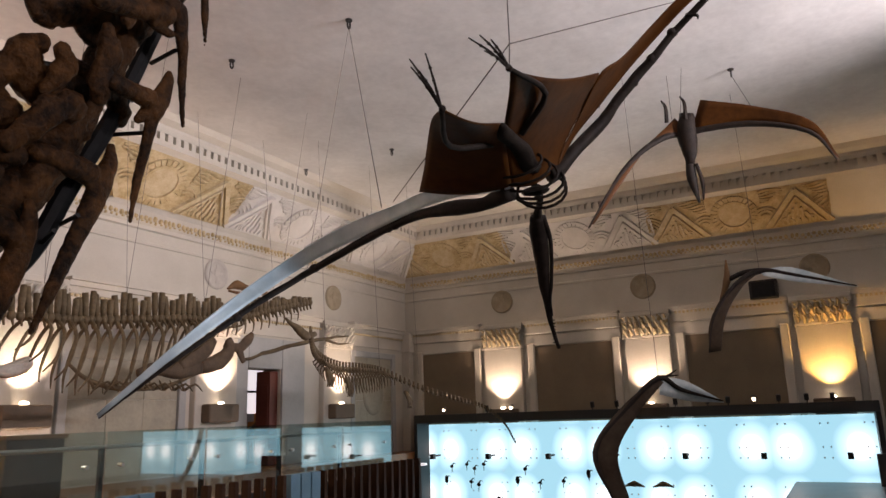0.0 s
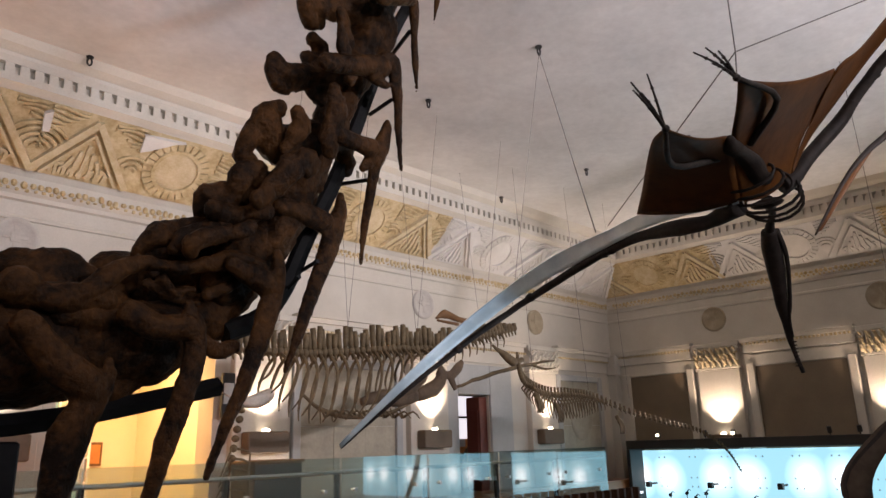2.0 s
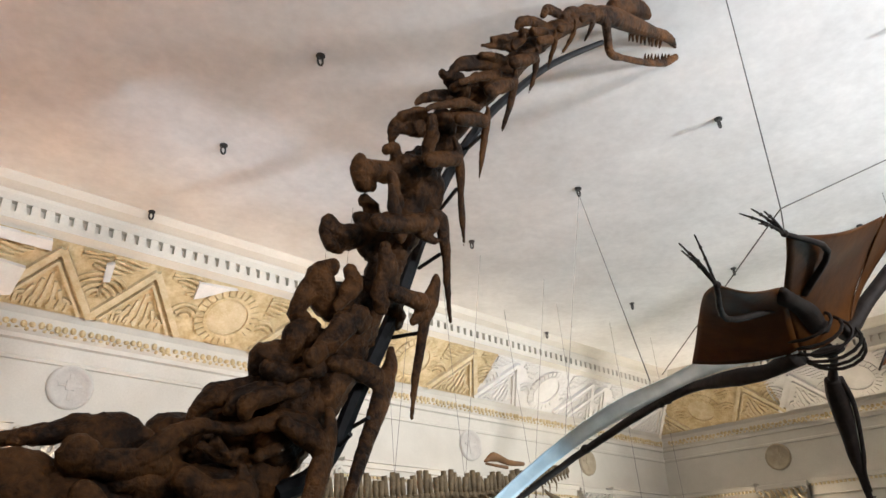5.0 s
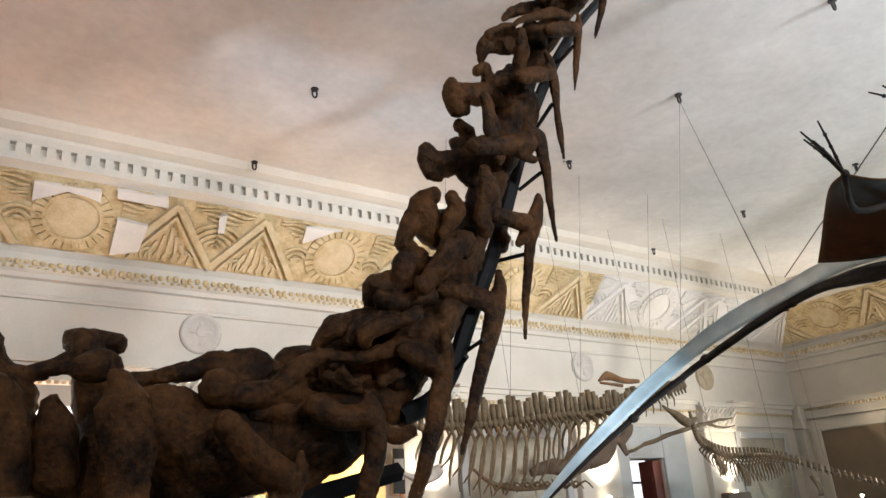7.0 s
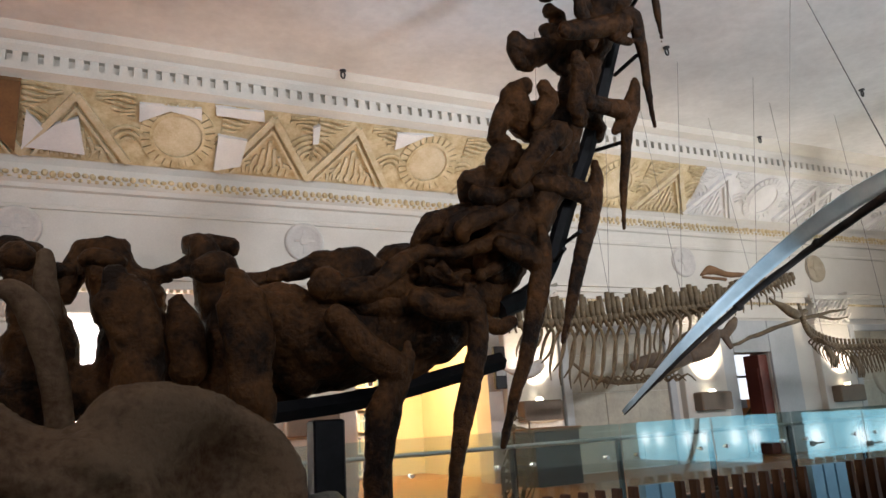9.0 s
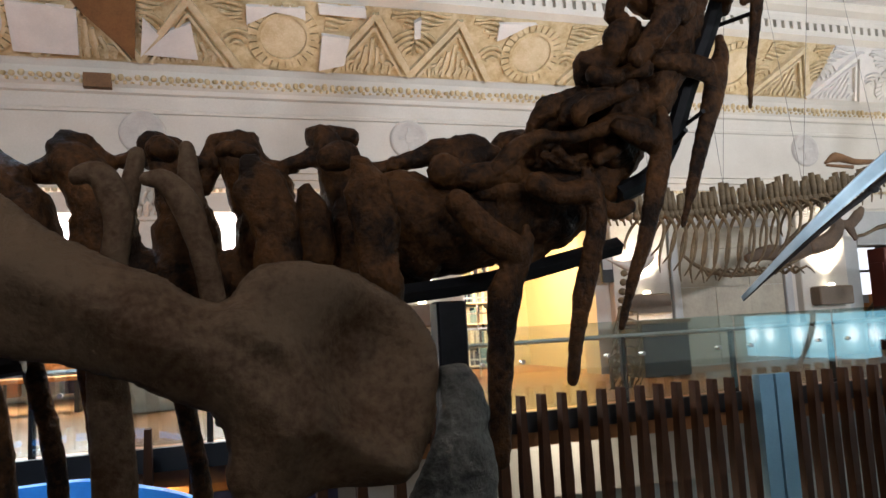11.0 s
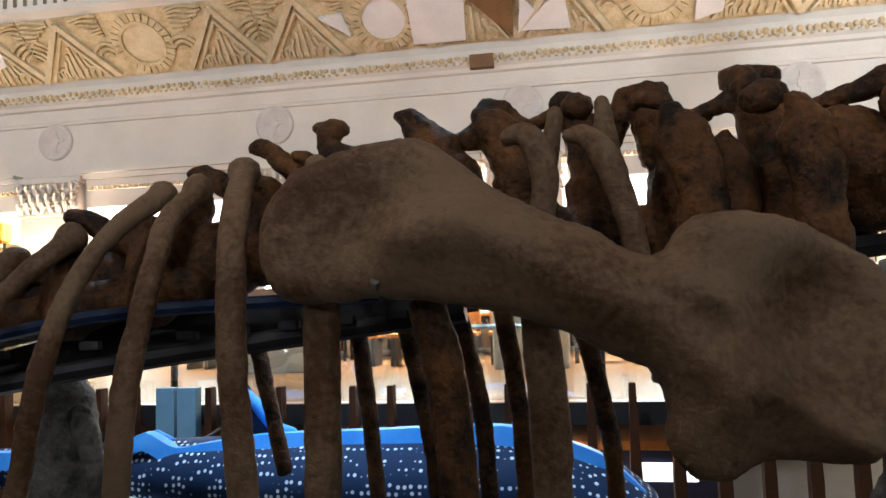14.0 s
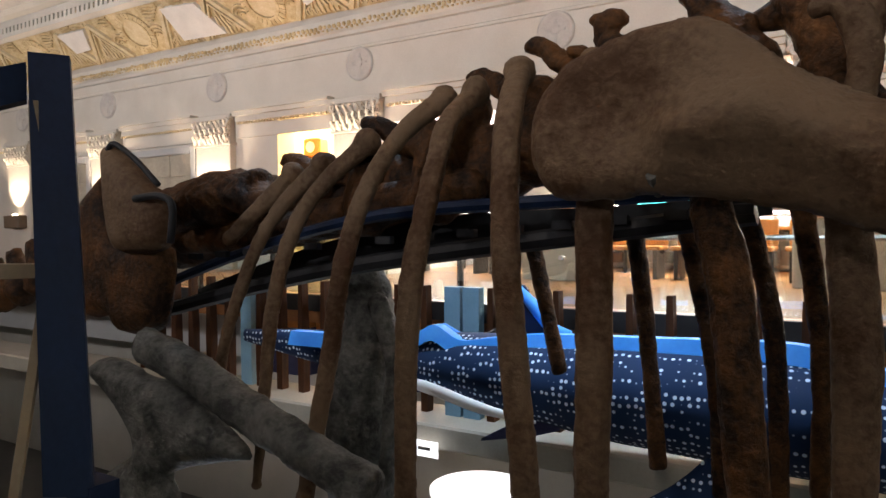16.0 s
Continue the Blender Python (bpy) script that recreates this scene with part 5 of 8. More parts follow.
limbs("cervical_vertebra", BONE, 0.009, 0.014,
      ([(-9.92, -7.6, 9.53), (-9.76, -7.64, 9.67), (-9.51, -7.65, 9.87)], [0.067, 0.064, 0.062], 1.0),
      ([(-10.2, -7.63, 9.44), (-10.13, -7.63, 9.54), (-10.01, -7.63, 9.58), (-9.9, -7.62, 9.61)], [0.02, 0.037, 0.037, 0.038], 0.7),
      ([(-9.97, -7.65, 9.57), (-9.86, -7.65, 9.68), (-9.66, -7.65, 9.79)], [0.025, 0.03, 0.03], 1.0),
      ([(-9.74, -7.65, 9.77), (-9.62, -7.65, 9.86), (-9.5, -7.65, 9.91)], [0.022, 0.031, 0.036], 1.0))
limbs("cervical_rib", BONE, 0.01, 0.01,
      ([(-11.01, -6.93, 7.34), (-10.88, -6.92, 7.34), (-10.77, -6.91, 7.34)], [0.049, 0.05, 0.058], 0.8),
      ([(-10.68, -6.96, 7.52), (-10.68, -6.95, 7.47), (-10.69, -6.91, 7.36), (-10.71, -6.87, 7.23), (-10.7, -6.83, 7.11), (-10.7, -6.78, 6.95), (-10.68, -6.71, 6.69)], [0.017, 0.038, 0.059, 0.038, 0.034, 0.03, 0.013], 0.6),
      ([(-10.7, -6.9, 7.33), (-10.77, -6.88, 7.25), (-10.8, -6.87, 7.22)], [0.055, 0.037, 0.024], 0.7))
limbs("cervical_rib", BONE, 0.01, 0.01,
      ([(-11.22, -7.07, 7.67), (-11.01, -7.07, 7.73), (-10.83, -7.07, 7.79)], [0.052, 0.06, 0.069], 0.8),
      ([(-10.82, -7.1, 7.85), (-10.74, -7.09, 7.85), (-10.69, -7.05, 7.75), (-10.62, -6.99, 7.62), (-10.56, -6.93, 7.46), (-10.49, -6.87, 7.29)], [0.028, 0.046, 0.046, 0.032, 0.025, 0.011], 0.6),
      ([(-10.89, -7.06, 7.73), (-10.79, -7.04, 7.71), (-10.75, -7.04, 7.71)], [0.055, 0.031, 0.021], 0.7))
limbs("cervical_rib", BONE, 0.01, 0.01,
      ([(-10.97, -7.25, 8.1), (-10.86, -7.26, 8.15), (-10.77, -7.26, 8.19)], [0.044, 0.052, 0.049], 0.8),
      ([(-10.84, -7.33, 8.27), (-10.77, -7.29, 8.24), (-10.69, -7.22, 8.16), (-10.62, -7.14, 8.01), (-10.55, -7.08, 7.88), (-10.5, -7.03, 7.76)], [0.017, 0.035, 0.036, 0.025, 0.022, 0.007], 0.6))
limbs("cervical_rib", BONE, 0.01, 0.01,
      ([(-10.85, -7.4, 8.37), (-10.74, -7.4, 8.42), (-10.65, -7.4, 8.45)], [0.042, 0.049, 0.047], 0.8),
      ([(-10.65, -7.45, 8.53), (-10.61, -7.41, 8.49), (-10.57, -7.34, 8.4), (-10.53, -7.26, 8.28), (-10.49, -7.19, 8.17)], [0.014, 0.029, 0.029, 0.022, 0.007], 0.6))
limbs("cervical_rib", BONE, 0.01, 0.01,
      ([(-10.68, -7.51, 8.61), (-10.59, -7.53, 8.68), (-10.53, -7.54, 8.72)], [0.046, 0.051, 0.044], 0.8),
      ([(-10.52, -7.6, 8.81), (-10.48, -7.55, 8.76), (-10.44, -7.47, 8.66), (-10.43, -7.41, 8.57), (-10.42, -7.36, 8.5)], [0.015, 0.037, 0.026, 0.019, 0.007], 0.6))
limbs("cervical_rib", BONE, 0.01, 0.01,
      ([(-10.56, -7.63, 8.82), (-10.46, -7.64, 8.89), (-10.39, -7.65, 8.94)], [0.043, 0.044, 0.037], 0.8),
      ([(-10.4, -7.7, 8.98), (-10.34, -7.64, 8.95), (-10.3, -7.57, 8.87), (-10.29, -7.51, 8.79)], [0.015, 0.03, 0.019, 0.008], 0.6))
limbs("cervical_rib", BONE, 0.01, 0.01,
      ([(-10.41, -7.74, 9.01), (-10.32, -7.75, 9.07)], [0.033, 0.034], 0.8),
      ([(-10.31, -7.8, 9.12), (-10.24, -7.73, 9.1), (-10.2, -7.66, 9.05), (-10.18, -7.61, 8.99)], [0.011, 0.027, 0.019, 0.008], 0.6))
limbs("cervical_rib", BONE, 0.01, 0.01,
      ([(-10.27, -7.81, 9.15), (-10.17, -7.82, 9.22)], [0.03, 0.031], 0.8),
      ([(-10.15, -7.86, 9.27), (-10.09, -7.8, 9.24), (-10.08, -7.73, 9.18), (-10.1, -7.68, 9.12)], [0.012, 0.023, 0.016, 0.008], 0.6))
limbs("cervical_rib", BONE, 0.01, 0.01,
      ([(-10.06, -7.86, 9.33), (-9.95, -7.87, 9.41)], [0.027, 0.028], 0.8),
      ([(-9.92, -7.87, 9.46), (-9.91, -7.83, 9.37), (-9.9, -7.75, 9.3)], [0.012, 0.02, 0.008], 0.6))
limbs("cervical_rib", BONE, 0.011, 0.012,
      ([(-11.2, -6.65, 6.95), (-11.03, -6.65, 6.94), (-10.91, -6.65, 6.91)], [0.055, 0.066, 0.066], 0.8),
      ([(-10.79, -6.65, 7.1), (-10.79, -6.65, 7.01), (-10.85, -6.65, 6.83), (-10.92, -6.65, 6.64), (-11.0, -6.65, 6.44), (-11.08, -6.65, 6.21), (-11.15, -6.65, 6.04)], [0.027, 0.047, 0.07, 0.052, 0.042, 0.031, 0.015], 0.6))
limbs("cervical_rib", BONE, 0.011, 0.012,
      ([(-11.49, -6.65, 6.57), (-11.39, -6.65, 6.53), (-11.29, -6.65, 6.49)], [0.043, 0.062, 0.068], 0.8),
      ([(-11.22, -6.65, 6.67), (-11.21, -6.65, 6.56), (-11.26, -6.65, 6.36), (-11.33, -6.65, 6.14), (-11.4, -6.65, 5.94), (-11.48, -6.65, 5.76), (-11.57, -6.65, 5.52)], [0.028, 0.053, 0.068, 0.051, 0.042, 0.032, 0.017], 0.6))
limbs("cervical_rib", BONE, 0.012, 0.013,
      ([(-12.0, -6.69, 6.24), (-11.88, -6.69, 6.2), (-11.73, -6.69, 6.21)], [0.067, 0.062, 0.069], 0.8),
      ([(-11.73, -6.69, 6.32), (-11.69, -6.69, 6.21), (-11.69, -6.69, 6.05), (-11.73, -6.69, 5.88), (-11.8, -6.69, 5.67), (-11.84, -6.69, 5.51), (-11.89, -6.69, 5.28)], [0.026, 0.058, 0.057, 0.056, 0.05, 0.041, 0.029], 0.65),
      ([(-11.61, -6.55, 6.19), (-11.49, -6.55, 6.13), (-11.4, -6.55, 6.16)], [0.036, 0.043, 0.037], 0.8))
limbs("cervical_rib", BONE, 0.012, 0.014,
      ([(-12.43, -6.71, 6.15), (-12.37, -6.71, 6.08), (-12.28, -6.71, 5.99), (-12.18, -6.71, 5.92)], [0.063, 0.066, 0.074, 0.085], 0.8),
      ([(-12.09, -6.71, 6.02), (-12.09, -6.71, 5.96), (-12.16, -6.71, 5.84), (-12.22, -6.71, 5.71), (-12.25, -6.71, 5.54), (-12.27, -6.71, 5.34), (-12.3, -6.71, 4.95)], [0.024, 0.04, 0.069, 0.083, 0.069, 0.063, 0.049], 0.65))
limbs("skull", BONE, 0.008, 0.008,
      ([(-9.52, -7.65, 9.86), (-9.26, -7.65, 9.99), (-8.92, -7.63, 10.13), (-8.48, -7.59, 10.33), (-8.15, -7.57, 10.47), (-7.92, -7.52, 10.51), (-7.83, -7.48, 10.49)], [0.071, 0.092, 0.082, 0.056, 0.059, 0.049, 0.033], 0.8),
      ([(-9.13, -7.6, 10.22), (-8.75, -7.6, 10.45), (-8.35, -7.6, 10.63), (-8.03, -7.57, 10.67)], [0.076, 0.1, 0.09, 0.044], 0.9),
      ([(-9.41, -7.66, 9.85), (-9.28, -7.58, 9.83), (-9.14, -7.5, 9.78), (-8.9, -7.47, 9.88), (-8.49, -7.46, 10.06), (-8.12, -7.46, 10.26), (-7.92, -7.49, 10.42)], [0.054, 0.046, 0.047, 0.029, 0.031, 0.037, 0.033], 0.7),
      ([(-8.91, -7.58, 10.06), (-8.87, -7.54, 10.04)], [0.014, 0.006], 1.0),
      ([(-8.84, -7.57, 10.1), (-8.8, -7.54, 10.07)], [0.015, 0.006], 1.0),
      ([(-8.77, -7.57, 10.13), (-8.73, -7.54, 10.1)], [0.015, 0.006], 1.0),
      ([(-8.69, -7.57, 10.17), (-8.65, -7.53, 10.14)], [0.015, 0.006], 1.0),
      ([(-8.62, -7.56, 10.2), (-8.58, -7.53, 10.17)], [0.015, 0.006], 1.0),
      ([(-8.54, -7.56, 10.24), (-8.5, -7.53, 10.21)], [0.015, 0.006], 1.0),
      ([(-8.46, -7.55, 10.28), (-8.43, -7.52, 10.24)], [0.015, 0.006], 1.0),
      ([(-8.38, -7.55, 10.31), (-8.35, -7.52, 10.28)], [0.016, 0.006], 1.0),
      ([(-8.3, -7.55, 10.35), (-8.27, -7.51, 10.32)], [0.016, 0.006], 1.0),
      ([(-8.47, -7.45, 10.11), (-8.5, -7.48, 10.14)], [0.015, 0.006], 1.0),
      ([(-8.41, -7.45, 10.14), (-8.44, -7.48, 10.17)], [0.015, 0.006], 1.0),
      ([(-8.35, -7.45, 10.18), (-8.38, -7.48, 10.21)], [0.016, 0.006], 1.0),
      ([(-8.28, -7.45, 10.21), (-8.31, -7.48, 10.24)], [0.016, 0.006], 1.0),
      ([(-8.22, -7.45, 10.25), (-8.25, -7.48, 10.28)], [0.016, 0.006], 1.0),
      ([(-8.15, -7.46, 10.28), (-8.19, -7.49, 10.31)], [0.016, 0.006], 1.0),
      ([(-8.09, -7.46, 10.32), (-8.12, -7.49, 10.35)], [0.016, 0.006], 1.0),
      ([(-8.02, -7.46, 10.36), (-8.05, -7.49, 10.39)], [0.016, 0.006], 1.0),
      label="toothed skull with open jaws")
limbs("dorsal_vertebra", BONE, 0.013, 0.022,
      ([(-12.8, -6.15, 6.14), (-12.81, -6.15, 5.97), (-12.84, -6.15, 5.77)], [0.184, 0.195, 0.194], 1.0),
      ([(-12.62, -6.15, 6.28), (-12.57, -6.15, 6.13), (-12.56, -6.15, 5.95)], [0.115, 0.178, 0.189], 1.0),
      ([(-13.01, -6.1, 6.62), (-12.9, -6.1, 6.63), (-12.82, -6.1, 6.62)], [0.053, 0.05, 0.047], 1.2),
      ([(-12.97, -6.15, 6.61), (-12.93, -6.15, 6.5), (-12.87, -6.15, 6.35), (-12.81, -6.15, 6.2)], [0.064, 0.093, 0.139, 0.15], 1.0),
      ([(-13.18, -6.12, 6.46), (-13.07, -6.12, 6.48), (-12.95, -6.12, 6.54)], [0.026, 0.047, 0.064], 1.0),
      ([(-12.99, -6.43, 6.42), (-12.92, -6.43, 6.45), (-12.89, -6.43, 6.45)], [0.059, 0.072, 0.054], 0.8),
      ([(-12.77, -6.1, 6.4), (-12.63, -6.1, 6.46), (-12.5, -6.1, 6.5), (-12.36, -6.1, 6.54)], [0.053, 0.029, 0.035, 0.047], 1.0),
      ([(-13.04, -6.15, 5.87), (-12.84, -6.15, 5.84), (-12.61, -6.15, 5.87)], [0.115, 0.137, 0.126], 1.0))
limbs("dorsal_vertebra", BONE, 0.013, 0.022,
      ([(-13.26, -6.15, 6.14), (-13.26, -6.15, 6.0), (-13.27, -6.15, 5.82)], [0.173, 0.184, 0.189], 1.0),
      ([(-13.48, -6.1, 6.59), (-13.41, -6.1, 6.61), (-13.34, -6.1, 6.59)], [0.033, 0.035, 0.035], 1.3),
      ([(-13.51, -6.07, 6.58), (-13.55, -6.07, 6.46), (-13.58, -6.07, 6.35)], [0.054, 0.053, 0.042], 1.0),
      ([(-13.37, -6.1, 6.57), (-13.32, -6.1, 6.45), (-13.26, -6.1, 6.3)], [0.059, 0.077, 0.135], 1.0),
      ([(-13.44, -6.15, 6.5), (-13.4, -6.15, 6.41), (-13.36, -6.15, 6.23)], [0.064, 0.099, 0.087], 1.0),
      ([(-13.5, -6.39, 6.46), (-13.43, -6.39, 6.47), (-13.36, -6.39, 6.45)], [0.035, 0.041, 0.035], 0.8),
      ([(-13.3, -6.1, 6.46), (-13.2, -6.1, 6.44), (-13.13, -6.1, 6.45)], [0.053, 0.035, 0.029], 1.0),
      ([(-13.46, -6.15, 5.89), (-13.28, -6.15, 5.87), (-13.06, -6.15, 5.87)], [0.115, 0.138, 0.126], 1.0))
limbs("dorsal_vertebra", BONE, 0.013, 0.022,
      ([(-13.67, -6.15, 6.14), (-13.67, -6.15, 5.99), (-13.68, -6.15, 5.85)], [0.144, 0.161, 0.172], 1.0),
      ([(-13.85, -6.13, 6.55), (-13.79, -6.13, 6.56), (-13.72, -6.13, 6.54)], [0.044, 0.041, 0.044], 1.2),
      ([(-13.8, -6.15, 6.53), (-13.75, -6.15, 6.41), (-13.69, -6.15, 6.25)], [0.07, 0.087, 0.122], 1.0),
      ([(-13.77, -6.4, 6.46), (-13.74, -6.4, 6.45)], [0.06, 0.054], 0.9),
      ([(-13.98, -6.1, 6.47), (-13.9, -6.1, 6.5), (-13.84, -6.1, 6.5)], [0.03, 0.041, 0.053], 1.0),
      ([(-13.73, -6.1, 6.47), (-13.63, -6.1, 6.46), (-13.57, -6.1, 6.47)], [0.041, 0.035, 0.035], 1.0),
      ([(-13.87, -6.15, 5.92), (-13.68, -6.15, 5.89), (-13.48, -6.15, 5.89)], [0.104, 0.132, 0.121], 1.0))
limbs("dorsal_vertebra", BONE, 0.013, 0.022,
      ([(-14.04, -6.15, 6.16), (-14.03, -6.15, 6.01), (-14.03, -6.15, 5.87)], [0.151, 0.162, 0.167], 1.0),
      ([(-14.23, -6.13, 6.57), (-14.18, -6.13, 6.57), (-14.12, -6.13, 6.56)], [0.032, 0.035, 0.032], 1.2),
      ([(-14.25, -6.15, 6.52), (-14.19, -6.15, 6.46), (-14.08, -6.15, 6.31), (-14.04, -6.15, 6.19)], [0.047, 0.099, 0.128, 0.128], 1.0),
      ([(-14.13, -6.1, 6.52), (-14.07, -6.1, 6.48), (-14.01, -6.1, 6.46)], [0.053, 0.041, 0.035], 1.0),
      ([(-14.4, -6.11, 6.4), (-14.31, -6.11, 6.41), (-14.22, -6.11, 6.43)], [0.035, 0.059, 0.077], 1.0),
      ([(-14.24, -6.15, 5.94), (-14.04, -6.15, 5.91), (-13.85, -6.15, 5.91)], [0.098, 0.127, 0.115], 1.0))
limbs("dorsal_vertebra", BONE, 0.013, 0.022,
      ([(-14.39, -6.15, 6.21), (-14.38, -6.15, 6.06), (-14.37, -6.15, 5.89)], [0.134, 0.156, 0.167], 1.0),
      ([(-14.68, -6.15, 6.55), (-14.62, -6.15, 6.55), (-14.56, -6.15, 6.53)], [0.026, 0.029, 0.029], 1.3),
      ([(-14.62, -6.15, 6.53), (-14.58, -6.15, 6.46), (-14.48, -6.15, 6.33), (-14.4, -6.15, 6.24)], [0.059, 0.082, 0.117, 0.122], 1.0),
      ([(-14.54, -6.15, 6.46), (-14.47, -6.15, 6.43), (-14.39, -6.15, 6.39)], [0.029, 0.035, 0.041], 1.0),
      ([(-14.59, -6.15, 5.96), (-14.38, -6.15, 5.93), (-14.21, -6.15, 5.94)], [0.098, 0.127, 0.11], 1.0))
limbs("dorsal_vertebra", BONE, 0.013, 0.022,
      ([(-14.72, -6.15, 6.23), (-14.73, -6.15, 6.08), (-14.73, -6.15, 5.91)], [0.14, 0.162, 0.168], 1.0),
      ([(-15.12, -6.15, 6.52), (-15.05, -6.15, 6.52), (-14.98, -6.15, 6.5)], [0.023, 0.029, 0.029], 1.2),
      ([(-15.05, -6.15, 6.49), (-15.07, -6.15, 6.43), (-14.98, -6.15, 6.33), (-14.81, -6.15, 6.24)], [0.064, 0.053, 0.105, 0.116], 1.0),
      ([(-15.02, -6.15, 5.97), (-14.73, -6.15, 5.95), (-14.56, -6.15, 5.96)], [0.116, 0.127, 0.104], 1.0))
limbs("dorsal_vertebra", BONE, 0.013, 0.022,
      ([(-15.09, -6.15, 6.22), (-15.09, -6.15, 6.08), (-15.09, -6.15, 5.9)], [0.128, 0.163, 0.174], 1.0),
      ([(-15.48, -6.15, 6.44), (-15.42, -6.15, 6.43), (-15.35, -6.15, 6.39)], [0.032, 0.038, 0.041], 1.2),
      ([(-15.37, -6.15, 6.4), (-15.3, -6.15, 6.33), (-15.19, -6.15, 6.26)], [0.047, 0.058, 0.099], 1.0),
      ([(-15.21, -6.25, 6.36), (-15.15, -6.25, 6.34), (-15.13, -6.25, 6.31)], [0.023, 0.026, 0.023], 1.0),
      ([(-15.38, -6.15, 5.95), (-15.08, -6.15, 5.94), (-14.91, -6.15, 5.95)], [0.116, 0.127, 0.104], 1.0))
limbs("dorsal_vertebra", BONE, 0.013, 0.022,
      ([(-15.42, -6.15, 6.16), (-15.43, -6.15, 6.04), (-15.45, -6.15, 5.86)], [0.117, 0.157, 0.174], 1.0),
      ([(-15.81, -6.15, 6.13), (-15.87, -6.15, 6.04), (-15.9, -6.15, 5.86), (-16.2, -6.15, 5.88)], [0.088, 0.128, 0.145, 0.128], 1.0),
      ([(-15.85, -6.15, 6.32), (-15.79, -6.15, 6.32), (-15.71, -6.15, 6.28)], [0.029, 0.038, 0.035], 1.2),
      ([(-15.72, -6.15, 6.28), (-15.61, -6.15, 6.21), (-15.46, -6.15, 6.16)], [0.047, 0.053, 0.093], 1.0),
      ([(-15.48, -6.3, 6.29), (-15.53, -6.3, 6.24), (-15.56, -6.3, 6.2)], [0.034, 0.039, 0.034], 1.0),
      ([(-15.76, -6.15, 5.93), (-15.45, -6.15, 5.92), (-15.32, -6.15, 5.94)], [0.105, 0.128, 0.104], 1.0))
limbs("dorsal_vertebra", BONE, 0.013, 0.022,
      ([(-16.48, -6.3, 6.09), (-16.37, -6.3, 6.07), (-16.29, -6.3, 6.04)], [0.034, 0.043, 0.039], 1.2),
      ([(-16.35, -6.3, 6.04), (-16.21, -6.3, 5.96), (-16.04, -6.3, 5.93)], [0.046, 0.058, 0.083], 1.0),
      ([(-16.02, -6.3, 5.99), (-16.0, -6.3, 5.83), (-15.99, -6.3, 5.64)], [0.089, 0.133, 0.152], 1.0),
      ([(-16.32, -6.3, 5.64), (-16.02, -6.3, 5.66), (-15.78, -6.3, 5.7)], [0.099, 0.114, 0.098], 1.0))
limbs("dorsal_vertebra", BONE, 0.013, 0.022,
      ([(-17.14, -6.3, 5.91), (-17.03, -6.3, 5.9), (-16.93, -6.3, 5.86)], [0.036, 0.047, 0.043], 1.2),
      ([(-16.98, -6.3, 5.87), (-16.79, -6.3, 5.82), (-16.53, -6.3, 5.79)], [0.05, 0.056, 0.081], 1.0),
      ([(-16.48, -6.3, 5.86), (-16.48, -6.3, 5.72), (-16.49, -6.3, 5.56)], [0.087, 0.134, 0.142], 1.0),
      ([(-16.84, -6.3, 5.55), (-16.51, -6.3, 5.57), (-16.28, -6.3, 5.62)], [0.099, 0.115, 0.098], 1.0))
limbs("dorsal_vertebra", BONE, 0.013, 0.022,
      ([(-18.17, -6.3, 5.62), (-17.83, -6.3, 5.64), (-17.55, -6.3, 5.61)], [0.037, 0.035, 0.034], 1.2),
      ([(-18.07, -6.3, 5.57), (-17.61, -6.3, 5.54), (-17.18, -6.3, 5.59)], [0.065, 0.077, 0.088], 1.0),
      ([(-18.14, -6.3, 5.42), (-17.61, -6.3, 5.42), (-17.19, -6.3, 5.46), (-16.8, -6.3, 5.52)], [0.106, 0.123, 0.117, 0.098], 1.0))
# dark filler bulk behind the ribs, no single vertebra; fits the camera's view
limbs("dorsal_vertebra", BONE, 0.02, 0.03,
      ([(-18.46, -6.1, 5.33), (-17.66, -6.1, 5.48), (-16.88, -6.1, 5.64), (-16.17, -6.1, 5.76), (-15.64, -6.1, 5.83)], [0.148, 0.192, 0.213, 0.209, 0.189], 1.0))

# shoulder blade and coracoid
SCAP_OUT = [(-15.07, 5.83), (-15.02, 6.01), (-14.88, 6.13), (-14.65, 6.20), (-14.38, 6.21), (-14.23, 6.10), (-14.09, 5.99), (-13.92, 5.89), (-13.72, 5.81), (-13.60, 5.72), (-13.50, 5.72),
            (-13.45, 5.78), (-13.38, 5.84), (-13.24, 5.86), (-13.05, 5.83), (-12.86, 5.73), (-12.71, 5.60), (-12.66, 5.43), (-12.69, 5.21), (-12.76, 5.05), (-12.89, 4.96), (-13.16, 4.97),
            (-13.31, 4.90), (-13.43, 4.92), (-13.51, 5.03), (-13.51, 5.17), (-13.57, 5.30), (-13.75, 5.38), (-13.94, 5.47), (-14.29, 5.55), (-14.59, 5.58), (-14.80, 5.56), (-14.98, 5.60), (-15.06, 5.73)]


def off_line(u, v, line):
    best = 9.0
    for (a, b), (c, d) in zip(line, line[1:]):
        t = max(0.0, min(1.0, ((u - a) * (c - a) + (v - b) * (d - b)) / ((c - a) ** 2 + (d - b) ** 2)))
        best = min(best, math.hypot(u - a - t * (c - a), v - b - t * (d - b)))
    return best


SPINE_LINE = [(-14.45, 5.80), (-14.18, 5.84), (-13.84, 5.66), (-13.48, 5.46), (-13.28, 5.22)]
CREST_LINE = [(-13.47, 5.63), (-13.25, 5.49), (-13.15, 5.22), (-12.85, 5.02)]


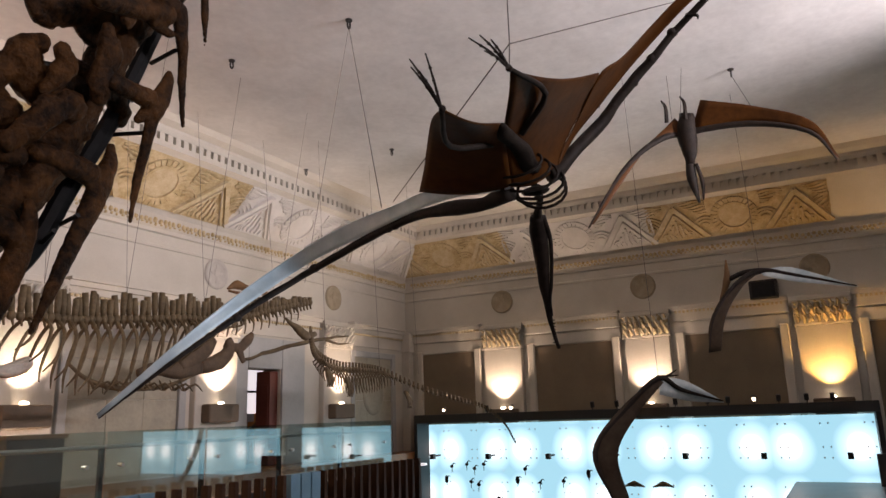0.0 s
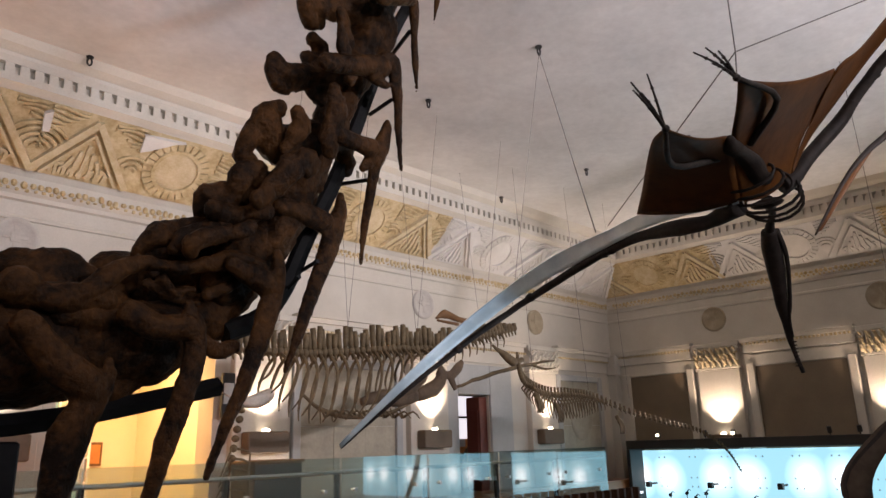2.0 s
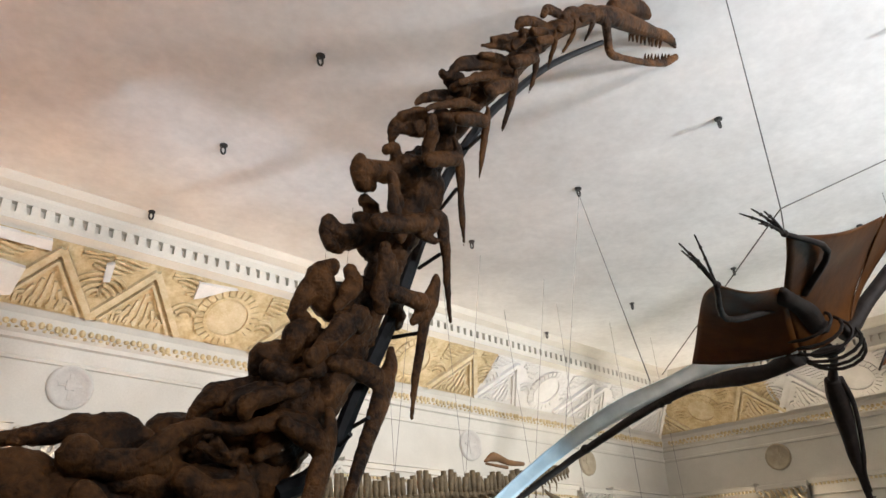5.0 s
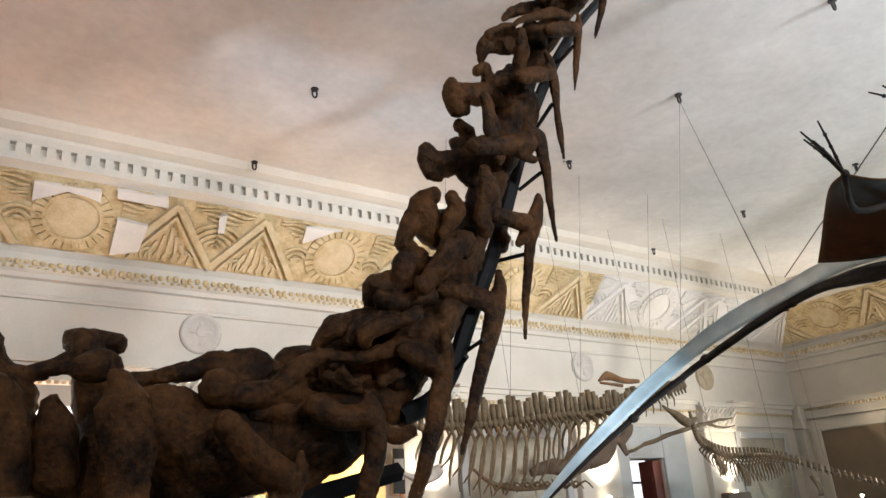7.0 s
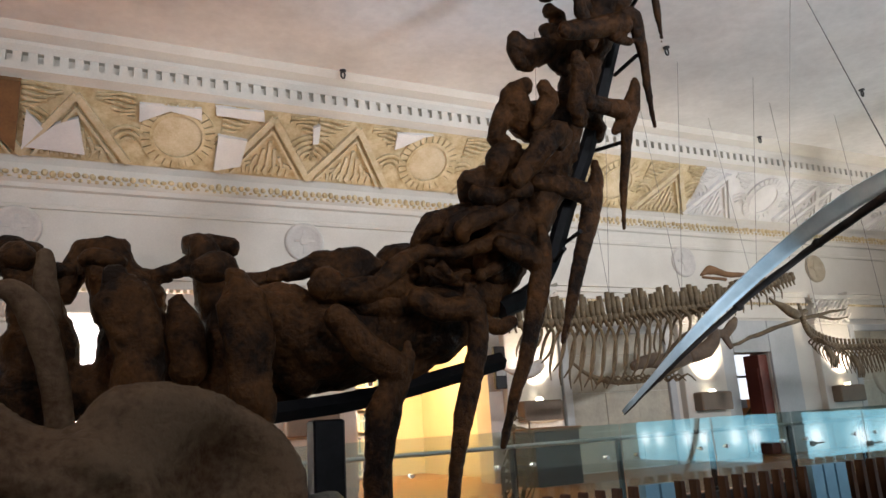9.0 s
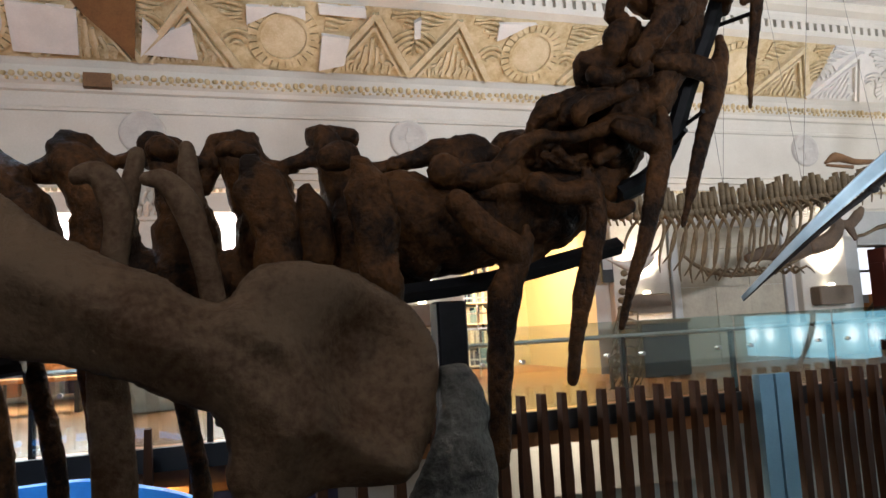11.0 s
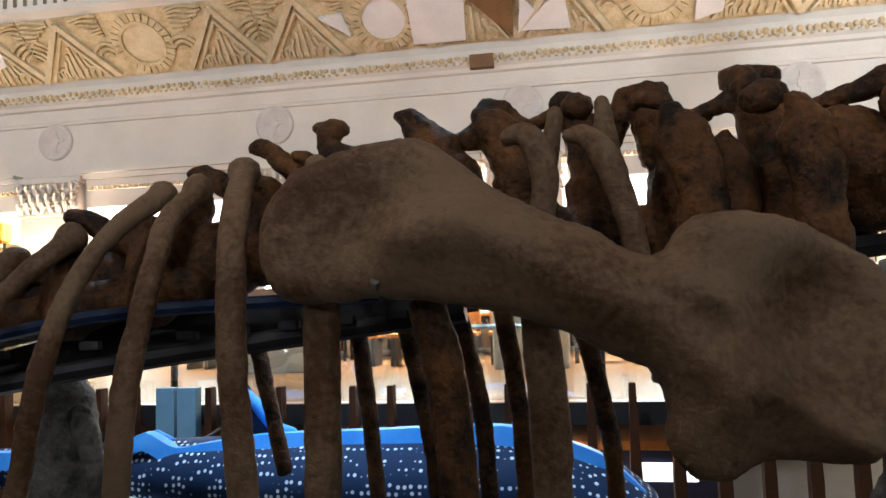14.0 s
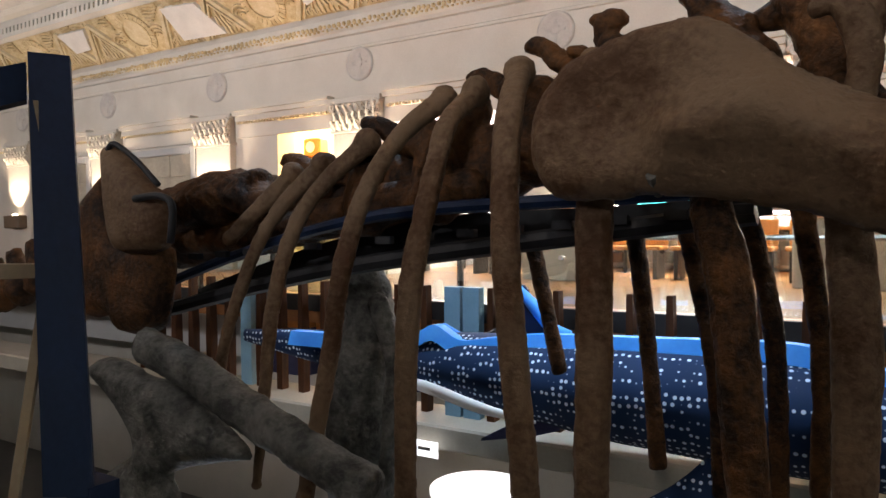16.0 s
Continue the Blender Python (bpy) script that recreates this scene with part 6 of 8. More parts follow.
def scap_bend(u, v):
    ridge = 0.105 * math.exp(-(off_line(u, v, SPINE_LINE) / 0.12) ** 2) + 0.075 * math.exp(-(off_line(u, v, CREST_LINE) / 0.065) ** 2)
    hollow = -0.15 * math.exp(-(((u + 12.98) / 0.2) ** 2 + ((v - 5.52) / 0.22) ** 2)) - 0.05 * math.exp(-(((u + 14.7) / 0.3) ** 2 + ((v - 5.95) / 0.2) ** 2))
    return ridge + hollow + 0.014 * noise.noise(Vector((u * 3, v * 3, 1))) + 0.007 * noise.noise(Vector((u * 9, v * 9, 4)))


s = inflate(Shape(), SCAP_OUT, lambda u, v, h: (u, -7.0 - h - 0.06 * math.cos((u + 13.8) * 1.1), v), 0.085, 0.13, 0.02, scap_bend)
ob = part("shoulder_blade", s, SCAP, sau, "long grey brown shoulder blade with a waisted shaft", True)
sm = ob.modifiers.new("soften", "SMOOTH")
sm.factor, sm.iterations = 0.5, 3
dd = ob.modifiers.new("lumps", "DISPLACE")
dd.texture, dd.strength, dd.mid_level, dd.texture_coords = CLOUDS, 0.03, 0.5, "GLOBAL"
COR_OUT = [(-12.67, 5.41), (-12.54, 5.41), (-12.46, 5.25), (-12.44, 5.08), (-12.44, 4.86), (-12.53, 4.70), (-12.72, 4.66), (-12.86, 4.79), (-12.78, 4.97), (-12.69, 5.17)]


def cor_bend(u, v):
    return -0.09 * math.exp(-(((u + 12.47) / 0.035) ** 2 + ((v - 5.13) / 0.04) ** 2)) + 0.015 * noise.noise(Vector((u * 4, v * 4, 2)))


s = inflate(Shape(), COR_OUT, lambda u, v, h: (u, -7.02 - h, v), 0.09, 0.10, 0.025, cor_bend)
ob = part("coracoid", s, GREYBONE, sau, "grey pitted coracoid plate with a small round hole", True)
sm = ob.modifiers.new("soften", "SMOOTH")
sm.factor, sm.iterations = 0.5, 2
s = Shape()
tube(s, [(-12.85, -7.1, 4.78), (-12.85, -7.1, 4.4), (-12.95, -7.1, 3.4), (-12.9, -7.1, 2.6)], [0.24, 0.2, 0.13, 0.19], 14, 5, 0.7, (0, 1, 0), 0.04)
bone("humerus", s, SCAP, 0.03, 0.03)
s = Shape()
tube(s, [(-12.9, -7.1, 2.55), (-12.7, -7.1, 1.5), (-12.7, -7.1, 0.5), (-12.6, -7.1, 0.05)], [0.15, 0.1, 0.1, 0.16], 12, 4, 1, None, 0.03)
bone("forearm_bone", s, SCAP, 0.03, 0.03)

# ribs of the near side
NEAR_RIBS = [
    ([(-14.57, -6.45, 6.24), (-14.44, -6.70, 5.99), (-14.40, -6.88, 5.55), (-14.33, -6.90, 5.26), (-14.26, -6.90, 4.48), (-14.23, -6.85, 3.94)], [0.06, 0.07, 0.085, 0.09, 0.085, 0.06]),
    ([(-15.01, -6.45, 6.24), (-14.89, -6.70, 5.99), (-14.85, -6.88, 5.56), (-14.85, -6.90, 5.01), (-14.86, -6.90, 4.36), (-14.87, -6.85, 3.84)], [0.06, 0.07, 0.08, 0.085, 0.08, 0.06]),
    ([(-15.43, -6.40, 6.25), (-15.32, -6.70, 6.04), (-15.25, -6.90, 5.73), (-15.19, -7.00, 5.24), (-15.11, -7.00, 4.34), (-15.10, -6.95, 3.84)], [0.075, 0.075, 0.075, 0.07, 0.068, 0.06])]
NEAR_RIBS += [
    ([(-15.68, -6.40, 6.18), (-15.70, -6.65, 5.99), (-15.68, -6.80, 5.75), (-15.69, -6.95, 5.35), (-15.71, -7.00, 4.96), (-15.73, -7.00, 4.03)], [0.07, 0.06, 0.06, 0.065, 0.065, 0.06]),
    ([(-15.88, -6.40, 6.16), (-16.01, -6.60, 5.97), (-16.12, -6.75, 5.69), (-16.18, -6.88, 5.31), (-16.28, -6.90, 4.77), (-16.47, -6.90, 3.98)], [0.07, 0.06, 0.06, 0.06, 0.058, 0.055]),
    ([(-16.39, -6.40, 5.97), (-16.58, -6.55, 5.75), (-16.70, -6.70, 5.47), (-16.78, -6.80, 4.98), (-16.92, -6.80, 4.00)], [0.07, 0.055, 0.055, 0.05, 0.03]),
    ([(-16.73, -6.40, 5.86), (-16.96, -6.52, 5.62), (-17.12, -6.60, 5.34), (-17.28, -6.70, 4.80), (-17.37, -6.70, 4.29)], [0.07, 0.055, 0.05, 0.045, 0.03]),
    ([(-16.93, -6.45, 5.80), (-17.17, -6.52, 5.60), (-17.39, -6.55, 5.42)], [0.07, 0.06, 0.05])]
limbs("rib", SCAP, 0.012, 0.01,
      ([(-14.06, -6.72, 6.26), (-13.99, -6.72, 6.27), (-13.94, -6.72, 6.2), (-13.91, -6.72, 6.07), (-13.93, -6.72, 5.91), (-13.94, -6.72, 5.74), (-13.96, -6.72, 5.53), (-13.95, -6.72, 5.33), (-13.93, -6.72, 5.05), (-13.93, -6.72, 4.77), (-13.94, -6.72, 4.27)], [0.037, 0.052, 0.064, 0.059, 0.054, 0.058, 0.072, 0.081, 0.086, 0.08, 0.07], 0.7),
      ([(-13.86, -6.5, 6.41), (-13.88, -6.5, 6.29), (-13.9, -6.5, 6.17)], [0.034, 0.042, 0.042], 0.8))
limbs("rib", SCAP, 0.012, 0.01,
      ([(-13.8, -6.72, 6.25), (-13.73, -6.72, 6.24), (-13.65, -6.72, 6.14), (-13.6, -6.72, 5.99), (-13.56, -6.72, 5.82), (-13.54, -6.72, 5.65)], [0.034, 0.049, 0.064, 0.054, 0.053, 0.053], 0.7),
      ([(-13.65, -6.5, 6.44), (-13.64, -6.5, 6.32), (-13.62, -6.5, 6.18)], [0.034, 0.047, 0.047], 0.8))
limbs("femur", GREYBONE, 0.02, 0.03,
      ([(-16.78, -6.0, 5.1), (-16.71, -6.0, 4.9), (-16.74, -6.0, 4.61), (-16.79, -6.0, 4.26), (-16.8, -6.0, 3.77), (-16.79, -6.0, 2.68), (-16.81, -6.0, 1.32)], [0.185, 0.169, 0.214, 0.246, 0.224, 0.188, 0.228], 0.9))
# raised strip imitates the light along the femur's right edge
limbs("femur_lit_edge", GREYBONE, 0.014, 0.02,
      ([(-16.49, -6.2, 5.01), (-16.41, -6.2, 4.8), (-16.38, -6.2, 4.5), (-16.41, -6.2, 4.22), (-16.46, -6.2, 3.93)], [0.069, 0.055, 0.055, 0.048, 0.048], 0.8))
limbs("rib", BONE, 0.012, 0.026,
      ([(-13.38, -6.7, 6.32), (-13.35, -6.7, 6.23), (-13.28, -6.7, 6.1), (-13.28, -6.7, 5.97), (-13.28, -6.7, 5.83)], [0.049, 0.103, 0.108, 0.093, 0.097], 0.6))
limbs("rib", BONE, 0.013, 0.02,
      ([(-13.09, -6.3, 6.29), (-13.06, -6.3, 6.16), (-13.04, -6.3, 5.96)], [0.033, 0.083, 0.083], 0.8))
limbs("rib", BONE, 0.012, 0.026,
      ([(-12.9, -6.7, 6.33), (-12.87, -6.7, 6.22), (-12.84, -6.7, 6.07), (-12.84, -6.7, 5.92), (-12.82, -6.7, 5.73)], [0.044, 0.103, 0.112, 0.097, 0.097], 0.6))
for k, (pts, rad) in enumerate(NEAR_RIBS):
    s = tube(Shape(), pts, [0.92 * q for q in rad], 10, 5, 0.72, (0, 1, 0), 0.006)
    blob(s, pts[0], rad[0] * 1.1, 0.02)
    blob(s, pts[-1], rad[-1], 0.0)
    bone("rib", s, SCAP if pts[0][0] < -15.0 else BONE, 0.012, 0.011)
FAR_RIBS = [[(-15.95, -5.70, 5.90), (-15.86, -5.40, 5.45), (-15.64, -5.40, 4.53)], [(-15.31, -5.70, 6.00), (-15.16, -5.40, 5.47), (-15.01, -5.40, 4.02)], [(-14.96, -5.70, 6.00), (-14.85, -5.40, 5.47), (-14.69, -5.40, 4.66), (-14.65, -5.40, 3.92)],
            [(-14.64, -5.70, 6.00), (-14.53, -5.40, 5.56), (-14.38, -5.40, 4.85), (-14.35, -5.40, 3.97)], [(-14.32, -5.70, 6.00), (-14.24, -5.40, 5.53), (-14.15, -5.40, 4.81), (-14.15, -5.40, 4.01)],
            [(-16.20, -5.70, 5.80), (-16.10, -5.45, 5.40), (-15.95, -5.40, 5.21)], [(-13.83, -5.70, 6.00), (-13.78, -5.40, 5.50), (-13.63, -5.40, 4.71), (-13.63, -5.40, 4.02)]]
for pts in FAR_RIBS:
    bone("rib", tube(Shape(), pts, [0.06, 0.06, 0.055, 0.05], 10, 5, 0.75, (0, 1, 0), 0.01), BONE, 0.018, 0.012)

# pelvis, hind legs
s = Shape()
tube(s, [(-17.35, -6.3, 5.7), (-17.9, -6.3, 5.66), (-18.4, -6.3, 5.5)], [0.16, 0.2, 0.18], 10, 4, 1.3, (0, 1, 0), 0.05)
for k in range(4):
    blob(s, (-17.35 - 0.27 * k, -6.3, 5.62), (0.14, 0.2, 0.14), 0.05)
bone("sacrum", s, BONE, 0.03, 0.05)
PEL = [(-18.06, 5.97), (-18.00, 6.02), (-17.80, 5.90), (-17.59, 5.74), (-17.45, 5.67), (-17.43, 5.43), (-17.52, 5.35), (-17.79, 5.33), (-17.95, 5.36), (-18.03, 5.58)]
s = inflate(Shape(), PEL, lambda u, v, h: (u, -6.95 - h, v), 0.12, 0.16, 0.035)
ilium = part("ilium", s, SCAP, sau, "tall brown hip bone with a strapped edge", True)
tube_s = tube(Shape(), [(-17.99, -7.00, 5.97), (-17.91, -7.00, 6.01), (-17.70, -7.00, 5.90), (-17.49, -7.00, 5.74)], 0.018, 8, 5)
tube(tube_s, [(-17.60, -7.08, 5.66), (-17.38, -7.08, 5.67), (-17.26, -7.08, 5.61), (-17.28, -7.08, 5.40)], 0.022, 8, 5)
part("hip_strap", tube_s, STEEL, ilium, "black steel strap round the hip bone", True)
s = inflate(Shape(), [(-18.22, 5.88), (-18.49, 5.70), (-18.63, 5.55), (-18.63, 5.20), (-18.52, 4.89), (-18.23, 4.91), (-18.11, 4.80), (-17.81, 4.82), (-17.68, 4.94), (-17.63, 5.36), (-17.94, 5.40), (-18.10, 5.43), (-18.17, 5.65)], lambda u, v, h: (u, -6.8 - h, v), 0.14, 0.15, 0.04)
part("ischium", s, BONE, sau, "", True)
FLARE = [(-18.27, 4.58), (-18.05, 4.67), (-17.70, 4.60), (-17.33, 4.54), (-16.79, 4.25), (-17.00, 4.17), (-17.45, 4.03), (-17.41, 3.88), (-17.57, 3.68), (-17.99, 3.70), (-18.14, 3.85), (-17.98, 3.99), (-17.80, 4.13), (-17.97, 4.36)]
s = inflate(Shape(), FLARE, lambda u, v, h: (u, -6.95 - h, v), 0.12, 0.14, 0.035, lambda u, v: 0.03 * noise.noise(Vector((u * 3, v * 3, 5))))
ob = part("pubis", s, GREYBONE, sau, "grey flared hip bone lit from below", True)
s = Shape()
tube(s, [(-17.73, -6.95, 4.77), (-17.33, -6.95, 4.67), (-16.77, -6.95, 4.45), (-16.32, -6.95, 4.30), (-15.96, -6.95, 4.17)], [0.11, 0.12, 0.11, 0.13], 12, 5, 0.8, (0, 1, 0), 0.02)
bone("ischium_shaft", s, GREYBONE, 0.025, 0.02)
for sg in (-5.4, -6.9):
    s = Shape()
    tube(s, [(-16.8, sg + 0.3, 2.4), (-16.7, sg, 1.2), (-16.7, sg, 0.1)], [0.22, 0.15, 0.2], 12, 4, 1, None, 0.03)
    bone("shin_bone", s, BONE, 0.035, 0.03)
# a second row of tail
for k in range(8):
    x, z = -18.9 - 0.34 * k, 5.4 - 0.09 * k
    s = blob(Shape(), (x, -6.2, z), (0.16, 0.15, 0.15), 0.03)
    tube(s, [(x, -6.2, z), (x - 0.12, -6.2, z + 0.35)], [0.1, 0.06], 8, 3, 1.3, (1, 0, 0), 0.02)
    bone("caudal_vertebra", s, BONE, 0.03, 0.03)

# steel frame that carries the skeleton
s = Shape()
tube(s, [(-18.3, -6.5, 5.05), (-17.2, -6.5, 5.36), (-16.2, -6.5, 5.55), (-15.0, -6.5, 5.60), (-14.0, -6.45, 5.64), (-12.9, -6.4, 5.72)], 0.035, 8, 4, 1.0)
part("carrier_beam", s, BLUESTEEL, sau, "dark blue steel carrier beam")
s = Shape()
tube(s, [(-18.2, -6.5, 4.9), (-17.2, -6.5, 5.12), (-16.3, -6.5, 5.28), (-15.0, -6.5, 5.44), (-14.3, -6.5, 5.52)], 0.05, 8, 4, 1.0)
part("carrier_beam", s, STEEL, sau)
s = Shape()
for k in range(14):
    x = -17.8 + 0.26 * k
    box(s, x + 0.02, x + 0.12, -6.57, -6.53, 5.28 + 0.07 * (x + 17.8), 5.32 + 0.07 * (x + 17.8))
tagged(part("clip_strip", s, STEEL, sau), kind="stuff")
# dark sheet stands in for the dark gap of bones between the beams
s = Shape()
hi_, lo_ = spline([(-18.3, -6.08, 5.03), (-17.2, -6.08, 5.34), (-16.2, -6.08, 5.53), (-15.0, -6.08, 5.58), (-14.3, -6.08, 5.61)], 4), spline([(-18.3, -6.08, 4.88), (-17.2, -6.08, 5.12), (-16.2, -6.08, 5.30), (-15.0, -6.08, 5.44), (-14.3, -6.08, 5.52)], 4)
n_ = len(hi_)
s.add([p + Vector((0, dy, 0)) for dy in (0.0, 0.03) for e in (hi_, lo_) for p in e], [(k, k + 1, n_ + k + 1, n_ + k) for k in range(n_ - 1)] + [(2 * n_ + k, 3 * n_ + k, 3 * n_ + k + 1, 2 * n_ + k + 1) for k in range(n_ - 1)])
part("dark_gap_sheet", s, STEEL, sau)
s = tube(Shape(), [(-11.38, -6.4, 6.25), (-11.15, -6.4, 6.36), (-11.03, -6.45, 6.55), (-10.94, -6.52, 6.84), (-10.82, -6.62, 7.19), (-10.75, -6.71, 7.48), (-10.68, -6.81, 7.81), (-10.61, -6.94, 8.16), (-10.5, -7.08, 8.48), (-10.36, -7.2, 8.75), (-10.17, -7.3, 8.99), (-9.92, -7.39, 9.27), (-9.63, -7.46, 9.52), (-9.3, -7.53, 9.78)], [0.06, 0.055, 0.04, 0.03, 0.022], 8, 4)
part("neck_rod", s, STEEL, sau)
part("rib_bracket", tube(Shape(), [(-10.78, -6.62, 7.19), (-10.71, -6.83, 7.18)], 0.013, 6, 1), STEEL, sau)
part("rib_bracket", tube(Shape(), [(-10.65, -6.76, 7.65), (-10.67, -6.99, 7.66)], 0.013, 6, 1), STEEL, sau)
part("rib_bracket", tube(Shape(), [(-10.95, -6.47, 6.64), (-10.98, -6.69, 6.66)], 0.013, 6, 1), STEEL, sau)
part("rib_bracket", tube(Shape(), [(-10.57, -6.89, 8.05), (-10.66, -7.15, 8.06)], 0.013, 6, 1), STEEL, sau)
part("rib_bracket", tube(Shape(), [(-10.48, -7.07, 8.47), (-10.59, -7.32, 8.4)], 0.013, 6, 1), STEEL, sau)
part("rib_bracket", tube(Shape(), [(-11.02, -6.44, 6.52), (-11.08, -6.66, 6.56)], 0.013, 6, 1), STEEL, sau)
for x, y in ((-12.38, -6.3), (-16.8, -5.95)):
    s = Shape()
    box(s, x - 0.08, x + 0.08, y - 0.07, y + 0.07, 0.0, 5.7, 0.01)
    part("support_post", s, STEEL, sau)
s = tube(Shape(), [(-12.69, -6.35, 5.74), (-12.14, -6.35, 5.8), (-11.36, -6.35, 5.97)], 0.05, 4, 3)
part("cross_brace", s, STEEL, sau)
for x, y, z in ((-14.55, -7.11, 5.63), (-13.53, -7.10, 5.30)):
    part("mount_bolt", tube(Shape(), [(x, y + 0.08, z - 0.04), (x, y - 0.02, z + 0.02)], 0.02, 8, 1), GREYBONE, sau, "grey steel mounting bolt")

# blue painted steel portal beside the skeleton
po = thing("steel_portal", (-16.6, -8.2, 3.9), "dark blue painted steel portal frame with a wooden edge", "frame")
HEX = [(0, 1, 2, 3), (7, 6, 5, 4), (0, 4, 5, 1), (1, 5, 6, 2), (2, 6, 7, 3), (3, 7, 4, 0)]
part("post", Shape().add([(-16.39, -8.32, 6.10), (-16.37, -8.18, 6.11), (-16.27, -8.18, 4.50), (-16.32, -8.34, 4.54), (-16.48, -8.27, 6.10), (-16.46, -8.12, 6.11), (-16.36, -8.12, 4.50), (-16.41, -8.29, 4.54)], HEX), BLUESTEEL, po)
part("post_foot", box(Shape(), -16.42, -16.27, -8.20, -8.08, 0.0, 4.54), BLUESTEEL, po)
PINE = mat("raw_pine_edge", (0.14, 0.10, 0.055), (0.2, 0.15, 0.09), 0.7, 3, 0.1)
part("wood_edge", tube(Shape(), [(-16.39, -8.30, 5.93), (-16.40, -8.28, 5.20), (-16.31, -8.44, 4.57)], 0.022, 4, 1), PINE, po)
part("lintel", Shape().add([(-16.60, -8.60, 5.96), (-16.42, -8.31, 6.07), (-16.44, -8.30, 5.94), (-16.62, -8.59, 5.82), (-16.69, -8.54, 5.96), (-16.51, -8.26, 6.07), (-16.53, -8.25, 5.94), (-16.71, -8.54, 5.82)], HEX), BLUESTEEL, po)
part("rail", Shape().add([(-16.65, -8.59, 5.36), (-16.45, -8.28, 5.35), (-16.44, -8.28, 5.30), (-16.64, -8.60, 5.30), (-16.71, -8.55, 5.36), (-16.51, -8.24, 5.35), (-16.50, -8.24, 5.30), (-16.70, -8.56, 5.30)], HEX), PINE, po)

# ---- whale shark model ----
sh = thing("whale_shark_model", (-15.3, -4.8, 3.43), "spotted navy whale shark model with light painted blue along its back", "shark model")


def loft(s, stations, y0, seg=20):
    v = []
    for x, zc, w, h in stations:
        v += [(x, y0 + w * math.cos(2 * math.pi * k / seg), zc + h * math.sin(2 * math.pi * k / seg)) for k in range(seg)]
    n = len(stations)
    return s.add(v, [(j * seg + k, j * seg + (k + 1) % seg, (j + 1) * seg + (k + 1) % seg, (j + 1) * seg + k) for j in range(n - 1) for k in range(seg)]
                 + [tuple(range(seg - 1, -1, -1)), tuple((n - 1) * seg + k for k in range(seg))])


ST = [(-19.2, 4.45, 0.03, 0.06), (-18.4, 4.42, 0.10, 0.14), (-17.6, 4.40, 0.18, 0.20), (-16.9, 4.38, 0.28, 0.26), (-16.2, 4.36, 0.38, 0.31), (-15.4, 4.34, 0.46, 0.36), (-14.6, 4.33, 0.50, 0.38), (-14.0, 4.30, 0.50, 0.36), (-13.6, 4.22, 0.46, 0.30), (-13.35, 4.12, 0.40, 0.2), (-13.25, 4.05, 0.3, 0.1)]
part("body", loft(Shape(), ST, -4.8, 28), SHARK, sh, "", True)
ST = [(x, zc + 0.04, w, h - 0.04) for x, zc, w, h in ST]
# strip along the top that carries the painted rim light
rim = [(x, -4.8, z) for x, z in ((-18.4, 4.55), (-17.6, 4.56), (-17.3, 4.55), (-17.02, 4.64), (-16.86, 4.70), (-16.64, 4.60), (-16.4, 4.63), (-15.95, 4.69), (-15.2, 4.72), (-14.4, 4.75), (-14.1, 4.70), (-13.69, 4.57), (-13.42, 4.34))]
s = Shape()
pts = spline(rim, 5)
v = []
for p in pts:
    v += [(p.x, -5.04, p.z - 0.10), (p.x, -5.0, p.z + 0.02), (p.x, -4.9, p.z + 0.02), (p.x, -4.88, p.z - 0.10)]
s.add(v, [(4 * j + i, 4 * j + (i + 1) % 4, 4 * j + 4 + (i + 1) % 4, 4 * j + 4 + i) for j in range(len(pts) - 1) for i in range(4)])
part("rim_light_strip", s, SHARKRIM, sh, "bright blue strip painted as light on the back edge")


def fin(outline, y0, lean, thick=0.03):
    return inflate(Shape(), outline, lambda u, v, h: (u, y0 + lean * (v - outline[0][1]) + h, v), thick, 0.06, 0.03)


part("dorsal_fin", fin([(-16.4, 4.6), (-16.24, 5.0), (-16.16, 5.02), (-16.05, 4.75), (-15.9, 4.62)], -4.8, 0.0), SHARK, sh, "", True)
# fin edge and small fin take the same painted blue light
part("fin_rim_light", tube(Shape(), [(-16.22, -4.83, 5.02), (-16.1, -4.83, 4.9), (-15.95, -4.83, 4.74), (-15.8, -4.84, 4.70)], [0.03, 0.05, 0.05, 0.03], 8, 4), SHARKRIM, sh, "", True)
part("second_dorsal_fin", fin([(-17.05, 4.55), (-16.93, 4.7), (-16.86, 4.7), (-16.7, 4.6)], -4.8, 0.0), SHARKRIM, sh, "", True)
part("pectoral_fin", fin([(-14.75, 4.1), (-15.0, 3.85), (-15.5, 3.5), (-15.35, 3.46), (-14.85, 3.6), (-14.4, 4.0)], -5.1, 0.3), SHARK, sh, "", True)
part("pelvic_fin", fin([(-16.0, 4.15), (-16.35, 3.95), (-16.4, 3.9), (-15.8, 4.05)], -5.0, 0.3), NAVY, sh, "", True)
part("belly_stripe", tube(Shape(), [(-17.6, -5.0, 4.3), (-16.9, -5.09, 4.25), (-16.37, -5.17, 4.17), (-15.9, -5.22, 4.14)], [0.015, 0.05, 0.045, 0.012], 8, 5, 0.5, (0, 1, 0)), WHITE, sh, "white belly stripe", True)
part("hanger", tube(Shape(), [(-16.6, -4.8, 4.6), (-16.6, -4.0, 4.7)], 0.015, 6, 1), STEEL, sh)
part("hanger", tube(Shape(), [(-14.3, -4.8, 4.6), (-14.3, -4.0, 4.7)], 0.015, 6, 1), STEEL, sh)
lb = thing("shark_label", (-17.35, -4.4, 3.5), "small white label board on the ledge", "label")
part("board", box(Shape(), -17.55, -17.2, -4.46, -4.44, 3.46, 3.60, 0.002), LABELWHITE, lb)
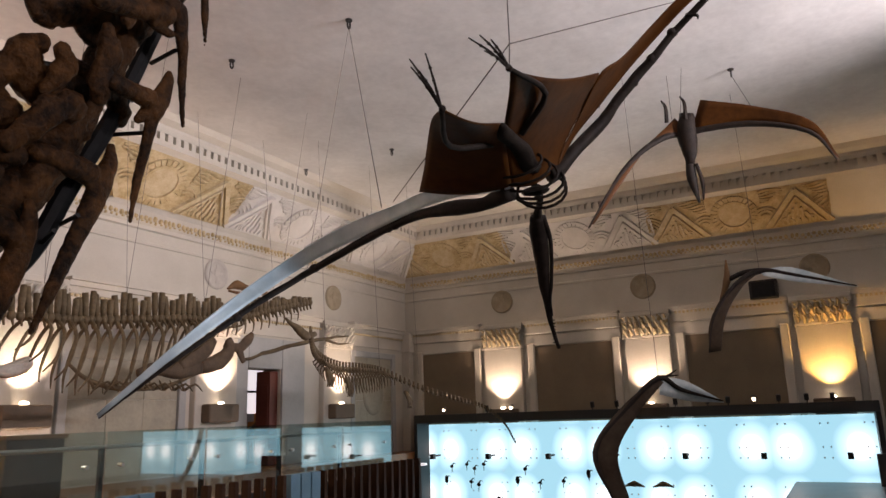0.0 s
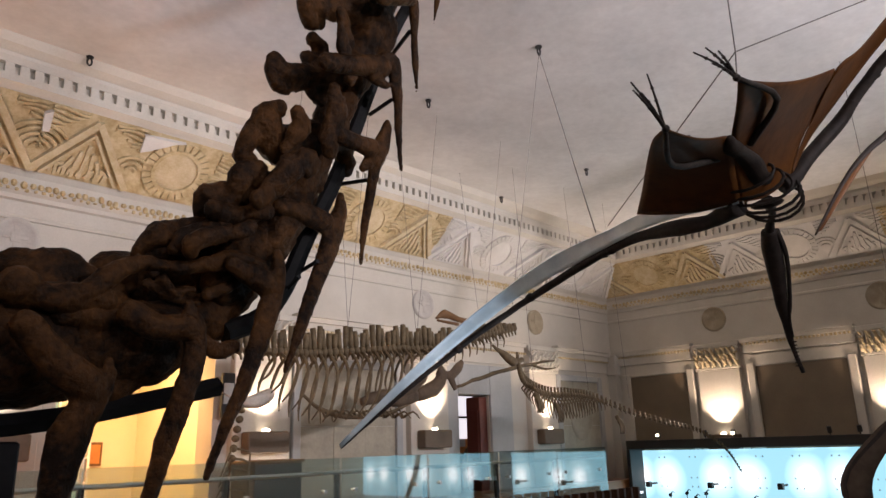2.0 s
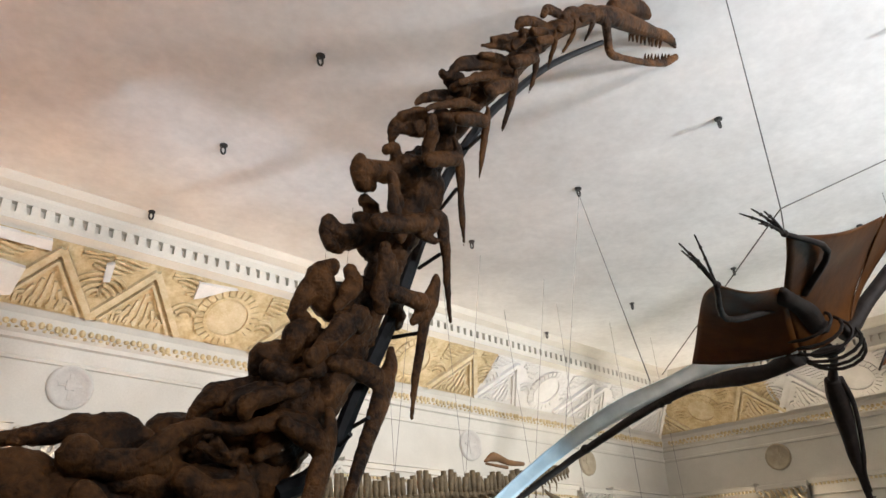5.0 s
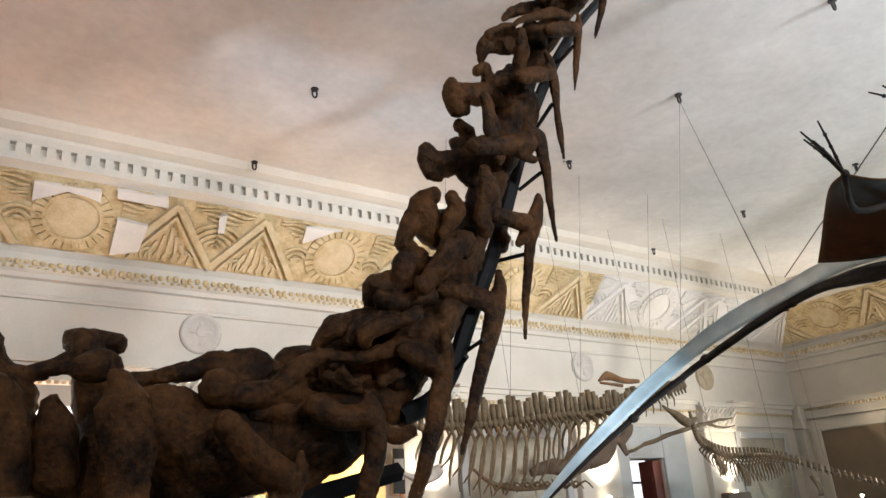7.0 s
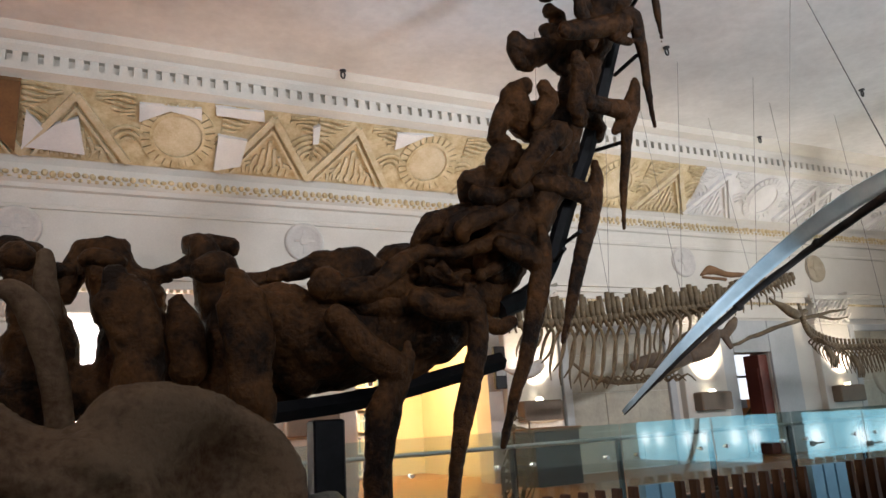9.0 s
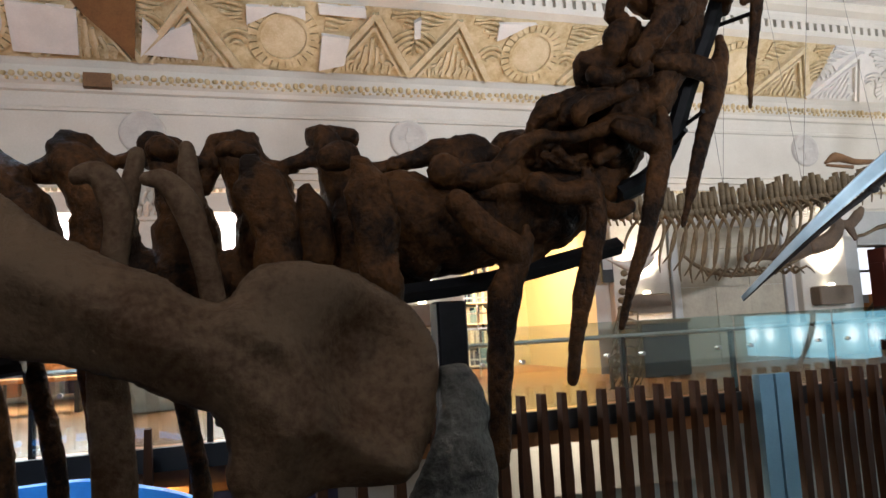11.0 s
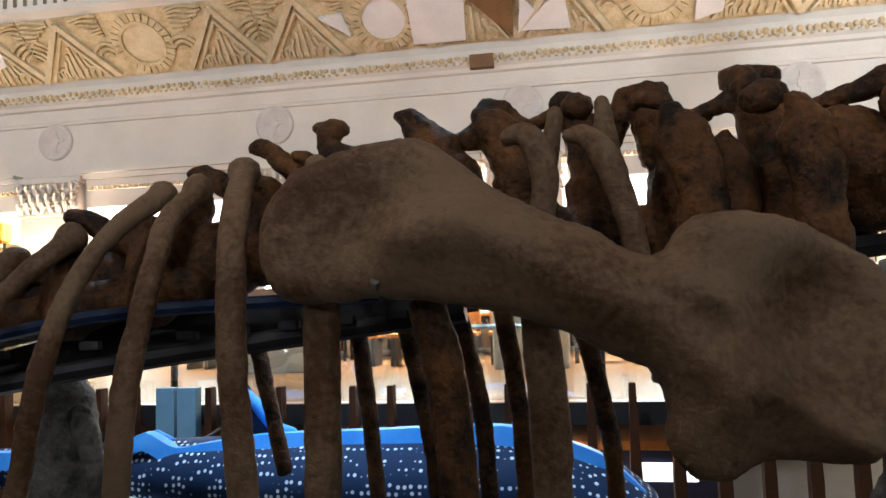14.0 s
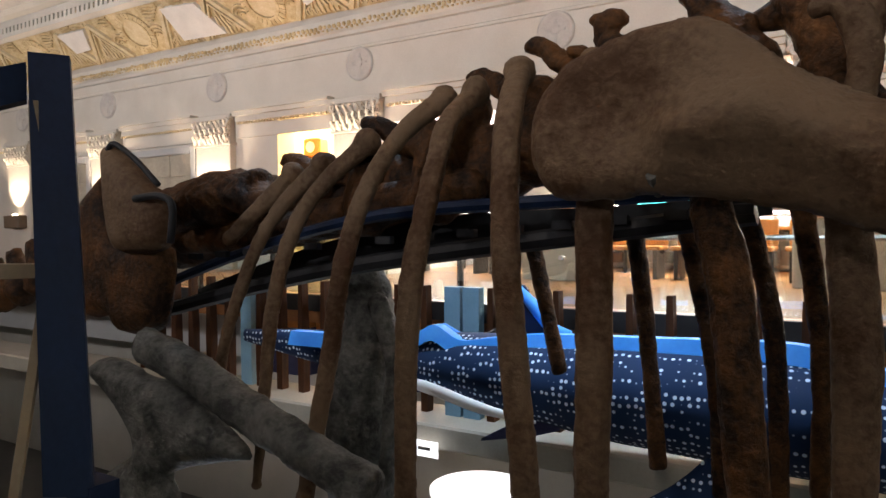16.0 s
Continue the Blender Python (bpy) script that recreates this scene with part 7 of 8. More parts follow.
part("text_bar", box(Shape(), -17.5, -17.42, -4.465, -4.461, 3.52, 3.56), BLACK, lb)
part("text_bar", box(Shape(), -17.4, -17.27, -4.465, -4.461, 3.52, 3.55), GREYWALL, lb)
rg = thing("round_lamp", (-17.6, -4.4, 3.62), "small round silver spotlight on the ledge", "spotlight")
s = Shape()
ring = [(-17.62 + 0.07 * math.cos(a), -4.4, 3.62 + 0.08 * math.sin(a)) for a in [2 * math.pi * k / 16 for k in range(17)]]
part("ring", tube(s, ring, 0.02, 6, 1), CHROME, rg)
# ground floor below
# drum height fits the camera's view; the glowing top imitates a lit table
tb = thing("round_table", (-18.5, -1.4, 0), "round white table raised to fit the camera's view, its top made to glow", "table")
part("tabletop", tube(Shape(), [(-18.5, -1.4, 1.96), (-18.5, -1.4, 2.02)], 0.68, 32, 1), LABELWHITE, tb)
part("drum", tube(Shape(), [(-18.5, -1.4, 0.0), (-18.5, -1.4, 1.958)], 0.62, 28, 1), WHITE, tb)
gb = thing("ground_display", (-19.4, -4.2, 0), "lit map table on the ground floor", "table")
part("top", box(Shape(), -20.3, -18.6, -5.4, -3.6, 0.9, 0.96, 0.01), LABELWHITE, gb)
part("body", box(Shape(), -20.2, -18.7, -5.3, -3.7, 0.0, 0.9), WHITE, gb)
sc = thing("small_skeleton", (-19.5, -4.6, 1.0), "small pale ribbed skeleton on the ground floor table", "skeleton")
s = Shape()
for k in range(16):
    x = -20.0 + 0.085 * k
    ringp = [(x + 0.3, -4.7 + 0.14 * math.cos(a), 1.12 + 0.16 * math.sin(a) + 0.02 * k) for a in [2 * math.pi * j / 10 for j in range(11)]]
    tube(s, ringp, 0.012, 5, 1)
part("ribs", s, FOSSIL, sc)
part("spine", tube(Shape(), [(-19.8, -4.7, 1.26), (-18.3, -4.7, 1.6)], 0.03, 8, 2), FOSSIL, sc)
al = thing("amber_lamp", (-17.9, -4.0, 3.8), "small glowing amber lamp behind the skeleton", "lamp")
part("bulb", box(Shape(), -18.45, -18.35, -4.2, -4.1, 4.0, 4.25, 0.02), AMBERGLOW, al)
part("foot", box(Shape(), -18.5, -18.3, -4.25, -4.05, 3.43, 4.0, 0.01), BLACK, al)

# ---- flying reptiles on wires ----
def wire(points, r=0.004):
    ob = solid("hanging_wire", tube(Shape(), points, r, 5, 1), WIRE, "thin steel hanging wire", "wire", "hanging wires")
    return ob


HOOKS = [(x, y, CEIL) for x in (-10.55, -6.6, -2.52) for y in (-1.24, -3.27, -5.25, -7.22, -9.23)]
for x, y, z in HOOKS:
    h = thing("ceiling_hook", (x, y, z), "small black eye hook screwed into the ceiling", "hook", "ceiling hooks")
    part("plate", tube(Shape(), [(x, y, z), (x, y, z - 0.015)], 0.045, 12, 1), BLACK, h)
    ringp = [(x + 0.028 * math.cos(a), y, z - 0.07 + 0.05 * math.sin(a)) for a in [2 * math.pi * k / 12 for k in range(13)]]
    part("eye", tube(Shape(), ringp, 0.012, 6, 1), BLACK, h)

def hind_leg(hip, knee, ankle, toes):
    s = tube(Shape(), [hip, knee, ankle], [0.018, 0.015, 0.011], 8, 4, 1.0, None, 0.004)
    blob(s, ankle, 0.017, 0.006)
    for t_ in toes:
        a, b = Vector(ankle), Vector(t_)
        tube(s, [a, a.lerp(b, 0.5) + Vector((0, 0, 0.012)), b], [0.007, 0.0055, 0.003], 6, 3)
        for q in (0.3, 0.5, 0.72):
            blob(s, a.lerp(b, q) + Vector((0, 0, 0.008)), 0.008, 0.002, 6)
    part("hind_leg", s, WINGBONE, p1, "", True)


p1 = thing("large_pterosaur_model", (-9.57, -8.67, 6.87), "large flying reptile model with dark brown wing skin and black bones", "pterosaur model")
# the sheen on this wing is put into the skin's colour
part("left_wing_skin", sheet(Shape(), [(-10.3, -6.04, 5.63), (-9.97, -6.26, 5.98), (-9.67, -6.55, 6.31), (-9.5, -6.99, 6.6), (-9.44, -7.41, 6.75), (-9.56, -7.91, 6.82), (-9.65, -8.2, 6.82), (-9.67, -8.4, 6.81), (-9.69, -8.59, 6.8)], [(-10.32, -6.05, 5.65), (-9.99, -6.27, 6.05), (-9.7, -6.57, 6.42), (-9.54, -7.01, 6.71), (-9.47, -7.34, 6.85), (-9.54, -7.74, 6.89), (-9.6, -7.96, 6.91), (-9.71, -8.31, 6.88), (-9.72, -8.61, 6.85)], 40, 6, 0.02), WINGLIT, p1, "wing skin with a pale blue sheen painted into its colour", True)
part("hip_skin", sheet(Shape(), [(-9.74, -8.03, 6.87), (-9.94, -8.18, 6.92), (-10.26, -8.39, 6.94), (-10.52, -8.56, 6.92), (-10.66, -8.69, 6.89)], [(-9.69, -8.6, 6.81), (-9.86, -8.66, 6.88), (-10.03, -8.72, 6.93), (-10.14, -8.75, 6.95), (-10.2, -8.77, 6.97)], 20, 14, -0.03), MEMBRANE, p1, "", True)
part("hip_skin", sheet(Shape(), [(-9.69, -8.6, 6.81), (-9.86, -8.66, 6.88), (-10.03, -8.71, 6.93), (-10.17, -8.78, 6.97), (-10.36, -8.89, 7.02), (-10.52, -8.97, 7.06)], [(-9.49, -8.8, 6.94), (-9.47, -8.85, 7.08), (-9.45, -8.92, 7.21), (-9.47, -9.01, 7.32), (-9.58, -9.1, 7.36), (-9.64, -9.13, 7.38)], 22, 14, -0.04), MEMBRANE, p1, "", True)
part("right_wing_skin", sheet(Shape(), [(-9.49, -8.8, 6.94), (-9.38, -8.88, 7.15), (-9.26, -9.01, 7.36), (-9.25, -9.2, 7.55), (-9.24, -9.39, 7.72), (-9.28, -9.58, 7.84), (-9.33, -9.83, 7.97)], [(-9.47, -8.85, 7.08), (-9.45, -8.94, 7.24), (-9.63, -9.13, 7.38), (-9.46, -9.22, 7.53), (-9.36, -9.37, 7.72), (-9.35, -9.54, 7.86), (-9.37, -9.79, 8.02)], 34, 6, 0.01), MEMBRANE, p1, "", True)
for pts, rad in (([(-9.64, -8.57, 6.8), (-9.6, -8.39, 6.77), (-9.62, -8.23, 6.77), (-9.53, -7.98, 6.8), (-9.46, -7.68, 6.79), (-9.43, -7.02, 6.59), (-9.64, -6.52, 6.28), (-9.96, -6.25, 5.96), (-10.3, -6.04, 5.63)], [0.06, 0.04, 0.05, 0.035, 0.03, 0.024, 0.02, 0.014, 0.008]), ([(-9.49, -8.75, 6.9), (-9.44, -8.8, 6.95), (-9.38, -8.85, 7.04), (-9.22, -8.98, 7.24), (-9.19, -9.08, 7.36), (-9.17, -9.21, 7.51), (-9.18, -9.33, 7.61), (-9.18, -9.47, 7.74), (-9.2, -9.57, 7.81), (-9.27, -9.85, 7.98)], [0.05, 0.045, 0.04, 0.04, 0.03, 0.032, 0.026, 0.022, 0.02, 0.016])):
    s = tube(Shape(), pts, rad, 10, 6, 1.0, None, 0.008)
    for q in pts[1:-2]:
        blob(s, q, (0.036, 0.034, 0.03), 0.02, 8)
    part("wing_bone", s, WINGBONE, p1, "", True)
part("thumb_claw", tube(Shape(), [(-9.45, -7.64, 6.79), (-9.47, -7.62, 6.75), (-9.47, -7.66, 6.74)], [0.014, 0.009, 0.004], 6, 3), WINGBONE, p1)
part("thumb_claw", tube(Shape(), [(-9.24, -9.56, 7.8), (-9.24, -9.62, 7.78), (-9.23, -9.62, 7.76)], [0.014, 0.009, 0.004], 6, 3), WINGBONE, p1)
hind_leg((-10.02, -8.67, 6.94), (-10.36, -8.57, 6.84), (-10.68, -8.7, 6.88), [(-11.01, -8.74, 6.96), (-11.0, -8.74, 6.93), (-10.97, -8.79, 6.99), (-10.97, -8.76, 6.92)])
hind_leg((-9.97, -8.79, 6.99), (-10.17, -9.0, 7.08), (-10.54, -8.97, 7.06), [(-10.92, -8.96, 7.03), (-10.9, -9.0, 7.04), (-10.86, -9.03, 7.03), (-10.86, -9.0, 6.99)])
for k in range(6):
    c = Vector((-9.52, -8.66, 6.88)) + Vector((0.07 * (k - 3), 0.0, -0.012 * (k - 3)))
    w_ = 0.175 - 0.012 * abs(k - 3)
    ringp = [c + Vector((0.05 * math.cos(q + 0.6 * k), w_ * math.sin(q), 0.6 * w_ * math.cos(q))) for q in [2 * math.pi * j / 16 for j in range(17)]]
    part("rib_hoop", tube(Shape(), ringp, 0.009, 6, 1), WINGBONE, p1)
part("breast_bone", blob(Shape(), (-9.5, -8.66, 6.82), (0.06, 0.09, 0.03), 0.03), WINGBONE, p1, "", True)
part("pelvis", tube(Shape(), [(-10.2, -8.77, 6.97), (-10.07, -8.74, 6.96), (-9.91, -8.73, 6.94), (-9.65, -8.69, 6.91)], [0.012, 0.045, 0.04, 0.05], 8, 4, 1.4, (0, 1, 0), 0.03), WINGBONE, p1, "", True)
part("neck", tube(Shape(), [(-9.48, -8.66, 6.85), (-9.33, -8.63, 6.81), (-9.27, -8.6, 6.79), (-9.18, -8.55, 6.76)], [0.035, 0.022, 0.02, 0.032], 8, 4, 1.0, None, 0.012), WINGBONE, p1, "", True)
s = tube(Shape(), [(-9.19, -8.55, 6.76), (-9.11, -8.52, 6.69), (-8.99, -8.49, 6.57), (-8.85, -8.44, 6.41), (-8.72, -8.41, 6.26), (-8.63, -8.4, 6.12), (-8.56, -8.41, 6.0)], [0.045, 0.055, 0.05, 0.036, 0.024, 0.013, 0.012], 8, 4, 0.7, None, 0.006)
for k in range(8):
    a, b = Vector((-8.67, -8.42, 6.18)), Vector((-8.59, -8.4, 6.04))
    blob(s, a.lerp(b, k / 7), (0.006, 0.022, 0.005), 0, 6)
part("skull", s, WINGBONE, p1, "long toothed skull hanging down", True)
part("lower_jaw", tube(Shape(), [(-9.17, -8.58, 6.76), (-9.03, -8.57, 6.63), (-8.84, -8.49, 6.41), (-8.76, -8.44, 6.31), (-8.68, -8.42, 6.21)], [0.02, 0.013, 0.012, 0.014, 0.01], 8, 4), WINGBONE, p1, "", True)
wire([(-6.6, -5.25, CEIL - 0.1), (-9.49, -7.6, 6.91)])
wire([(-10.54, -8.97, 7.06), (-10.57, -8.99, 7.16)], 0.003)
wire([(-10.57, -8.99, 7.16), (-10.51, -8.98, 10.45)], 0.003)
wire([(-10.57, -8.99, 7.16), (-9.35, -9.51, 7.84)], 0.003)
wire([(-10.57, -8.99, 7.16), (-9.52, -7.71, 6.92)], 0.003)
wire([(-6.6, -5.25, CEIL - 0.1), (-6.42, -4.45, 7.22)], 0.003)

p2 = thing("pterosaur_model", (-3.05, -8.59, 9.37), "flying reptile model with drooping grey brown wings", "pterosaur model", "smaller flying reptiles")
c2 = (-3.05, -8.59, 9.41)
part("left_wing_skin", sheet(Shape(), [(-3.95, -7.32, 8.00), (-3.64, -7.77, 8.81), (-3.31, -8.20, 9.29), c2], [(-3.92, -7.39, 8.05), (-3.47, -8.00, 9.04), (-3.21, -8.32, 9.47), (-3.13, -8.46, 9.63)], 18, 4, 0.02), MEMBRANE, p2, "", True)
part("right_wing_skin", sheet(Shape(), [(-3.03, -8.65, 9.37), (-3.10, -9.41, 9.36), (-3.24, -10.12, 9.03), (-3.30, -10.39, 8.56)], [(-3.16, -8.84, 9.81), (-3.17, -9.51, 9.55), (-3.25, -10.16, 9.16), (-3.30, -10.41, 8.58)], 18, 4, 0.02), MEMBRANE, p2, "", True)
part("body", tube(Shape(), [(-3.11, -8.62, 9.67), c2, (-2.96, -8.59, 9.17), (-2.90, -8.59, 8.97)], [0.09, 0.15, 0.1, 0.06], 10, 4, 1.0, None, 0.03), WINGBONE, p2, "", True)
part("skull", tube(Shape(), [(-2.91, -8.57, 9.02), (-2.84, -8.56, 8.77), (-2.73, -8.61, 8.43)], [0.06, 0.07, 0.015], 8, 4, 1.0, None, 0.01), WINGBONE, p2, "", True)
part("lower_jaw", tube(Shape(), [(-2.91, -8.65, 8.97), (-2.80, -8.69, 8.72), (-2.73, -8.67, 8.47)], [0.03, 0.03, 0.01], 8, 4), WINGBONE, p2, "", True)
for q in (-8.36, -8.62):
    part("hind_foot", tube(Shape(), [(-3.22, q, 9.55), (-3.3, q - 0.02, 9.75), (-3.32, q + 0.03, 9.86)], [0.03, 0.025, 0.01], 6, 3), WINGBONE, p2)
part("wing_bone", tube(Shape(), [(-3.95, -7.32, 8.00), (-3.64, -7.77, 8.81), (-3.31, -8.20, 9.27), c2, (-3.10, -9.41, 9.34), (-3.24, -10.12, 9.02), (-3.30, -10.39, 8.56)], [0.012, 0.03, 0.045, 0.05, 0.045, 0.03, 0.012], 8, 4), WINGBONE, p2, "", True)
for q in (-0.05, 0.07):
    wire([(-3.2, -8.5 + q, 9.6), (-2.9 + q, -8.5 + q * 2, CEIL)])
wire([(-2.52, -9.23, CEIL - 0.1), (-3.10, -9.51, 9.48)])
p3 = thing("pterosaur_model", (-1.49, -9.21, 7.47), "flying reptile model with light painted pale blue on one wing", "pterosaur model", "smaller flying reptiles")
part("left_wing_skin", sheet(Shape(), [(-2.40, -8.46, 6.33), (-2.19, -8.49, 6.80), (-1.81, -8.77, 7.32), (-1.46, -9.18, 7.55)], [(-2.39, -8.62, 6.35), (-2.13, -8.71, 6.86), (-1.75, -8.94, 7.31), (-1.46, -9.22, 7.59)], 16, 3, 0.0), WINGBROWN, p3, "", True)
part("right_wing_skin", sheet(Shape(), [(-1.46, -9.18, 7.57), (-1.39, -9.61, 7.59), (-1.77, -10.42, 7.16)], [(-1.49, -9.23, 7.49), (-1.48, -9.66, 7.35), (-1.78, -10.44, 7.14)], 14, 3, 0.0), WINGLIT, p3, "", True)
part("wing_bone", tube(Shape(), [(-2.40, -8.46, 6.33), (-2.13, -8.55, 6.86), (-1.75, -8.84, 7.35), (-1.46, -9.18, 7.57), (-1.42, -9.61, 7.47), (-1.77, -10.42, 7.16)], [0.01, 0.025, 0.035, 0.05, 0.03, 0.01], 8, 4), WINGBONE, p3, "", True)
part("skull", tube(Shape(), [(-1.54, -8.73, 7.79), (-1.50, -8.70, 7.46), (-1.47, -8.57, 7.18)], [0.012, 0.06, 0.015], 8, 4), RAWWOOD, p3, "reddish crested skull", True)
part("neck", tube(Shape(), [(-1.46, -9.18, 7.57), (-1.47, -8.95, 7.57), (-1.50, -8.72, 7.48)], [0.05, 0.04, 0.04], 8, 4), WINGBONE, p3, "", True)
wire([(-1.46, -9.18, 7.57), (-1.6, -9.1, CEIL)])
p4 = thing("pterosaur_model", (-3.20, -7.93, 5.94), "flying reptile model with a long grey curved wing", "pterosaur model", "smaller flying reptiles")
part("left_wing_skin", sheet(Shape(), [(-4.09, -7.43, 4.42), (-3.97, -7.14, 5.06), (-3.55, -7.45, 5.61), (-3.20, -7.87, 5.99)], [(-4.00, -7.60, 4.42), (-3.80, -7.42, 5.02), (-3.45, -7.63, 5.51), (-3.18, -7.95, 5.92)], 18, 3, 0.0), WINGBROWN, p4, "", True)
part("right_wing_skin", sheet(Shape(), [(-3.20, -7.89, 5.98), (-2.94, -8.18, 5.94), (-2.76, -8.62, 5.65)], [(-3.20, -7.89, 5.76), (-2.89, -8.23, 5.66), (-2.76, -8.63, 5.63)], 12, 3, 0.0), WINGLIT, p4, "", True)
part("wing_bone", tube(Shape(), [(-4.09, -7.43, 4.42), (-3.93, -7.17, 5.06), (-3.50, -7.49, 5.58), (-3.20, -7.89, 5.98), (-3.00, -8.13, 5.82), (-2.76, -8.62, 5.65)], [0.01, 0.03, 0.035, 0.04, 0.03, 0.01], 8, 4), WINGBONE, p4, "", True)
for e in ((-3.06, -8.11, 6.08), (-3.06, -8.13, 6.01)):
    part("claw", tube(Shape(), [(-3.20, -7.89, 5.98), (-3.14, -7.99, 6.00), e], [0.025, 0.018, 0.006], 6, 3), WINGBONE, p4)
wire([(-3.20, -7.89, 5.98), (-3.3, -7.8, CEIL)])

# ---- marine reptile skeletons before the long wall ----
pa = thing("marine_reptile_skeleton", (-6.06, -2.20, 6.94), "tan marine reptile skeleton with tall spines hung on wires", "fossil skeleton")
line = spline([(-9.45, -2.20, 6.79), (-8.36, -2.20, 6.81), (-7.51, -2.20, 6.86), (-6.46, -2.20, 6.99), (-5.46, -2.20, 7.07), (-4.50, -2.20, 7.31), (-3.56, -2.20, 7.55)], 11)
for k, p in enumerate(line):
    if k % 1 == 0:
        u = k / (len(line) - 1)
        hh = 0.34 if u < 0.62 else 0.34 - 0.62 * (u - 0.62)
        s = blob(Shape(), p, (0.05, 0.055, 0.06), 0.01, 8)
        tube(s, [p, p + Vector((-0.02 + 0.03 * math.sin(k * 2.3), 0, hh * (0.86 + 0.16 * math.sin(k * 5.1)))), ], [0.034, 0.046, 0.042], 6, 2, 0.9, (1, 0, 0), 0.006)
        tube(s, [p, p + Vector((0.02, -0.02, -0.12))], [0.025, 0.012], 6, 2)
        part("vertebra", s, FOSSIL, pa, "", True)
        if 0.14 < u < 0.72 and k % 2 == 0:
            ln = 0.75 * math.sin(math.pi * min(1, (u - 0.1) / 0.55)) + 0.18
            for sg in (-1, 1):
                part("rib", tube(Shape(), [p, p + Vector((-0.03, sg * 0.22, -0.3 * ln)), p + Vector((-0.12, sg * 0.25, -0.75 * ln)), p + Vector((-0.2, sg * 0.14, -ln))], [0.022, 0.022, 0.018, 0.008], 6, 3), FOSSIL, pa)
        if 0.4 < u < 0.95 and k % 2 == 1:
            part("rib", tube(Shape(), [p, p + Vector((0.02, -0.1, -0.12)), p + Vector((-0.02, -0.12, -0.26))], [0.02, 0.016, 0.008], 6, 2), FOSSIL, pa)
s = tube(Shape(), [(-7.96, -2.25, 6.30), (-7.70, -2.25, 6.13), (-7.26, -2.25, 6.03), (-6.56, -2.25, 6.07), (-6.06, -2.25, 6.24)], [0.02, 0.03, 0.035, 0.03, 0.02], 6, 4)
for k in range(9):
    x = -7.6 + 0.17 * k
    tube(s, [(x, -2.25, 6.02), (x - 0.12, -2.3, 6.14)], [0.02, 0.008], 6, 1)
    tube(s, [(x, -2.25, 6.02), (x + 0.1, -2.35, 6.1), (x + 0.18, -2.4, 6.0)], [0.02, 0.015, 0.008], 6, 2)
part("belly_ribs", s, FOSSIL, pa, "", True)
s = Shape()
for pts, rad, wide in (
        ([(-7.0, -2.25, 6.22), (-6.68, -2.25, 6.3), (-6.33, -2.25, 6.28), (-5.96, -2.25, 6.34)], [0.061, 0.102, 0.12, 0.099], 1.0),
        ([(-6.33, -2.25, 6.3), (-6.05, -2.25, 6.5), (-5.84, -2.25, 6.63), (-5.73, -2.25, 6.74)], [0.112, 0.131, 0.108, 0.059], 1.0),
        ([(-5.96, -2.25, 6.34), (-5.65, -2.25, 6.43), (-5.43, -2.25, 6.62), (-5.48, -2.25, 6.77)], [0.099, 0.118, 0.103, 0.069], 1.0),
        ([(-5.52, -2.25, 6.68), (-5.25, -2.25, 6.66), (-5.05, -2.25, 6.79), (-4.97, -2.25, 6.89)], [0.077, 0.069, 0.088, 0.044], 1.0),
        ([(-5.25, -2.25, 6.66), (-5.14, -2.25, 6.44)], [0.069, 0.043], 1.0)):
    tube(s, pts, rad, 10, 5, 0.5, (0, 1, 0), 0.02)
part("pelvic_girdle", s, mat("dark_fossil", (0.05, 0.03, 0.018), (0.12, 0.075, 0.04), 0.7, 6, 0.4), pa, "dark brown hip plates", True)
s = tube(Shape(), [(-5.06, -2.20, 6.49), (-4.55, -2.20, 6.64), (-3.85, -2.20, 6.81), (-3.15, -2.20, 6.95), (-2.44, -2.20, 7.06)], [0.02, 0.03, 0.035, 0.03, 0.015], 6, 4, 1.0, None, 0.02)
tube(s, [(-3.15, -2.20, 6.95), (-2.74, -2.20, 6.89), (-2.39, -2.20, 6.93)], [0.03, 0.02, 0.008], 6, 3)
part("tail_paddle", s, FOSSIL, pa, "", True)
s = tube(Shape(), [(-5.16, -1.90, 7.61), (-4.96, -1.90, 7.69), (-4.66, -1.90, 7.63), (-4.26, -1.90, 7.64)], [0.02, 0.07, 0.05, 0.035], 8, 4, 1, None, 0.02)
tube(s, [(-5.14, -1.90, 7.57), (-4.66, -1.90, 7.55)], [0.02, 0.03], 6, 1)
part("skull", s, RAWWOOD, pa, "reddish brown small skull", True)
for x in (-8.3, -7.2, -5.9, -4.4):
    wire([(x, -2.2, 7.2), (x - 0.25, -3.0, CEIL)], 0.003)
    wire([(x, -2.2, 7.2), (x + 0.25, -1.6, CEIL)], 0.003)

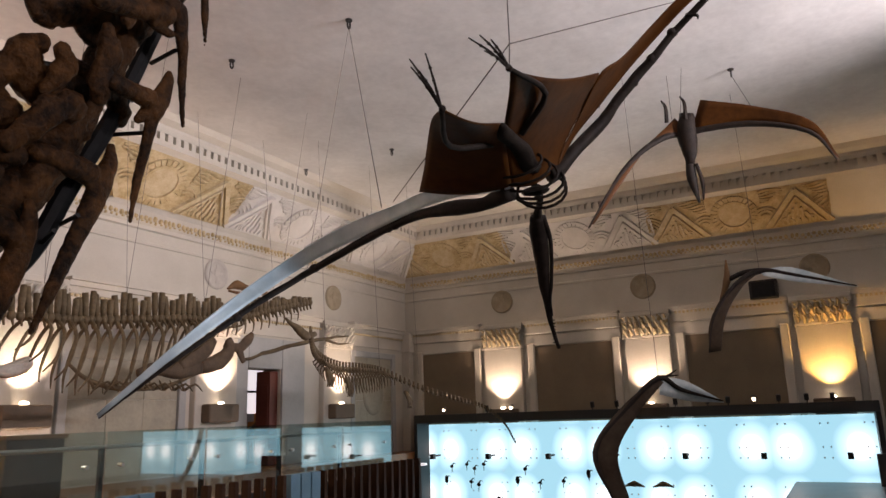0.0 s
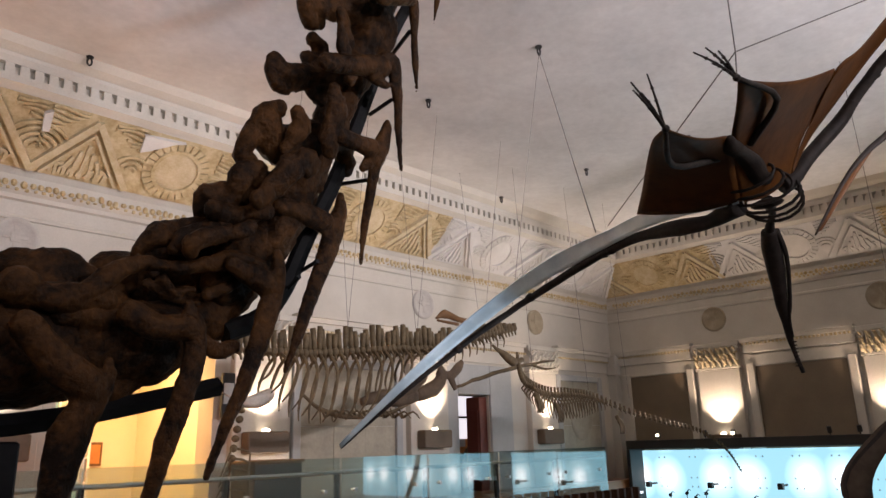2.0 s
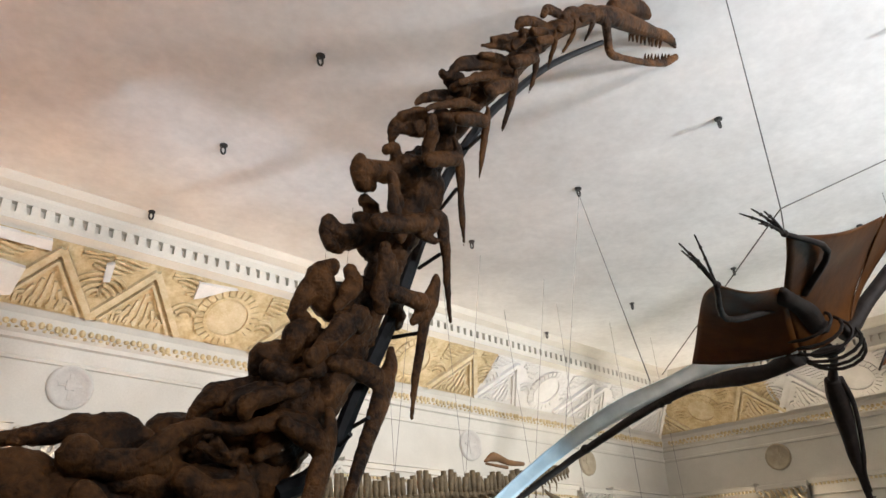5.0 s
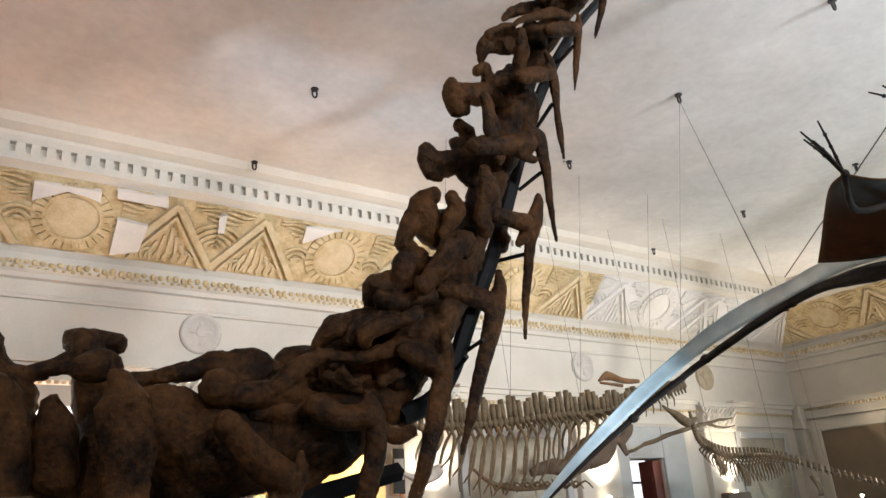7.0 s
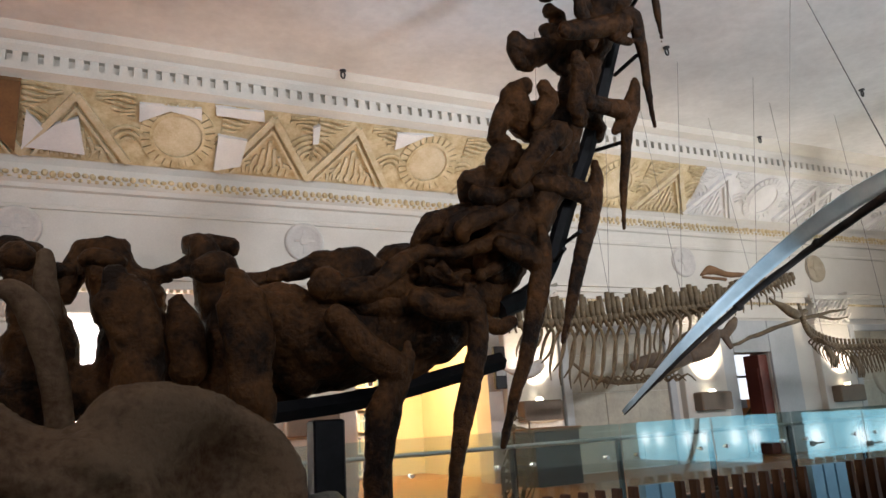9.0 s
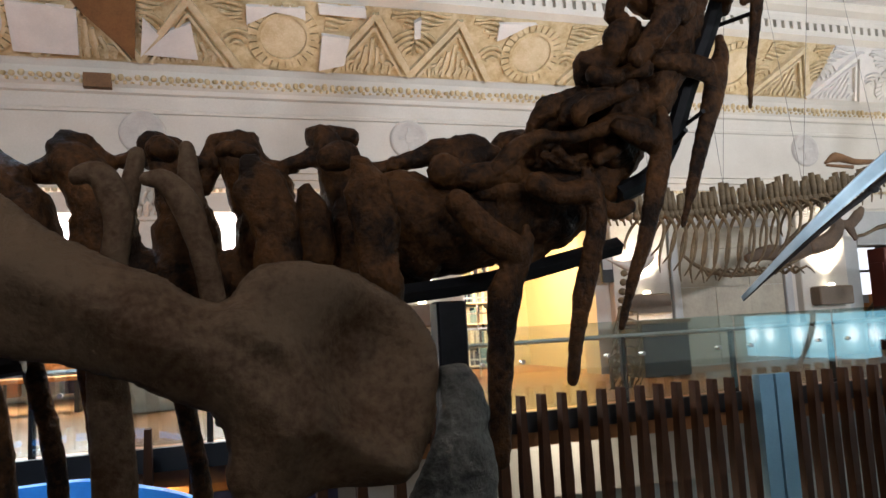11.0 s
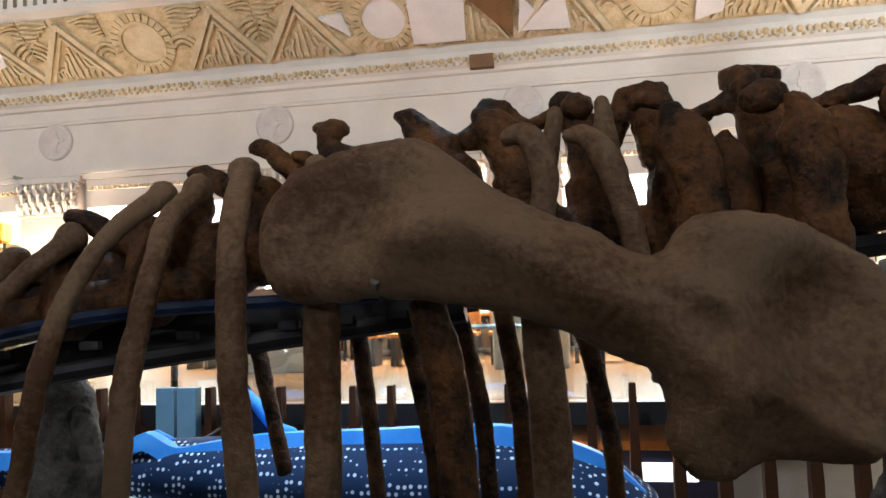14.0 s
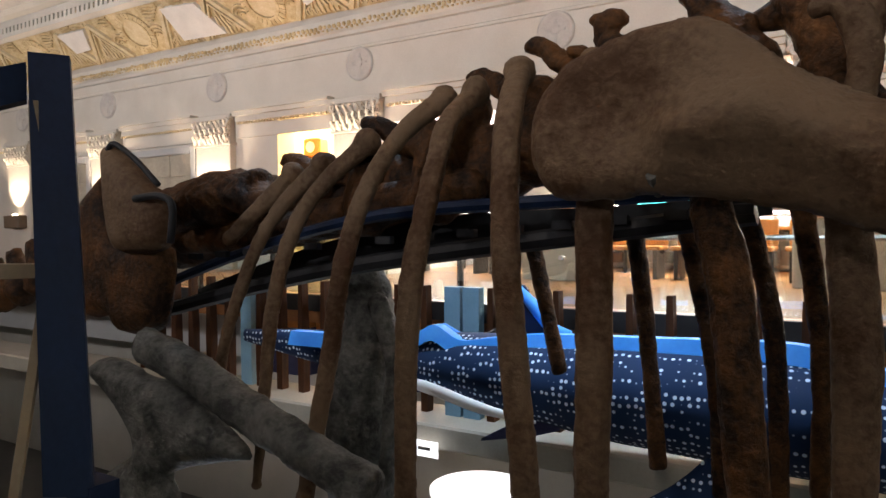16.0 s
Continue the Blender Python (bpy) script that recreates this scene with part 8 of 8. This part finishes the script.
pb = thing("small_marine_reptile_skeleton", (-1, -2.6, 6.2), "small tan long-tailed marine reptile skeleton on wires", "fossil skeleton")
line = spline([(-4.02, -2.60, 6.91), (-3.86, -2.60, 6.58), (-3.31, -2.60, 6.42), (-2.56, -2.60, 6.42), (-1.85, -2.60, 6.38), (-0.63, -2.60, 6.14), (0.64, -2.75, 5.92), (1.44, -3.00, 5.75), (1.86, -3.30, 5.40), (2.03, -3.50, 4.95)], 8)
for k, p in enumerate(line):
    u = k / (len(line) - 1)
    r = 0.045 * (1 - 0.75 * max(0, u - 0.3))
    s = blob(Shape(), p, (r, r, r), 0.006, 6)
    tube(s, [p, p + Vector((0.0, 0, 0.15 * (1 - 0.8 * u)))], [0.02, 0.022], 6, 1)
    tube(s, [p, p + Vector((0.03, 0, -0.1 * (1 - 0.6 * u)))], [0.014, 0.008], 6, 1)
    part("vertebra", s, FOSSIL, pb, "", True)
    if 8 < k < 34:
        ln = 0.42 * math.sin(math.pi * (k - 6) / 32)
        for sg in (-1, 1):
            part("rib", tube(Shape(), [p, p + Vector((0.02, sg * 0.12, -0.4 * ln)), p + Vector((0.06, sg * 0.1, -ln))], [0.014, 0.014, 0.006], 5, 2), FOSSIL, pb)
s = tube(Shape(), [(-4.6, -2.6, 7.12), (-4.35, -2.6, 7.0), (-4.15, -2.6, 6.9), (-3.9, -2.6, 6.95)], [0.02, 0.06, 0.08, 0.04], 8, 4, 1, None, 0.03)
part("skull", s, FOSSIL, pb, "", True)
for x, z in ((-3.75, 6.3), (-3.2, 6.15), (-1.3, 5.95)):
    s = Shape()
    for q in range(4):
        tube(s, [(x, -2.7, z + 0.1), (x - 0.04 + 0.04 * q, -2.8, z - 0.08), (x + 0.04 * q - 0.1, -2.82, z - 0.22)], [0.035, 0.022, 0.008], 6, 2)
    part("paddle", s, FOSSIL, pb, "", True)
for x in (-3.6, -2.0, -0.6):
    wire([(x, -2.6, 6.4), (x, -2.4, CEIL)], 0.003)

# standing horned skeleton on the gallery
pv = thing("standing_skeleton", (-8.7, -2.2, FLOOR), "pale horned skull on a dark standing skeleton", "skeleton")
s = inflate(Shape(), [(-9.06, 6.3), (-8.8, 6.24), (-8.62, 6.28), (-8.4, 6.36), (-8.34, 6.26), (-8.5, 6.14), (-8.7, 6.12), (-8.85, 6.18)], lambda u, v, h: (u, -2.2 - h, v), 0.05, 0.06, 0.025)
part("skull", s, HORN, pv, "pale skull", True)
s = Shape()
for k in range(12):
    z = 6.1 - 0.11 * k
    blob(s, (-8.78 - 0.02 * k, -2.2, z), (0.05, 0.05, 0.045), 0.012, 8)
    if k > 3:
        for sg in (-1, 1):
            tube(s, [(-8.8 - 0.02 * k, -2.2, z), (-8.8 + sg * 0.13, -2.25, z - 0.05), (-8.82 + sg * 0.16 - 0.02 * k, -2.3, z - 0.3)], [0.016, 0.014, 0.006], 5, 2)
part("spine", s, FOSSIL, pv, "", True)
for sg in (-0.1, 0.12):
    part("leg", tube(Shape(), [(-8.95 + sg, -2.2, 5.1), (-8.95 + sg * 1.4, -2.25, 4.95), (-8.95 + sg, -2.2, FLOOR)], [0.03, 0.025, 0.03], 6, 3), FOSSIL, pv)
